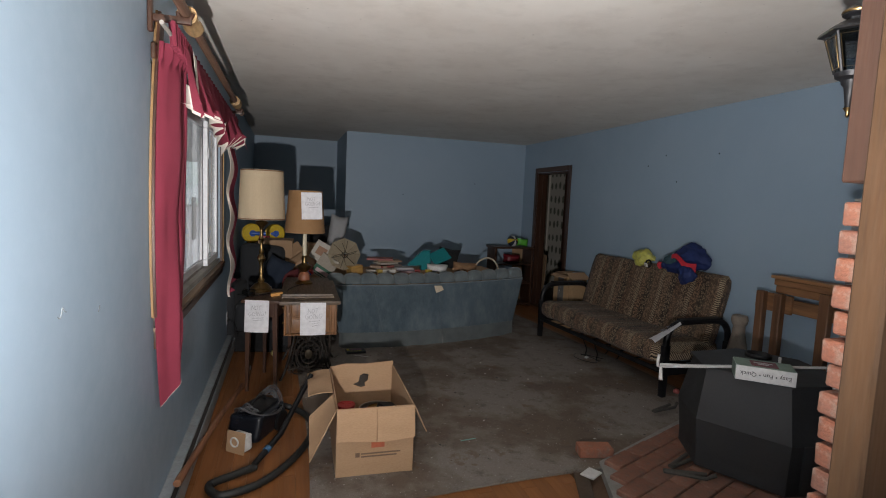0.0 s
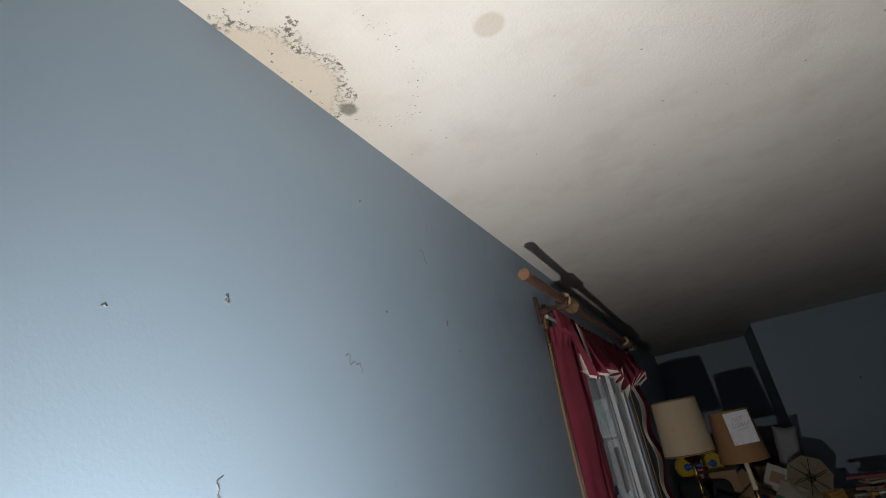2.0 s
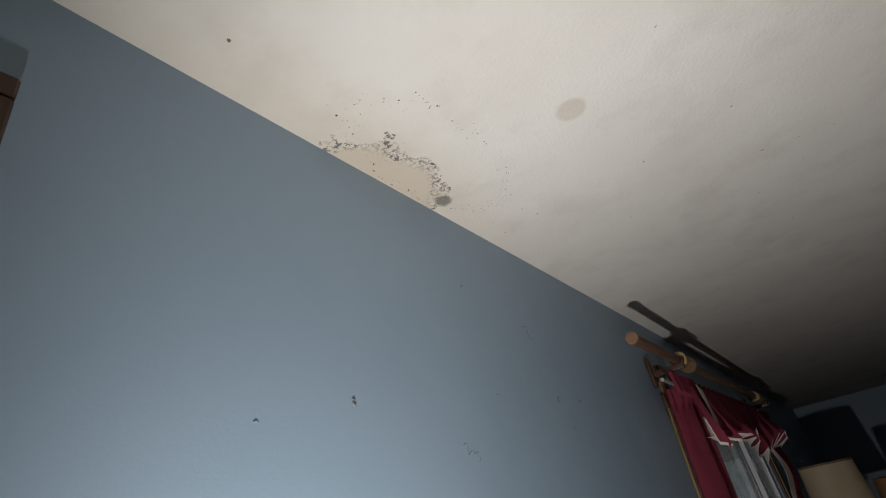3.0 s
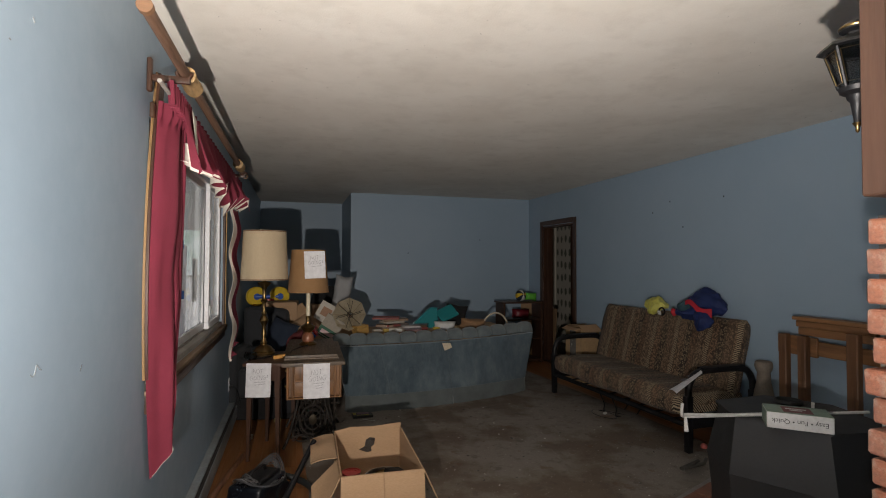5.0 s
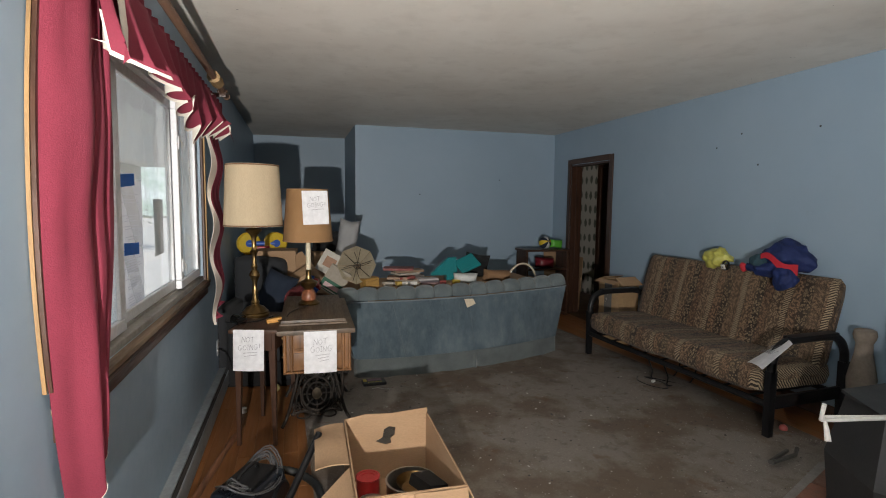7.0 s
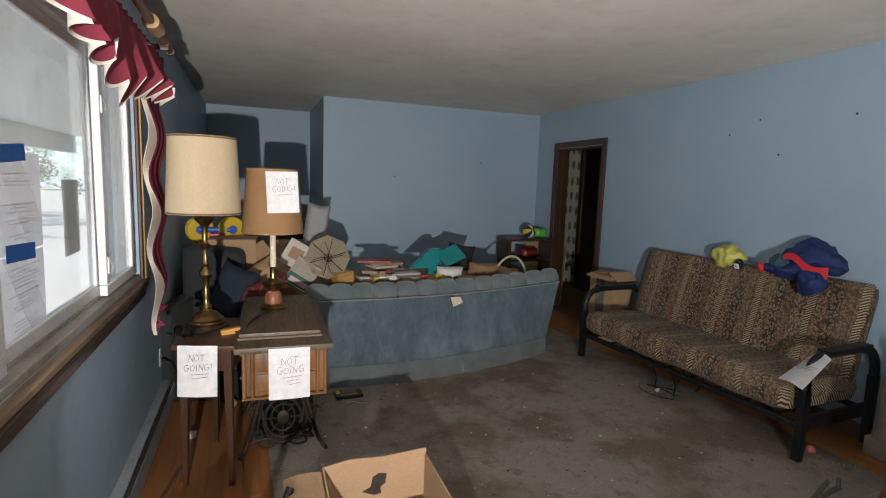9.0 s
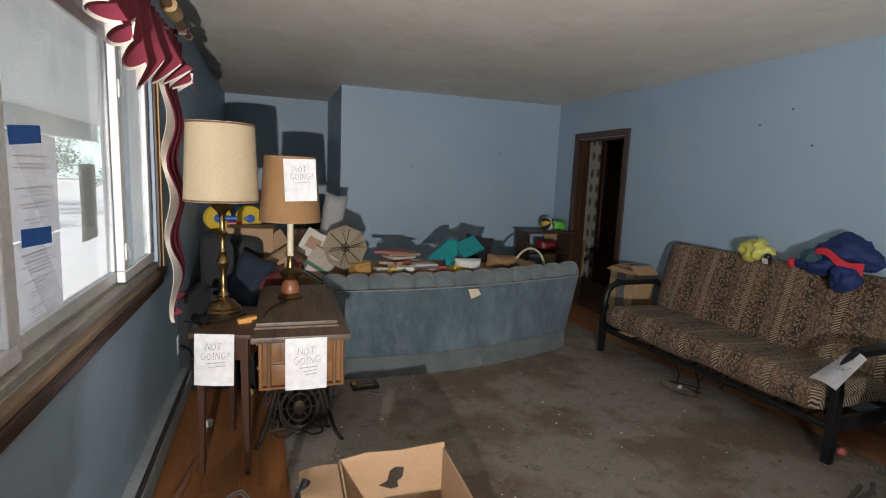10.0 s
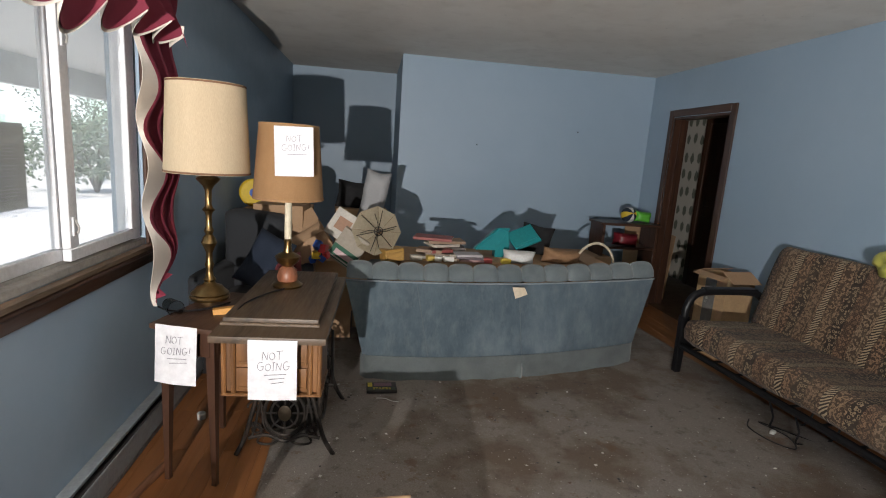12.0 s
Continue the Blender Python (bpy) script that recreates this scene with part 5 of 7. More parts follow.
def slumped_carton():
    """A carton lying tipped towards the room with its flaps hanging open."""
    t = thing("cardboard_box", pose(0.60, 5.62, 0.655, 0, -33, 6), "open brown cardboard carton tipped over on the pile", "cardboard box")
    w, d, h = 0.19, 0.085, 0.19
    for lo, hi in (((-w, -d, 0), (w, -d + 0.005, h)), ((-w, d - 0.005, 0), (w, d, h)), ((-w, -d + 0.005, 0), (-w + 0.005, d - 0.005, h)), ((w - 0.005, -d + 0.005, 0), (w, d - 0.005, h)), ((-w, -d, -0.005), (w, d, -0.0005))):
        part("wall", cube(lo, hi), CARDINNER if lo[1] > 0 else CARDBOARD, t)
    part("flap", sheet(lambda u, v: Vector((-w + 2 * w * u, -d - 0.02 * v - 0.07 * v, h - 0.03 * v * v - 0.02 * v)), 6, 6, 0.005), CARDBOARD, t)
    part("flap", sheet(lambda u, v: Vector((-w + 2 * w * u, d + 0.05 * v, h + 0.09 * v)), 6, 6, 0.005), CARDINNER, t)
    part("flap", sheet(lambda u, v: Vector((-w - 0.09 * v, -d + 2 * d * u, h - 0.03 * v)), 6, 6, 0.005), CARDBOARD, t)


slumped_carton()


def reel_toy():
    t = thing("pull_toy", pose(0.245, 6.12, 0.934), "yellow toy wheels on a blue axle with a red block", "toy")
    for x in (-0.13, 0.11):
        w = part("wheel", lathe([(0.03, -0.035), (0.095, -0.035), (0.105, -0.025), (0.105, -0.012), (0.09, -0.006), (0.09, 0.006), (0.105, 0.012), (0.105, 0.025), (0.095, 0.035), (0.03, 0.035)], 32, m=pose(x, 0, 0.105, 90, 0, 18)), YELLOW, t, "yellow plastic wheel")
        part("hub", lathe([(0.005, -0.04), (0.035, -0.04), (0.035, 0.04), (0.005, 0.04)], 16, m=pose(x, 0, 0.105, 90, 0, 18)), BLUEP, w)
    part("axle", tube([(-0.13, -0.03, 0.105), (0.11, -0.03, 0.105)], 0.022, 12), BLUEP, t, "blue plastic axle")
    part("block", cube((-0.05, -0.12, 0.0), (0.06, -0.05, 0.085), 0.006), REDP, t, "red plastic block")


reel_toy()


def printed_carton():
    t = carton("cardboard_box", (-0.10, -0.07, 0), (0.10, 0.07, 0.24), pose(0.815, 5.62, 0.645, 6, 33, -8), "green and white printed carton tilted on a box", plain("pale_carton", (0.34, 0.30, 0.24)))
    part("green_band", cube((-0.098, -0.0725, 0.012), (0.098, -0.0705, 0.115)), plain("dark_green_print", (0.03, 0.12, 0.07)), t)
    part("label_bar", cube((-0.07, -0.0745, 0.045), (0.075, -0.0727, 0.085)), plain("pale_pink_print", (0.55, 0.40, 0.40)), t)
    part("label_bar", cube((-0.09, -0.0745, 0.02), (0.09, -0.0727, 0.03)), plain("pale_print", (0.55, 0.55, 0.5)), t)


printed_carton()
poster = solid("picture_card", cube((-0.09, -0.004, 0), (0.09, 0.004, 0.20), 0.001), plain("cream_card", (0.46, 0.43, 0.37)), pose(0.775, 5.545, 0.815, -12, 30, -6), "white card with a small brown print, leaning on boxes", "card")
part("print", cube((-0.05, -0.0056, 0.06), (0.05, -0.0044, 0.15)), plain("brown_print", (0.30, 0.16, 0.09)), poster)
for k, (x, z, mt_, r) in enumerate(((0.70, 0.70, YELLOW, 0.030), (0.735, 0.685, BLUEP, 0.026), (0.675, 0.67, BLUEP, 0.022), (0.745, 0.745, REDP, 0.030), (0.71, 0.765, BLUEP, 0.028), (0.765, 0.70, REDP, 0.022))):
    solid("toy_brick", cube((-r, -r, -r * 0.8), (r, r, r * 0.8), 0.005, 2), mt_, pose(x - 0.04, 5.50, z, 20 * k, 33 * k, 14 * k), "small bright plastic toy piece on the pile", "toy brick", "toy pieces on the pile")

pillow("seat_cushion", 0.20, 0.44, 0.14, GREYCUSH, pose(1.03, 6.10, 1.045, -8, 10, 0), "pale grey seat cushion standing upright", "cushion", 5)
carton("cardboard_box", (-0.14, -0.13, 0), (0.14, 0.13, 0.80), pose(1.04, 6.12, 0, 0, 0, 0), "narrow brown carton on the floor")
pillow("dark_bag", 0.30, 0.24, 0.22, BLACKCLOTH, pose(0.86, 6.58, 1.02, 0, 6, 0), "black cloth bag on the stacked boxes", "bag", 8)


def octagon_shade():
    t = thing("lampshade", pose(1.075, 5.60, 0.865, 80, 0, -10), "octagonal parchment lampshade lying open on the sofa", "lampshade")
    k = 8
    r0, r1, h = 0.022, 0.168, 0.13
    for i in range(k):
        a, b = 2 * math.pi * (i + 0.012) / k, 2 * math.pi * (i + 0.988) / k
        bm = bmesh.new()
        v = [bm.verts.new(p) for p in ((r0 * math.cos(a), r0 * math.sin(a), 0), (r0 * math.cos(b), r0 * math.sin(b), 0), (r1 * math.cos(b), r1 * math.sin(b), h), (r1 * math.cos(a), r1 * math.sin(a), h))]
        bmesh.ops.solidify(bm, geom=[bm.faces.new(v)], thickness=0.002)
        part("panel", bm, PARCHMENT, t)
        c = 2 * math.pi * i / k
        part("rib", tube([(r0 * math.cos(c), r0 * math.sin(c), 0), (r1 * math.cos(c), r1 * math.sin(c), h)], 0.0012, 5), mat("brown_rib", (0.30, 0.22, 0.12), 0.7), t)
        if i % 2 == 0:
            part("spoke", tube([(0, 0, 0.03), (0.055 * math.cos(c), 0.055 * math.sin(c), 0.085), (0.12 * math.cos(c + 0.2), 0.12 * math.sin(c + 0.2), 0.095)], 0.0024, 5), CASTIRON, t)
    for c in (0.3, 1.35, 2.4):
        q = (0.150 * math.cos(c), 0.150 * math.sin(c))
        part("wire", tube(curve_pts([(q[0], q[1], 0.118), (q[0] * 0.4, q[1] * 0.4, 0.07), (0.0, 0.0, 0.062), (-q[0] * 0.4, -q[1] * 0.4, 0.07), (-q[0], -q[1], 0.118)], 4), 0.0028, 5), CASTIRON, t, "dark wire spider")
    part("ring", tube([(0.03 * math.cos(a), 0.03 * math.sin(a), 0.03) for a in np.linspace(0, 6.28, 17)[:-1]], 0.003, 5, closed=True), CASTIRON, t)


octagon_shade()
ob_ = solid("wooden_box", cube((-0.07, -0.05, 0), (0.07, 0.05, 0.085), 0.004), wood("honey_box_wood", (0.42, 0.24, 0.06), 0.5, "x"), pose(1.17, 5.47, 0.69, 0, -6, 26), "small honey-coloured wooden box on the sofa back", "box")
part("front_panel", cube((-0.055, -0.0535, 0.012), (0.055, -0.0505, 0.073), 0.002), wood("honey_box_panel", (0.48, 0.28, 0.08), 0.5, "x"), ob_)

# cartons on the sofa seat that carry the loose things
for x0, x1, hh in ((1.14, 1.62, 0.235), (1.64, 2.12, 0.24), (2.14, 2.60, 0.235), (2.62, 2.80, 0.25)):
    carton("storage_carton", (x0, 5.53, 0.0), (x1, 6.05, hh), pose(0, 0, 0.441), "brown carton lying on the sofa seat")

rng = random.Random(5)
cols = [(0.20, 0.15, 0.11), (0.34, 0.27, 0.19), (0.12, 0.10, 0.09), (0.42, 0.38, 0.32), (0.26, 0.17, 0.11), (0.24, 0.06, 0.05), (0.36, 0.33, 0.28)]


def book(x, y, z, w, d, h, rot, col, tilt=0.0):
    b = thing("book", pose(x, y, z, tilt, 0, rot), "worn book lying in the pile on the sofa", "book", "books on the sofa")
    part("pages", cube((-w / 2 + 0.003, -d / 2 + 0.003, 0.003), (w / 2 - 0.003, d / 2 - 0.003, h - 0.003)), plain("book_pages", (0.55, 0.50, 0.40)), b)
    part("cover", cube((-w / 2, -d / 2, 0), (w / 2, d / 2, 0.003), 0.001), plain("cover_%d" % int(col[0] * 100 + col[2] * 9), col), b)
    part("cover", cube((-w / 2, -d / 2, h - 0.003), (w / 2, d / 2, h), 0.001), plain("cover_%d" % int(col[0] * 100 + col[2] * 9), col), b)
    part("spine", cube((-w / 2, -d / 2 - 0.002, 0), (w / 2, -d / 2, h), 0.001), plain("cover_%d" % int(col[0] * 100 + col[2] * 9), col), b)


for k in range(6):
    book(1.52 + rng.uniform(-0.05, 0.09), 5.84 + rng.uniform(-0.05, 0.04), 0.684 + 0.0225 * k, rng.uniform(0.20, 0.30), rng.uniform(0.16, 0.22), 0.021, rng.uniform(-24, 24), cols[k % 7])
for k in range(10):
    book(1.58 + rng.uniform(-0.22, 0.22), 5.62 + rng.uniform(-0.02, 0.02), 0.684 + 0.024 * (k // 4), rng.uniform(0.11, 0.19), rng.uniform(0.08, 0.12), 0.022, rng.uniform(-45, 45), cols[(k + 3) % 7])
for k, (x, w, col) in enumerate(((1.34, 0.08, (0.45, 0.40, 0.33)), (1.44, 0.05, (0.5, 0.35, 0.08)), (1.50, 0.05, (0.62, 0.60, 0.55)), (1.57, 0.07, (0.66, 0.64, 0.6)), (1.86, 0.06, (0.38, 0.06, 0.05)), (1.99, 0.07, (0.55, 0.40, 0.04)))):
    solid("small_packet", cube((-w / 2, -0.03, 0), (w / 2, 0.03, 0.035), 0.003), plain("packet_%d" % k, col), pose(x, 5.54, 0.684, 0, 0, rng.uniform(-15, 15)), "small printed packet on the sofa back", "packet", "packets on the sofa")
for k in range(3):
    solid("video_case", cube((-0.095, -0.06, 0), (0.095, 0.06, 0.018), 0.002), plain("case_%d" % k, ((0.50, 0.30, 0.30), (0.10, 0.08, 0.09), (0.45, 0.42, 0.42))[k]), pose(1.74 - 0.012 * k, 5.58, 0.684 + 0.0185 * k, 0, 0, -8 + 7 * k), "flat plastic video case on the sofa", "case", "cases on the sofa")


def teal_bin():
    """A collapsed plastic crate: a sloping side and a lid."""
    t = thing("plastic_crate", pose(2.0, 5.74, 0.684), "collapsed teal plastic crate on the sofa", "crate")
    for pts in ([(-0.20, 0.055), (-0.045, 0.055), (0.045, 0.215), (-0.03, 0.215)], [(-0.045, 0.0), (0.075, 0.0), (0.046, 0.215), (-0.044, 0.056)]):
        bm = prism(pts, 0, 0.085)
        bmesh.ops.transform(bm, matrix=pose(0, 0.085, 0, 90, 0, 0), verts=bm.verts[:])
        part("side", bm, TEAL, t, smooth=None)
    part("rim", tube([(-0.20, -0.01, 0.065), (-0.03, -0.01, 0.222), (0.05, -0.01, 0.222)], 0.009, 8), TEAL, t)
    lid = part("lid", cube((-0.11, -0.09, -0.009), (0.11, 0.09, 0.009), 0.008, 2, m=pose(0.185, 0.06, 0.155, 38, -22, 8)), TEAL, t)
    part("lid_rib", cube((-0.085, -0.07, 0.0095), (0.085, -0.055, 0.016), 0.002, m=pose(0.185, 0.06, 0.155, 38, -22, 8)), TEAL, lid)


teal_bin()
pillow("black_bag", 0.26, 0.24, 0.16, BLACKCLOTH, pose(2.34, 5.95, 0.80, 0, 10, 0), "black cloth bag on the sofa", "bag", 4)
pillow("white_cloth", 0.24, 0.10, 0.16, WHITECLOTH, pose(2.10, 5.60, 0.722, 0, 4, 0), "crumpled white cloth on the sofa", "cloth", 6)
pillow("paper_bag", 0.30, 0.12, 0.20, mat("brown_bag_paper", (0.25, 0.14, 0.07), 0.85), pose(2.46, 5.68, 0.725, 0, 5, 4), "crumpled brown paper bag on the sofa", "bag", 7)
hoop = solid("basket_handle", tube([(0.16 * math.cos(a), 0.02 * math.sin(a * 2), 0.15 * math.sin(a)) for a in np.linspace(0, math.pi, 25)], 0.010, 8), mat("cream_cane", (0.55, 0.47, 0.35), 0.6), pose(2.72, 5.66, 0.692, 0, 0, 4), "curved cream basket handle standing on the sofa", "handle")


def bookcase():
    t = thing("bookcase", pose(3.62, 6.98, 0), "small dark wooden bookcase in the corner", "bookcase")
    for x in (-0.30, 0.272):
        part("side", cube((x, -0.15, 0), (x + 0.028, 0.15, 0.84), 0.003), DARKWOOD, t)
    for z in (0.03, 0.33, 0.60):
        part("shelf", cube((-0.272, -0.145, z), (0.272, 0.15, z + 0.022), 0.002), DARKWOOD, t)
    part("top", cube((-0.32, -0.16, 0.84), (0.32, 0.16, 0.865), 0.004), DARKWOOD, t)


bookcase()
pillow("red_bag", 0.26, 0.13, 0.18, mat("red_shiny_bag", (0.16, 0.012, 0.02), 0.4), pose(3.62, 6.93, 0.689, 0, 3, 0), "shiny dark red bag on the bookcase shelf", "bag", 9)


def beach_ball():
    t = thing("ball", pose(3.63, 6.94, 0.945), "yellow, white and navy ball on the bookcase", "ball")
    r, k = 0.078, 8
    for i in range(k):
        a0, a1 = 2 * math.pi * i / k, 2 * math.pi * (i + 1) / k
        part("panel", sheet(lambda u, v: Vector((r * math.sin(0.05 + v * 3.04) * math.cos(a0 + (a1 - a0) * u), r * math.sin(0.05 + v * 3.04) * math.sin(a0 + (a1 - a0) * u), r * math.cos(0.05 + v * 3.04))), 5, 14, 0.003), (YELLOW, NAVY, WHITECLOTH, NAVY)[i % 4], t, smooth=80)
    t.rotation_euler = (radians(70), radians(20), 0)


beach_ball()
pillow("plastic_bag", 0.18, 0.11, 0.12, GREENP, pose(3.80, 6.98, 0.925, 0, 5, 0), "bright green crumpled plastic bag on the bookcase", "bag", 11)
solid("cardboard_sheet", cube((-0.10, -0.004, 0), (0.10, 0.004, 0.93), 0.002), CARDINNER, pose(3.90, 7.20, 0, -6, -3, -30), "tall brown cardboard sheet leaning in the corner", "cardboard")
carton("cardboard_box", (-0.26, -0.2, 0), (0.26, 0.2, 0.52), pose(3.15, 6.95, 0), "dark brown cardboard box on the floor", CARDINNER)


def open_carton():
    t = carton("cardboard_box", (-0.13, -0.15, 0), (0.13, 0.15, 0.65), pose(3.82, 5.62, 0, 0, 0, 6), "brown cardboard box with silver tape behind the futon", plain("tan_carton", (0.45, 0.30, 0.16)), True)
    part("tape", cube((-0.133, -0.05, 0.15), (-0.1305, 0.06, 0.645)), mat("silver_tape", (0.45, 0.44, 0.42), 0.25, 0.6, scale=20, rel=0.4), t, "crinkled silver tape")
    for m in (pose(0.0, -0.15, 0.651, 30, 0, 0), pose(0.0, 0.15, 0.651, -20, 0, 0)):
        part("flap", cube((-0.13, -0.07, 0), (0.13, 0.07, 0.004), m=m), CARDBOARD, t)
    part("flap", cube((-0.07, -0.14, 0), (0, 0.14, 0.004), m=pose(-0.13, 0, 0.651, 0, -18, 0)), CARDBOARD, t)


open_carton()
solid("cardboard_sheet", cube((-0.004, -0.14, 0), (0.004, 0.14, 0.72), 0.002), CARDBOARD, pose(4.30, 7.28, 0, 0, 3, -10), "brown cardboard sheet leaning in the hall", "cardboard")

# ---- things on the futon ----
watch = thing("wrist_watch", pose(3.80, 4.25, 0.955, 0, -20, 0), "small dark watch on the futon back", "watch")
part("dial", cube((-0.006, -0.02, -0.02), (0.006, 0.02, 0.02), 0.004), WHITECLOTH, watch)
part("strap", tube([(0.03 * math.cos(a) + 0.03, 0.0, 0.035 * math.sin(a)) for a in np.linspace(0, 6.28, 17)[:-1]], 0.008, 6, closed=True), BLACKSTEEL, watch)


def lump(w, d, h, seed, amount=0.030):
    """A crumpled bundle of cloth or film."""
    bm = bmesh.new()
    bmesh.ops.create_icosphere(bm, subdivisions=4, radius=1)
    for v in bm.verts:
        v.co = Vector((v.co.x * w, v.co.y * d, v.co.z * h))
    crumple(bm, amount, 7, seed)
    crumple(bm, amount * 0.6, 16, seed + 3)
    return crumple(bm, amount * 0.45, 30, seed + 5)


def jacket():
    t = thing("jacket", pose(3.88, 3.80, 0.935, 0, 0, 3), "blue jacket with red stripe bundled on the futon back", "jacket")
    BL = mat("royal_blue_nylon", (0.006, 0.020, 0.105), 0.75, dark=0.5, scale=9, grain=120)
    RD = mat("red_nylon", (0.50, 0.02, 0.035), 0.7, dark=0.75)


    def put(bm, m):
        bmesh.ops.transform(bm, matrix=m, verts=bm.verts[:])
        return bm

    part("body", put(lump(0.085, 0.19, 0.095, 1, 0.04), pose(0.02, -0.02, 0.13, 8, 0, 0)), BL, t, smooth=80)
    part("sleeve", put(lump(0.06, 0.17, 0.05, 4), pose(-0.05, 0.10, 0.05, 0, 8, 0)), BL, t, smooth=80)
    part("sleeve", put(lump(0.05, 0.085, 0.08, 6), pose(-0.09, -0.09, 0.0, 0, 0, 0)), BL, t, smooth=80)
    part("hood", put(lump(0.05, 0.07, 0.055, 8), pose(-0.05, 0.15, 0.11)), mat("dull_teal_nylon", (0.02, 0.06, 0.08), 0.8), t, smooth=80)
    part("stripe", sheet(lambda u, v: Vector((-0.088 - 0.02 * math.sin(u * 3.1), 0.11 - u * 0.28, 0.155 - 0.06 * u ** 2 - v * (0.035 + 0.04 * u) + 0.02 * math.sin(u * 7))), 24, 5, 0.006), RD, t, "red stripe", smooth=80)
    part("cuff", put(lump(0.03, 0.03, 0.03, 9, 0.015), pose(-0.07, 0.26, 0.04)), RD, t, "red cuff", smooth=80)


solid("plastic_bag", lump(0.075, 0.125, 0.075, 13, 0.035), mat("yellow_thin_plastic", (0.52, 0.50, 0.11), 0.35, dark=0.8, scale=12), pose(3.88, 4.39, 1.010), "crumpled yellow plastic bag on the futon back", "bag", smooth=80)
jacket()
fp = thing("paper_sign", pose(0, 0, 0), "white paper sign reading not going, draped over the futon arm", "paper sign")
PA, PB, PC, PD = Vector((3.25, 3.47, 0.462)), Vector((3.53, 3.49, 0.560)), Vector((3.40, 3.30, 0.625)), Vector((3.13, 3.255, 0.505))


def draped(u, v):
    """u along the short edge, v up the long edge."""
    p = (PA * (1 - u) + PD * u) * (1 - v) + (PB * (1 - u) + PC * u) * v
    return p + Vector((0, 0, 0.018 * math.sin(u * math.pi) * (0.4 + v) - 0.012 * u * u))


part("sheet", sheet(draped, 10, 12, 0.0006), PAPER, fp, smooth=80)
across, up = (PD - PA).normalized(), (PB - PA).normalized()
up = (up - across * up.dot(across)).normalized()
out = across.cross(up)
for body, v in (("NOT", 0.66), ("GOING!", 0.45)):
    p = draped(0.5, v) + out * 0.008
    scrawl(body, 0.040, fp, Matrix(((across.x, up.x, out.x, p.x), (across.y, up.y, out.y, p.y), (across.z, up.z, out.z, p.z), (0, 0, 0, 1))), len(body))
solid("cable", tube(curve_pts([(3.27, 4.53, 0.018), (3.20, 4.44, 0.018), (3.22, 4.30, 0.018), (3.30, 4.22, 0.018), (3.36, 4.34, 0.018), (3.31, 4.50, 0.018), (3.42, 4.36, 0.018), (3.55, 4.2, 0.006)], 8), 0.004, 6), BLACKSTEEL, pose(0, 0, 0), "loose black cable on the carpet under the futon", "cable")
solid("plug", cube((-0.02, -0.012, 0), (0.02, 0.012, 0.02), 0.004), WHITECLOTH, pose(3.30, 4.38, 0.012, 0, 0, 30), "small white plug on the carpet", "plug")
from mathutils import geometry



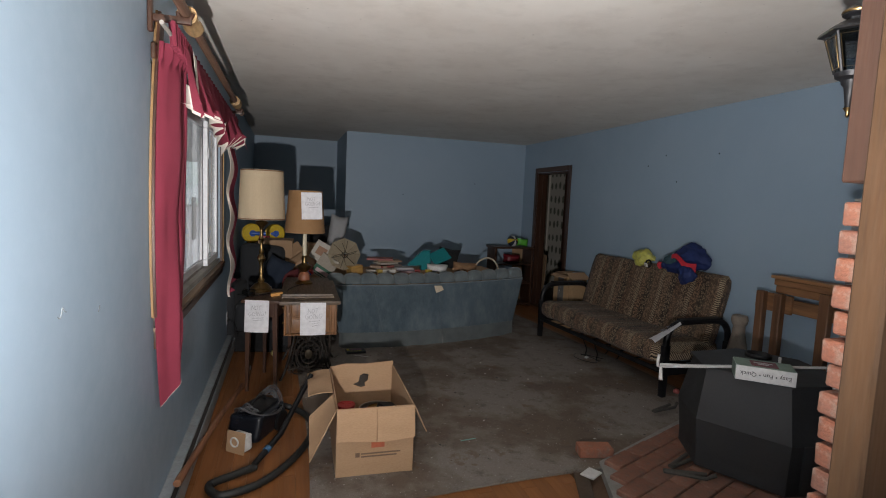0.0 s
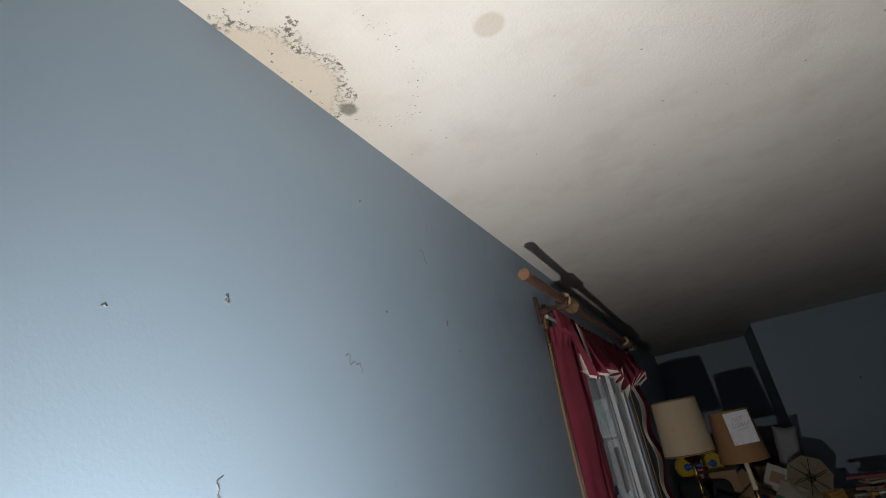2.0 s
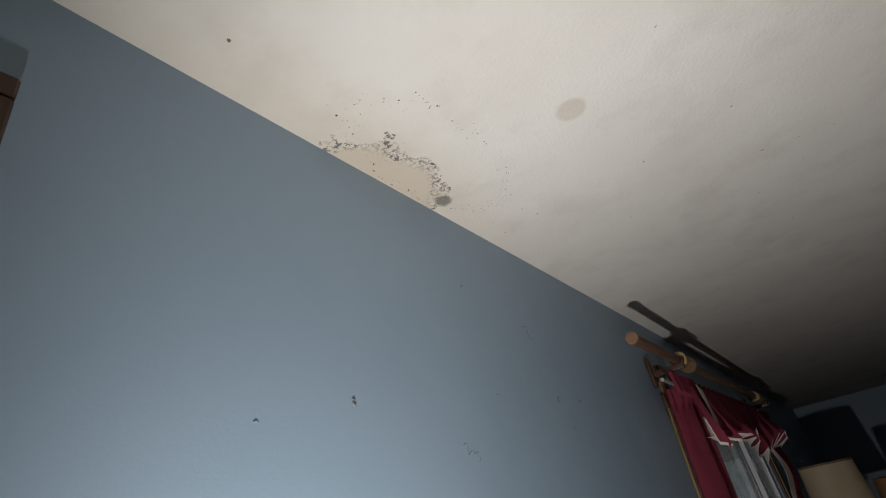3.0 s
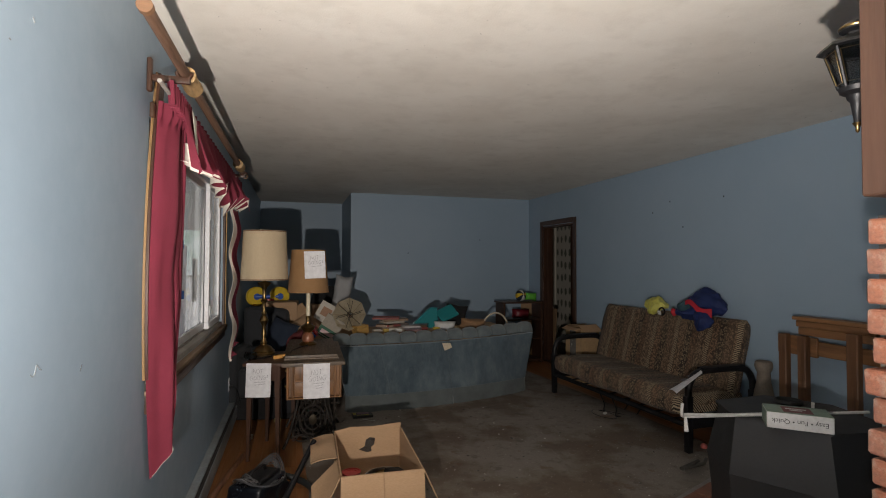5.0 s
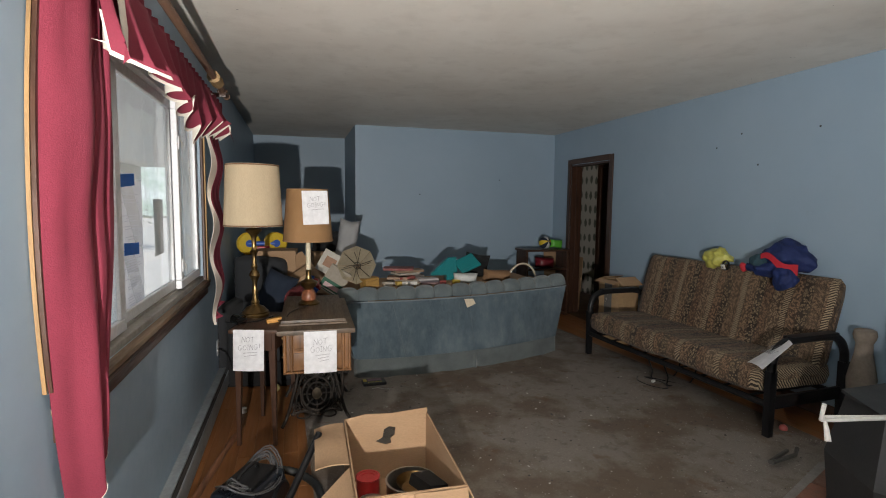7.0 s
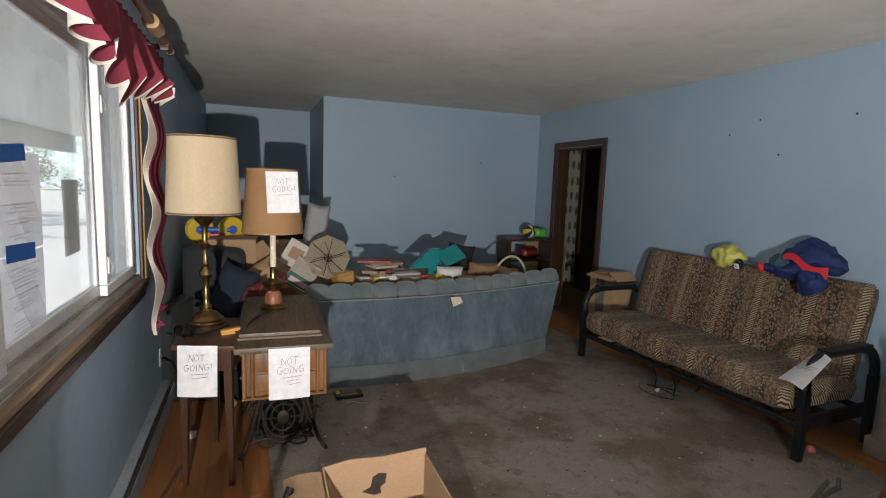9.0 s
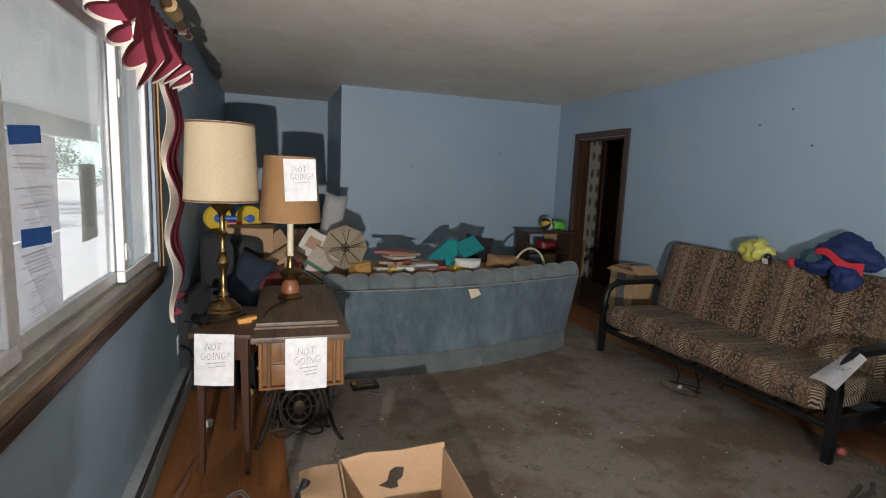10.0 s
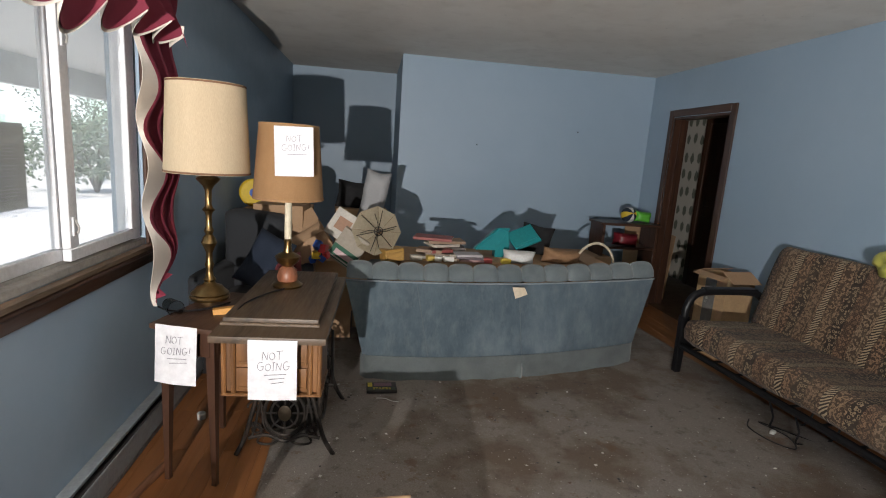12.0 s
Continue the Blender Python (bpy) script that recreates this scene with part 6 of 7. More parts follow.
# ---- open carton in the foreground ----
def flap_box():
    t = thing("cardboard_box", pose(0.955, 3.07, 0, 0, 0, -1.5), "open brown cardboard moving box with torn flaps and cans inside", "cardboard box")
    x0, x1, y0, y1, h, w = -0.205, 0.205, -0.345, 0.345, 0.385, 0.006
    part("bottom", cube((x0, y0, 0.0), (x1, y1, w)), CARDINNER, t)
    part("wall", cube((x0, y0, w), (x1, y0 + w, h)), CARDBOARD, t)
    part("wall", cube((x0, y0 + w, w), (x0 + w, y1 - w, h)), CARDBOARD, t)
    part("wall", cube((x1 - w, y0 + w, w), (x1, y1 - w, h)), CARDBOARD, t)
    # far wall with a torn hand hole
    hole = [(-0.055, 0.262), (-0.020, 0.278), (-0.012, 0.318), (0.012, 0.332), (0.045, 0.325), (0.040, 0.285), (0.020, 0.270), (0.024, 0.246), (-0.004, 0.240), (-0.028, 0.250)]
    rim = [(x0, w), (x1, w), (x1, h + 0.025), (x1 - 0.18, h + 0.012), (x0 + 0.1, h + 0.018), (x0, h)]
    loops = [[Vector((x, y1 - w, z)) for x, z in ring] for ring in (rim, hole)]
    flat = loops[0] + loops[1]
    bm = bmesh.new()
    vs = [bm.verts.new(p) for p in flat]
    for tri in geometry.tessellate_polygon(loops):
        bm.faces.new([vs[q] for q in tri])
    bmesh.ops.recalc_face_normals(bm, faces=bm.faces[:])
    bmesh.ops.solidify(bm, geom=bm.faces[:], thickness=-w)
    part("back_wall", bm, CARDBOARD, t, smooth=None)

    def flap(fn, nu=8, nv=8):
        part("flap", sheet(fn, nu, nv, 0.005), CARDBOARD, t, smooth=60)

    # front flap hangs outward, in two halves with a crease
    flap(lambda u, v: Vector((x0 + u * (x1 - x0), y0 - 0.008 - 0.028 * v + 0.006 * math.sin(u * 6), h - 0.002 - 0.165 * v + 0.008 * math.cos(u * 6) * v)))
    part("crease", tube([(0.002, y0 - 0.011, h - 0.003), (0.004, y0 - 0.022, h - 0.08), (0.0, y0 - 0.040, h - 0.165)], 0.003, 5), CARDINNER, t)
    # side flaps
    flap(lambda u, v: Vector((x0 - 0.005 - 0.13 * v, y0 + 0.02 + u * 0.24 - 0.05 * v, h - 0.015 - 0.10 * v - 0.14 * v * (1 - u))))
    flap(lambda u, v: Vector((x0 - 0.005 - 0.135 * v, y0 + 0.28 + u * 0.40 + 0.05 * v, h - 0.012 + 0.0 * v - 0.035 * v * v - 0.015 * math.sin(u * 9) * v)))
    flap(lambda u, v: Vector((x1 + 0.004 + 0.075 * v, y0 + 0.02 + u * 0.64, h - 0.004 - 0.16 * v)))
    flap(lambda u, v: Vector((x0 + 0.02 + u * 0.37, y1 + 0.004 + 0.05 * v, h - 0.01 - 0.035 * v)))
    part("printed_mark", cube((-0.022, y0 - 0.0015, 0.165), (0.048, y0 - 0.0005, 0.205)), plain("orange_red_print", (0.42, 0.11, 0.05)), t, "faded orange printed mark")
    part("printed_bar", cube((-0.105, y0 - 0.0015, 0.118), (-0.082, y0 - 0.0005, 0.142)), plain("brown_print_bar", (0.16, 0.10, 0.06)), t)
    for k, (a, b) in enumerate(((-0.075, 0.135), (-0.075, 0.115))):
        part("printed_bar", cube((a, y0 - 0.0015, 0.131 - 0.016 * k), (b, y0 - 0.0005, 0.139 - 0.016 * k)), plain("brown_print_bar", (0.16, 0.10, 0.06)), t)


flap_box()


def tin(name, r, h, mt, lid, m, label):
    t = thing(name, m, label, "can")
    part("body", lathe([(r, 0), (r, h - 0.006), (r + 0.003, h - 0.003), (r + 0.003, h), (r - 0.004, h), (r - 0.005, h - 0.006)], 28), mt, t)
    part("lid", lathe([(0.001, h - 0.0065), (r * 0.6, h - 0.006), (r * 0.62, h - 0.003), (r - 0.006, h - 0.003)], 28, cap=False), lid, t)


TIN = mat("dull_tin", (0.42, 0.38, 0.33), 0.35, 0.8, dark=0.7, scale=14)
solid("packing_card", cube((0.765, 2.745, 0.0065), (1.145, 3.395, 0.076), 0.004), CARDINNER, pose(0.955, 3.07, 0, 0, 0, -1.5) @ pose(-0.955, -3.07, 0), "folded cardboard lying in the bottom of the box", "cardboard")
tin("paint_can", 0.055, 0.13, TIN, mat("tan_lid", (0.40, 0.30, 0.22), 0.6), pose(0.83, 3.00, 0.0765), "small tin can with a tan lid in the box")
tin("paint_can", 0.05, 0.17, REDP, REDP, pose(0.835, 3.13, 0.0765), "red can in the cardboard box")
pot = thing("cooking_pot", pose(1.02, 3.10, 0.0765), "wide dark pot with a brassy lid in the box", "pot")
part("body", lathe([(0.09, 0), (0.105, 0.02), (0.108, 0.14), (0.113, 0.145), (0.104, 0.146), (0.10, 0.03), (0.08, 0.008)], 36, cap=False), TIN, pot)
part("pan", lathe([(0.001, 0.11), (0.06, 0.112), (0.085, 0.135), (0.088, 0.14)], 30, m=pose(0.01, -0.01, 0, 3, 4, 0), cap=False), BRASS, pot, "brassy dish")
part("bottom", lathe([(0.001, 0.0), (0.09, 0.0)], 30, cap=False), TIN, pot)
solid("black_pouch", crumple(cube((-0.05, -0.07, 0), (0.05, 0.07, 0.05), 0.012, 2), 0.006, 12), BLACKCLOTH, pose(1.07, 3.00, 0.222, 0, 12, 24), "black pouch on the pot in the box", "pouch")


# ---- vacuum cleaner, hose and stick ----
def vacuum():
    VB = mat("navy_vacuum_plastic", (0.006, 0.008, 0.013), 0.30, dark=0.6)
    t = thing("vacuum_cleaner", pose(0.325, 3.37, 0, 0, 0, -28) @ Matrix.Diagonal((0.88, 0.92, 0.78, 1)), "dark navy canister vacuum cleaner with a coiled cord", "vacuum cleaner")
    bm = cube((-0.12, -0.19, 0.03), (0.12, 0.20, 0.22), 0.05, 4)
    for v in bm.verts:
        if v.co.z > 0.15:
            v.co.y *= 0.82
    part("body", bm, VB, t, smooth=60)
    part("top_cover", cube((-0.085, -0.10, 0.215), (0.085, 0.13, 0.245), 0.014, 3), BLACKSTEEL, t, smooth=60)
    part("handle", tube(curve_pts([(0, -0.10, 0.24), (0, -0.07, 0.285), (0, 0.05, 0.29), (0, 0.09, 0.245)]), 0.012, 8), BLACKSTEEL, t)
    for x in (-0.135, 0.105):
        part("wheel", lathe([(0.02, 0), (0.075, 0.0), (0.08, 0.008), (0.08, 0.022), (0.07, 0.03), (0.02, 0.03)], 28, m=pose(x, 0.10, 0.08, 0, 90, 0)), BLACKSTEEL, t)
    part("caster", lathe([(0.01, 0), (0.03, 0.002), (0.03, 0.018), (0.01, 0.02)], 16, m=pose(-0.01, -0.14, 0.03, 0, 90, 0)), BLACKSTEEL, t)
    rng = random.Random(3)
    for k in range(11):
        a = rng.uniform(0.075, 0.135)
        pts = [(a * 1.05 * math.cos(q), 0.02 + (a + 0.06) * math.sin(q), 0.262 - (0.07 + 0.006 * k) * abs(math.cos(q)) ** 1.5 + 0.004 * k + 0.014 * math.sin(3 * q + k * 2.1)) for q in np.linspace(0, 6.28, 25)[:-1]]
        part("cord", tube(pts, 0.0036, 6, closed=True), mat("grey_power_cord", (0.09, 0.09, 0.095), 0.5), t, "coiled grey cord")
    return t


vacuum()
bagm = thing("vacuum_bag", pose(0.215, 3.14, 0, 0, 0, -38), "white vacuum bag with a brown card collar on the floor", "vacuum bag")
part("bag", crumple(cube((-0.050, 0.008, 0.005), (0.060, 0.075, 0.105), 0.02, 4), 0.014, 22), WHITECLOTH, bagm, smooth=70)
part("collar", cube((-0.065, -0.002, 0.0), (0.065, 0.004, 0.125), 0.002, m=pose(0, 0, 0, -6, 0, 0)), CARDBOARD, bagm, "brown card collar")
part("collar_ring", tube([(0.026 * math.cos(a), -0.004, 0.068 + 0.026 * math.sin(a)) for a in np.linspace(0, 6.28, 21)[:-1]], 0.005, 6, closed=True), WHITECLOTH, bagm)

HOSE = mat("black_ribbed_hose", (0.014, 0.016, 0.016), 0.5, dark=1.4, scale=10)
path_ = curve_pts([(0.40, 3.58, 0.10), (0.52, 3.62, 0.05), (0.63, 3.50, 0.024), (0.64, 3.25, 0.024), (0.54, 2.98, 0.024), (0.38, 2.76, 0.024), (0.20, 2.68, 0.024), (0.13, 2.78, 0.025), (0.24, 2.86, 0.025), (0.34, 2.92, 0.025)], 14)
hose = thing("vacuum_hose", pose(0, 0, 0), "black ribbed vacuum hose and wand looped on the floor", "vacuum hose")
part("hose", tube(path_, [0.0185 + 0.0025 * (k % 2) for k in range(len(path_))], 10), HOSE, hose, smooth=50)
part("wand", tube([(0.33, 2.92, 0.035), (0.46, 3.12, 0.10), (0.64, 3.36, 0.36)], [0.017, 0.017, 0.015], 12), BLACKSTEEL, hose, "straight black wand")
part("collar", tube([(0.385, 3.005, 0.063), (0.40, 3.03, 0.071)], 0.0195, 12), plain("blue_ring", (0.05, 0.13, 0.25)), hose, "blue ring")

solid("wooden_stick", tube(curve_pts([(0.035, 2.52, 0.195), (0.06, 2.85, 0.165), (0.095, 3.3, 0.12), (0.14, 3.8, 0.065), (0.18, 4.2, 0.02)], 8), [0.017 + 0.002 * math.sin(k * 0.9) for k in range(33)], 10), wood("old_stick_wood", (0.24, 0.105, 0.05), 0.6, "y"), pose(0, 0, 0), "long brown wooden stick lying along the heater", "stick")

# ---- small things on the floor ----
solid("bottle_cap", lathe([(0.020, 0), (0.022, 0.03), (0.018, 0.034)], 16), WHITECLOTH, pose(0.19, 4.60, 0.0, 0, 0, 0), "small white plastic cap on the floor", "cap")
solid("small_ball", lathe([(0.03 * math.sin(a), 0.03 - 0.03 * math.cos(a)) for a in np.linspace(0.05, 3.09, 12)], 18), mat("dull_yellow_ball", (0.35, 0.30, 0.12), 0.6), pose(0.385, 4.95, 0.0), "small dull yellow ball on the floor", "ball")
tape = thing("video_cassette", pose(1.12, 4.90, 0.016, 0, 0, 2), "black cassette case with yellow lettering on the carpet", "cassette")
part("case", cube((-0.09, -0.055, 0), (0.09, 0.055, 0.022), 0.003), plain("black_case", (0.02, 0.02, 0.02)), tape)
part("picture", cube((-0.045, 0.0, 0.0222), (0.06, 0.045, 0.0232)), plain("purple_picture", (0.16, 0.08, 0.12)), tape)
part("side_label", cube((-0.082, -0.005, 0.0222), (-0.055, 0.048, 0.0232)), plain("yellow_print", (0.50, 0.40, 0.04)), tape)
part("title_band", cube((-0.08, -0.05, 0.0222), (0.08, -0.014, 0.0230)), plain("dark_green_band", (0.03, 0.05, 0.03)), tape)
text_mesh("title", "STRIPES", 0.032, plain("yellow_print", (0.50, 0.40, 0.04)), tape, pose(0, -0.032, 0.0236))
solid("plastic_fork", tube(curve_pts([(0, 0, 0), (0.05, -0.01, 0.006), (0.09, -0.03, 0.004), (0.13, -0.03, 0.002)]), [0.004] * 15 + [0.006] * 4, 6, flat=0.4), WHITECLOTH, pose(1.09, 4.79, 0.018, 0, 0, -8), "white plastic fork on the carpet", "fork")
solid("small_ball", lathe([(0.025 * math.sin(a), 0.025 - 0.025 * math.cos(a)) for a in np.linspace(0.05, 3.09, 12)], 18), mat("pink_ball", (0.42, 0.10, 0.09), 0.5), pose(3.52, 3.42, 0.0), "small pink ball on the floor", "ball")
solid("wire_spring", tube([(0.012 * math.cos(a * 1.0), 0.004 * a - 0.04, 0.014 + 0.012 * math.sin(a)) for a in np.linspace(0, 28, 90)], 0.002, 5), TIN, pose(3.55, 3.24, 0.0, 0, 0, 50), "small coiled wire spring on the floor", "spring")
rng = random.Random(11)
litter_v, litter_f = [], []
for _ in range(330):
    x, y, s, a = rng.uniform(0.75, 3.4), rng.uniform(2.7, 5.0), rng.uniform(0.003, 0.012), rng.uniform(0, 6.28)
    i = len(litter_v)
    q = rng.uniform(0.3, 1.0)
    for da in (0, 1.57, 3.14, 4.71):
        f = s * (q if da in (1.57, 4.71) else 1)
        litter_v.append((x + f * math.cos(a + da), y + f * math.sin(a + da), 0.019 + 0.002 * (da > 2)))
    litter_v.append((x, y, 0.019 + s * 0.5))
    litter_f += [(i, i + 1, i + 4), (i + 1, i + 2, i + 4), (i + 2, i + 3, i + 4), (i + 3, i, i + 4)]
me = bpy.data.meshes.new("carpet_litter")
me.from_pydata(litter_v, [], litter_f)
LIT, ln, ll, lpn = shader("litter_bits")
geo = ln.new("ShaderNodeNewGeometry")
ll.new(ramp(ln, ll, geo.outputs["Random Per Island"], [(0, (0.03, 0.025, 0.02)), (0.55, (0.10, 0.06, 0.04)), (0.75, (0.5, 0.48, 0.44)), (1, (0.16, 0.11, 0.07))], "CONSTANT"), lpn.inputs["Base Color"])
me.materials.append(LIT)
tagged(new("carpet_litter", me), "small crumbs, lint and debris scattered over the carpet", "litter", kind="stuff")
solid("plastic_straw", tube([(0, 0, 0), (0.10, 0.012, 0.001)], 0.003, 6), plain("mint_plastic", (0.20, 0.42, 0.36)), pose(1.52, 2.98, 0.021), "short mint green plastic straw on the carpet", "straw")


# ---- hearth, stove and what lies on it ----
def stove():
    t = thing("wood_stove", pose(3.02, 2.31, 0.045, 0, 0, 0) @ Matrix.Diagonal((0.95, 0.97, 1, 1)), "matt black steel wood stove with slanted shoulders", "wood stove")
    low = [(-0.355, 0.03), (-0.14, -0.36), (0.30, -0.42), (0.42, 0.05), (0.22, 0.34), (-0.2, 0.33)]
    mid = [(-0.375, 0.03), (-0.15, -0.375), (0.31, -0.44), (0.44, 0.05), (0.23, 0.36), (-0.21, 0.35)]
    top = [(-0.315, 0.045), (-0.115, -0.315), (0.27, -0.37), (0.38, 0.05), (0.20, 0.31), (-0.17, 0.30)]

    def loft(rows, bm):
        rings = [[bm.verts.new((x, y, z)) for x, y in o] for o, z in rows]
        for a, b in zip(rings, rings[1:]):
            for i in range(6):
                bm.faces.new((a[i], a[(i + 1) % 6], b[(i + 1) % 6], b[i]))
        bm.faces.new(rings[0][::-1]), bm.faces.new(rings[-1])
        return bm

    part("firebox", loft([(low, 0.03), (low, 0.10), (mid, 0.30)], bmesh.new()), STOVEIRON, t, smooth=None)
    part("shoulder", loft([(mid, 0.3005), (top, 0.575)], bmesh.new()), STOVEIRON, t, smooth=None)
    part("top_plate", loft([([(x * 1.05, y * 1.05) for x, y in top], 0.5755), ([(x * 1.05, y * 1.05) for x, y in top], 0.588)], bmesh.new()), STOVEIRON, t, smooth=None)
    for x, y in ((-0.25, 0.0), (-0.08, -0.28), (0.26, -0.3), (0.2, 0.22)):
        part("leg", cube((x - 0.02, y - 0.02, 0), (x + 0.02, y + 0.02, 0.0305)), STOVEIRON, t)
    part("door", cube((-0.16, -0.008, 0.0), (0.16, 0.008, 0.24), 0.01, 2, m=pose(0.08, -0.408, 0.06, 0, 0, -7.8)), STOVEIRON, t)
    part("coil_handle", tube([(-0.02 + 0.012 * math.cos(a), -0.43 - 0.004 * a, 0.28 + 0.012 * math.sin(a)) for a in np.linspace(0, 22, 70)], 0.003, 5), TIN, t, "chrome coil handle")
    part("collar", lathe([(0.07, 0.588), (0.075, 0.60), (0.07, 0.61), (0.065, 0.61), (0.064, 0.588)], 24, m=pose(0.18, 0.14, 0), cap=False), STOVEIRON, t)


stove()


def game_box():
    W, D, Hh = 0.265, 0.155, 0.075
    t = thing("game_box", pose(2.855, 2.125, 0.6335, 0, 0, -41), "white and green box lettered easy, fun, quick on the stove", "box")
    part("box", cube((-W / 2, -D / 2, 0), (W / 2, D / 2, Hh), 0.002), plain("white_card", (0.70, 0.70, 0.69)), t)
    part("lid_print", cube((-W / 2 + 0.001, -D / 2 + 0.001, Hh), (W / 2 - 0.001, D / 2 - 0.001, Hh + 0.0012)), plain("sage_green_print", (0.22, 0.30, 0.24)), t)
    part("picture", cube((-0.06, -0.055, Hh + 0.0013), (0.06, 0.05, Hh + 0.0022)), plain("maroon_picture", (0.17, 0.045, 0.05)), t)
    part("side_print", cube((-W / 2 - 0.0012, -D / 2 + 0.002, 0.001), (-W / 2, D / 2 - 0.002, Hh - 0.001)), plain("sage_green_print", (0.22, 0.30, 0.24)), t)
    for k, (a, b) in enumerate(((-0.03, 0.02), (-0.045, 0.04))):
        part("print_bar", cube((a, -0.02 + 0.025 * k, Hh + 0.0023), (b, -0.008 + 0.025 * k, Hh + 0.003)), WHITECLOTH, t)
    text_mesh("lettering", "Easy \u2022 Fun \u2022 Quick", 0.030, plain("dark_lettering", (0.03, 0.03, 0.035)), t, pose(0, -D / 2 - 0.001, Hh * 0.5, 90, 0, 0) @ pose(0, 0, 0, 0, 0, 180))


game_box()
WR = mat("white_enamel_rod", (0.66, 0.65, 0.63), 0.4)
rodw = thing("white_rod", pose(0, 0, 0), "bent white metal rod lying across the stove", "rod")
part("bar", tube(curve_pts([(2.38, 2.34, 0.72), (2.385, 2.35, 0.668), (2.42, 2.36, 0.647), (2.60, 2.33, 0.645), (3.0, 2.25, 0.645), (3.40, 2.17, 0.645)], 6), 0.0075, 8), WR, rodw)
part("bar", tube([(2.42, 2.372, 0.655), (2.62, 2.342, 0.6455), (2.95, 2.275, 0.6455)], 0.006, 8), WR, rodw)
part("hook", tube([(2.415, 2.36, 0.648), (2.40, 2.34, 0.62), (2.39, 2.325, 0.585)], [0.006, 0.009, 0.011], 8), WR, rodw)
part("peg", tube([(3.10, 2.235, 0.650), (3.10, 2.235, 0.70)], 0.008, 8), WR, rodw)


def tongs(x, y, rot):
    t = thing("fire_tongs", pose(x, y, 0.052, 0, 0, rot), "dark iron fire tool lying on the hearth", "fire tool", "fire tools on the hearth")
    part("arm", tube([(-0.16, 0.0, 0.012), (0.05, 0.0, 0.012), (0.10, 0.02, 0.03)], 0.011, 8), mat("ashy_iron", (0.09, 0.085, 0.075), 0.7, 0.4), t)
    part("arm", tube([(-0.16, 0.012, 0.012), (0.06, 0.05, 0.012)], 0.011, 8), mat("ashy_iron", (0.09, 0.085, 0.075), 0.7, 0.4), t)


tongs(2.70, 2.40, 15)
tongs(2.60, 2.24, -35)
tongs(3.14, 3.06, 10)


# ---- leaning railing and newel ----
def railing():
    t = thing("wooden_railing", pose(0, 0, 0), "section of old brown wooden stair railing leaning on the wall", "railing")
    for y in (3.0, 2.86):
        part("post", cube((3.80, y - 0.03, 0.0), (3.85, y + 0.03, 0.93), 0.006), wood("railing_post_wood", (0.15, 0.07, 0.032), 0.55, "z", 0.5), t)
    part("cross_rail", cube((3.8505, 2.79, 0.79), (3.872, 3.075, 0.92), 0.004), RAILWOOD, t)
    part("lower_rail", cube((3.8725, 2.42, 0.80), (3.90, 2.96, 0.895), 0.004), RAILWOOD, t)
    part("handrail", cube((3.84, 2.42, 0.985), (3.93, 2.93, 1.03), 0.012, 3), RAILWOOD, t)
    part("handrail_lip", cube((3.83, 2.42, 1.0305), (3.94, 2.95, 1.055), 0.008, 2), RAILWOOD, t)
    part("sub_rail", cube((3.8505, 2.42, 0.9305), (3.91, 2.92, 0.9845), 0.004), RAILWOOD, t)
    part("end_post", cube((3.801, 2.50, 0.0), (3.850, 2.57, 0.9845), 0.006), wood("railing_post_wood", (0.15, 0.07, 0.032), 0.55, "z", 0.5), t)


railing()
newel = thing("turned_newel", pose(3.915, 3.25, 0) @ Matrix.Diagonal((1, 1, 1.13, 1)), "pale weathered turned wooden newel standing by the wall", "newel post")
part("turning", lathe([(0.085, 0.10), (0.085, 0.12), (0.070, 0.15), (0.060, 0.20), (0.074, 0.27), (0.078, 0.33), (0.064, 0.40), (0.048, 0.47), (0.044, 0.53), (0.056, 0.55), (0.062, 0.575), (0.056, 0.60), (0.046, 0.605)], 28), mat("pale_weathered_wood", (0.24, 0.20, 0.16), 0.8, dark=0.7, scale=9), newel)
part("plinth", cube((-0.085, -0.085, 0), (0.085, 0.085, 0.10), 0.006), mat("pale_weathered_wood", (0.24, 0.20, 0.16), 0.8), newel)


# ---- brick pier with timber face, lantern ----
pier = structure("wall_pier", cube((1.805, 0.92, 0), (2.02, 1.06, 1.53)), MORTAR, "brick pier end with grey mortar joints behind a timber post")
structure("wall_partition", cube((2.02, 0.92, 0), (RX, 1.06, CH)), BLUE, "blue painted partition running to the far side wall")
structure("post_1", cube((1.612, 0.850, 0), (2.0, 0.919, CH), 0.006), POSTWOOD, "rough brown timber post beside the brick pier")
structure("post_2", cube((1.665, 0.9195, 1.56), (2.019, 1.0, CH), 0.004), REDBOARD, "reddish board above the brick pier")


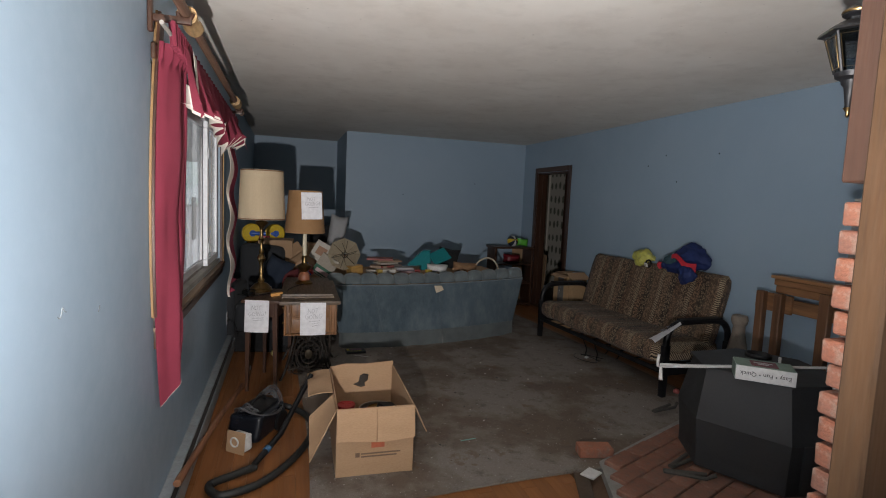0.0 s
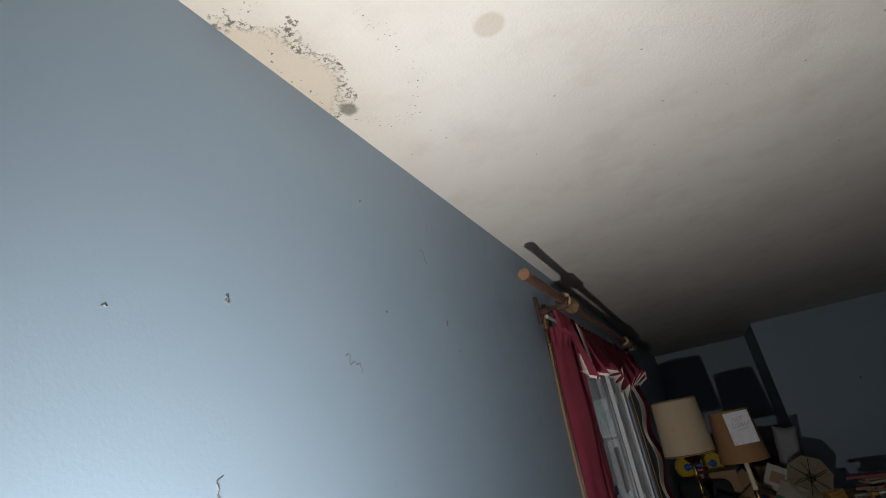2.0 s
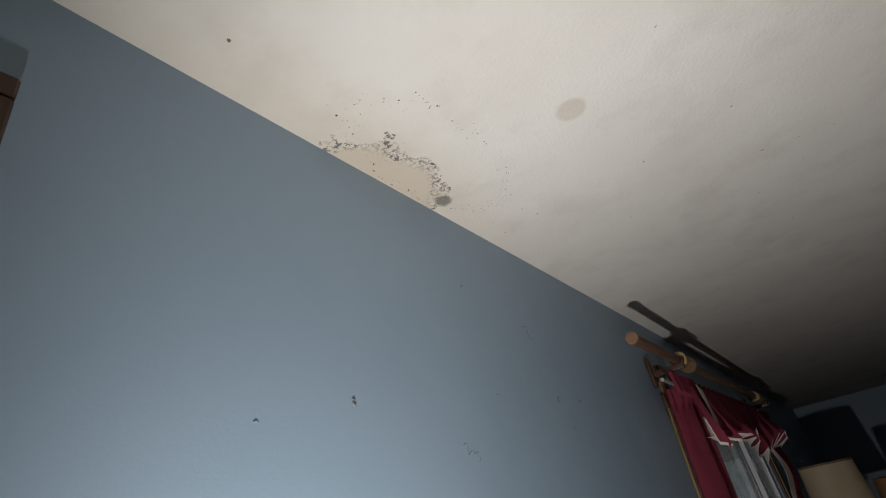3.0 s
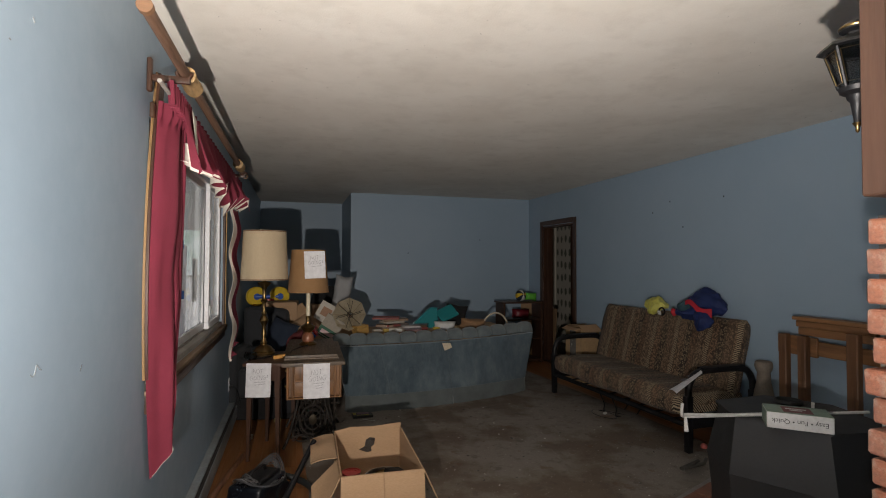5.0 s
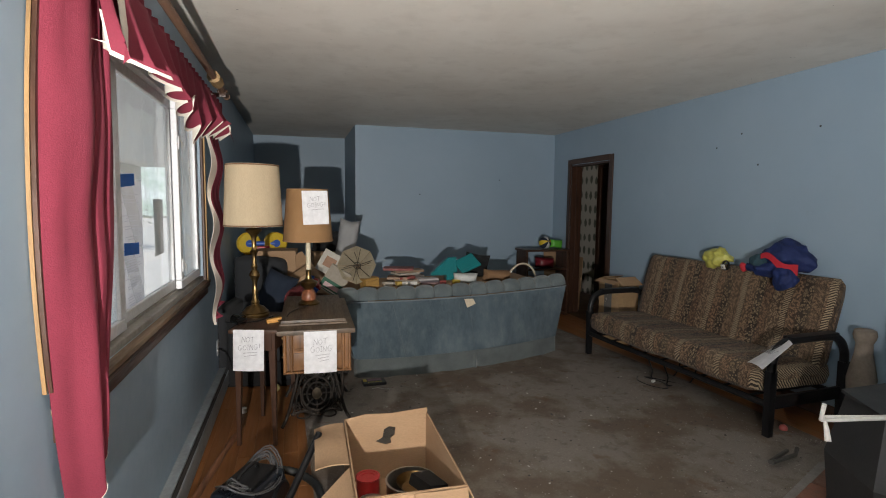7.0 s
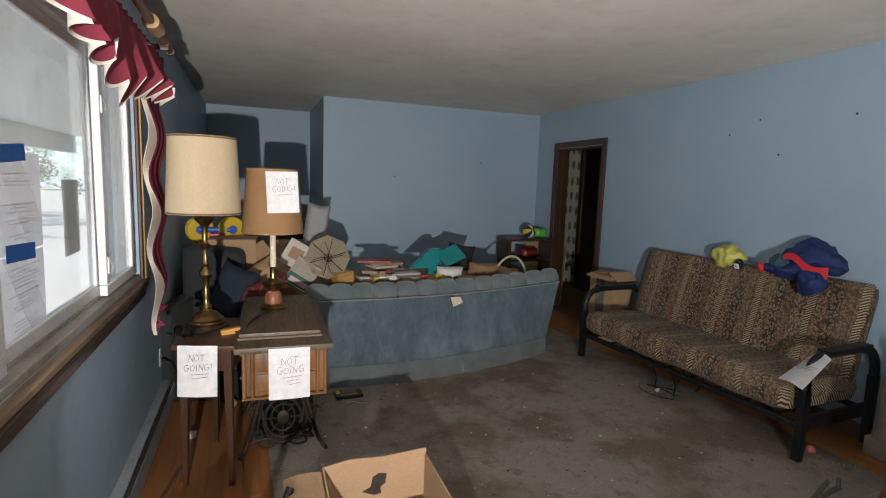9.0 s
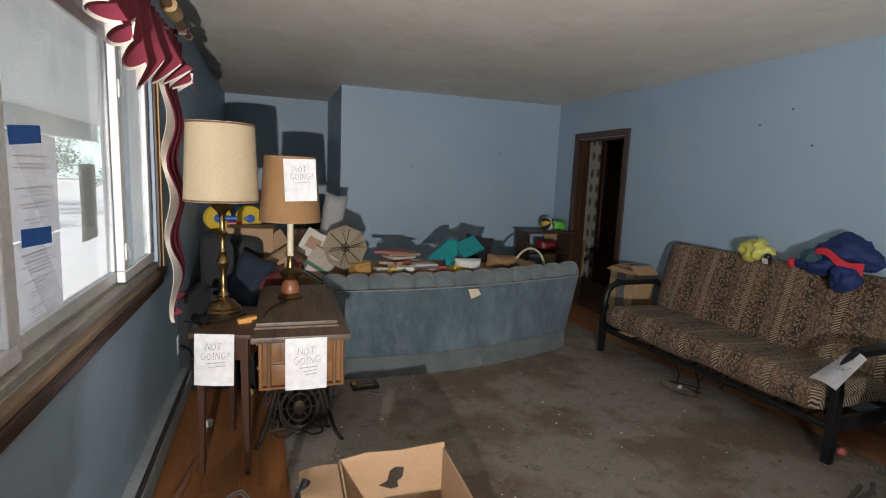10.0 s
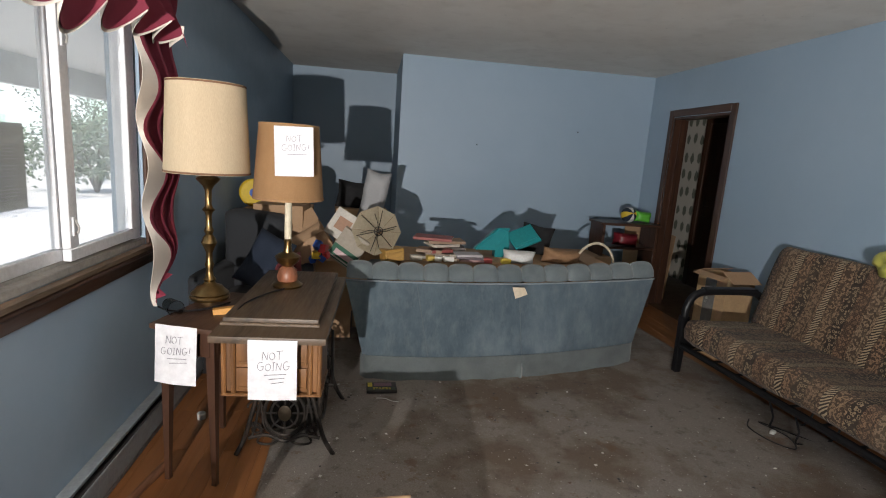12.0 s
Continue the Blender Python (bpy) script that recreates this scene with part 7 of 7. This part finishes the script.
def lantern():
    t = thing("wall_lantern", pose(1.775, 1.080, 1.880) @ Matrix.Scale(0.76, 4), "black outdoor coach lantern with gold trim on the pier", "lantern")
    part("wall_plate", lathe([(0.05, 0), (0.055, 0.008), (0.045, 0.014)], 24, m=pose(0.02, -0.098, -0.03, -90, 0, 0)), BLACKSTEEL, t)
    part("arm", tube(curve_pts([(0.02, -0.09, -0.03), (0.02, -0.05, -0.05), (0.01, -0.02, -0.09), (0.0, 0.0, -0.075)]), 0.009, 8), BLACKSTEEL, t)
    k, tr, br = 6, 0.080, 0.045
    for i in range(k):
        a, b = 2 * math.pi * i / k, 2 * math.pi * (i + 1) / k
        q = [Vector((tr * math.cos(a), tr * math.sin(a), 0.055)), Vector((tr * math.cos(b), tr * math.sin(b), 0.055)), Vector((br * math.cos(b), br * math.sin(b), -0.065)), Vector((br * math.cos(a), br * math.sin(a), -0.065))]
        bm = bmesh.new()
        bmesh.ops.solidify(bm, geom=[bm.faces.new([bm.verts.new(v * 0.985) for v in q])], thickness=0.002)
        pane = part("pane", bm, LANTERN_GLASS, t, "smoky glass")
        part("rib", tube([q[0], q[3]], 0.005, 6), BLACKSTEEL, t)
        c = sum(q, Vector()) / 4
        part("gold_trim", tube([c + (v - c) * 0.80 + Vector((c.x, c.y, 0)).normalized() * 0.004 for v in q], 0.0018, 5, closed=True), BRASS, pane)
    part("roof", lathe([(0.102, 0.055), (0.098, 0.064), (0.06, 0.085), (0.030, 0.095), (0.030, 0.103)], 6), BLACKSTEEL, t, smooth=20)
    part("cap", lathe([(0.03, 0.103), (0.042, 0.112), (0.042, 0.122), (0.028, 0.136), (0.012, 0.142)], 20), BLACKSTEEL, t)
    part("cap_band", lathe([(0.043, 0.116), (0.0445, 0.120), (0.043, 0.124)], 20, cap=False), BRASS, t)
    part("stem", lathe([(0.048, -0.065), (0.044, -0.08), (0.028, -0.09), (0.026, -0.10), (0.018, -0.11), (0.010, -0.165), (0.010, -0.175)], 16), BLACKSTEEL, t)
    part("finial", lathe([(0.014, -0.175), (0.010, -0.182), (0.005, -0.19), (0.006, -0.20), (0.001, -0.206)], 12), BRASS, t)


lantern()

# ---- picture frame high on the window wall ----
pf = thing("wall_picture", pose(WX + 0.001, -0.10, 1.98, 0, 0, 0), "brown wooden picture frame on the blue wall", "picture frame")
for lo, hi in (((0, -0.19, 0.20), (0.02, 0.19, 0.235)), ((0, -0.19, -0.235), (0.02, 0.19, -0.20)), ((0, -0.19, -0.20), (0.02, -0.155, 0.20)), ((0, 0.155, -0.20), (0.02, 0.19, 0.20))):
    part("frame_bar", cube(lo, hi, 0.004), REDBOARD, pf)
part("picture", cube((0.003, -0.155, -0.20), (0.007, 0.155, 0.20)), plain("brown_picture", (0.20, 0.10, 0.05)), pf)


# ---- papers and blue tape on the window ----
TAPE = mat("blue_masking_tape", (0.010, 0.14, 0.58), 0.7, dark=0.85)


def thin_paper(name, col, through_light):
    """Paper that lets part of the daylight through."""
    m, n, l, p = shader(name)
    p.inputs["Base Color"].default_value, p.inputs["Roughness"].default_value = (*col, 1), 0.85
    t, mx = n.new("ShaderNodeBsdfTranslucent"), n.new("ShaderNodeMixShader")
    fine = noise_tex(n, l, mapping(n, l), 40, 5)
    l.new(ramp(n, l, fine, [(0.3, tuple(c * 0.9 for c in col)), (0.7, col)]), t.inputs["Color"])
    mx.inputs[0].default_value = through_light
    l.new(p.outputs[0], mx.inputs[1]), l.new(t.outputs[0], mx.inputs[2])
    l.new(mx.outputs[0], n["Material Output"].inputs["Surface"])
    return m


PAPERTHIN = thin_paper("backlit_notice_paper", (0.90, 0.88, 0.92), 0.6)


def notice(y0, y1, z0, z1, x, tapes, label, mt):
    t = thing("notice", pose(x, y0, z0), label, "notice")
    w, h = y1 - y0, z1 - z0
    part("sheet", sheet(lambda u, v: Vector((0.0015 * math.sin(u * 5 + v * 3), u * w, v * h)), 6, 6), mt, t, smooth=80)
    rng = random.Random(int(y0 * 100))
    GP = thin_paper("grey_print", (0.72, 0.70, 0.76), 0.6)
    z = h * 0.90
    while z > h * 0.10:
        if rng.random() > 0.25:
            a = rng.uniform(0.12, 0.38)
            part("text_bar", cube((0.0024, w * a, z), (0.0030, w * (1 - a), z + 0.0026)), GP, t)
        z -= 0.0105
    for ty, tz, rot in tapes:
        part("tape", cube((0.003, -0.095, -0.024), (0.0042, 0.095, 0.024), m=pose(0.001, ty, tz, rot, 0, 0)), TAPE, t, "bright blue masking tape")


GX = WX - 0.085 + 0.01 + 0.0185
notice(3.14, 3.475, 1.235, 1.510, GX, ((0.13, 0.272, 4), (0.16, 0.0, -3)), "white printed notice taped to the window with blue tape", PAPERTHIN)
notice(3.16, 3.465, 0.955, 1.230, GX, ((0.20, 0.010, 6),), "white printed notice taped below another on the window", PAPERTHIN)
notice(3.69, 3.865, 1.165, 1.435, GX - 0.012, (), "grey printed notice stuck on the outside of the glass", thin_paper("grey_notice_paper", (0.55, 0.55, 0.52), 0.35))

# scratches and chips in the blue wall
rng = random.Random(12)
SCRATCH = mat("exposed_plaster_chip", (0.20, 0.225, 0.24), 0.9)
for y, z, length, angle, r in ((1.29, 2.12, 0.05, -40, 0.0012), (1.37, 1.935, 0.016, 60, 0.0035), (0.90, 1.80, 0.045, 150, 0.0014), (0.92, 1.785, 0.02, -60, 0.001), (0.60, 1.87, 0.012, 80, 0.0030), (0.58, 1.61, 0.03, 85, 0.0016),
                              (1.56, 1.17, 0.05, 8, 0.0022), (1.81, 1.13, 0.02, 40, 0.0026), (1.51, 1.94, 0.012, -50, 0.003), (1.0, 2.19, 0.007, 30, 0.002), (1.42, 1.86, 0.006, 0, 0.002), (1.05, 1.92, 0.006, 0, 0.0025), (0.42, 1.83, 0.007, 0, 0.002)):
    ca, sa = math.cos(radians(angle)), math.sin(radians(angle))
    line = []
    for q in np.linspace(-0.5, 0.5, 6):
        d = rng.uniform(-0.22, 0.22) * length + length * 0.8 * (0.25 - q * q)
        line.append((WX + 0.0002, y + ca * q * length - sa * d, z + sa * q * length + ca * d))
    solid("wall_scratch", tube(curve_pts(line, 3), r * 0.7, 5), SCRATCH, pose(0, 0, 0), "small dark scratch in the blue wall paint", "wall scratch", "scratches in the wall")

# nail holes in the side and end walls
HOLE = mat("dark_nail_hole", (0.03, 0.032, 0.035), 0.9)
for x, y, z, rz in ((RX, 4.37, 2.02, 90), (RX, 4.20, 1.76, 90), (RX, 4.62, 1.93, 90), (RX, 3.72, 1.99, 90), (3.21, FY, 1.76, 0), (2.1, FY, 1.55, 0)):
    solid("nail_hole", lathe([(0.0005, -0.0012), (0.007, -0.0008), (0.008, 0.0), (0.005, 0.001)], 8), HOLE, pose(x, y, z, 0, 0, rz) @ pose(0, 0, 0, 90, 0, 0), "small dark nail hole in the blue wall", "nail hole", "nail holes in the walls")

# ---- brick and plank pieces ----
hearth = structure("hearth", prism([(2.22, 2.56), (2.02, 2.10), (2.02, 1.062), (RX - 0.016, 1.062), (RX - 0.016, 3.02), (3.30, 3.02)], -0.019, 0.030), MORTAR, "low brick hearth slab with grey mortar under the stove")


def brick_mesh(l, w, h, seed, mt):
    bm = cube((-l / 2, -w / 2, 0), (l / 2, w / 2, h), 0.005)
    return mesh_of("brick", crumple(bm, 0.0022, 30, seed), mt)


slabs = [brick_mesh(0.210, 0.102, 0.05, k, HEARTHBRICK) for k in range(4)]
rot = radians(22)
ux, uy = Vector((math.cos(rot), math.sin(rot))), Vector((-math.sin(rot), math.cos(rot)))
k = 0
for i in range(-8, 12):
    for j in range(-16, 10):
        c = Vector((2.62, 2.40)) + ux * (i * 0.215 + (j % 2) * 0.107) + uy * (j * 0.107)
        left = 2.02 + max(0, c.y - 2.10) * 0.43
        back = 2.56 + (c.x - 2.22) * 0.425
        if left + 0.05 < c.x < RX - 0.14 and 1.20 < c.y < min(back, 3.02) - 0.045:
            b = new("brick", slabs[k % 4])
            b.parent = hearth
            b.location, b.rotation_euler = (c.x, c.y, 0.002 + 0.002 * (k % 3)), (0, 0, rot + 0.012 * math.sin(k * 3.7))
            k += 1
solid("loose_brick", cube((-0.10, -0.049, 0), (0.10, 0.049, 0.058), 0.004), BRICK, pose(2.25, 2.66, 0.016, 0, 0, -14), "loose red brick lying at the hearth edge", "brick")
solid("white_rag", crumple(cube((-0.05, -0.04, 0), (0.05, 0.04, 0.012), 0.004), 0.004, 20), WHITECLOTH, pose(2.10, 2.46, 0.018, 0, 0, 30), "small white scrap beside the hearth", "scrap")
structure("trim_1", cube((-0.04, -0.62, 0.0), (0.04, 0.0, 0.014), 0.004, m=pose(2.06, 2.50, 0.0, 0, 0, -24)), mat("dark_threshold", (0.08, 0.055, 0.035), 0.7), "dark worn threshold strip at the carpet edge")

pier_bricks = [brick_mesh(0.20, 0.098, 0.056, 20 + q, BRICK) for q in range(4)]
for row in range(23):
    out = 0.018 * math.sin(row * 2.3) + (0.030 if row % 2 else 0.0)
    for q in range(2):
        b = new("brick", pier_bricks[(row + q) % 4])
        b.parent = pier
        b.location = (1.862 - out * 0.45 + 0.21 * q, 1.006, row * 0.0665)
        b.rotation_euler = (0, 0, 0.02 * math.sin(row * 5 + q))

floor_ob = bpy.data.objects["floor"]
plank_meshes = [mesh_of("plank", cube((-0.0405, -0.55, -0.018), (0.0405, 0.55, 0.0), 0.001), FLOORWOOD) for _ in range(1)]
count = 0
for xs, y0, y1 in (([-0.03 + 0.0815 * i + 0.042 for i in range(8)], 1.2, 7.4), ([3.06 + 0.0815 * i for i in range(12)], 3.1, 7.4), ([0.66 + 0.0815 * i for i in range(17)], 0.1, 3.3)):
    for c, x in enumerate(xs):
        y = y0 - (c * 0.37 % 1.1)
        while y < y1:
            if BY < y - 0.55 and y + 0.55 < AY:
                p = new("plank", plank_meshes[0])
                p.parent = floor_ob
                p.location = (x, y, 0.0004 * (count % 3))
                count += 1
            y += 1.102
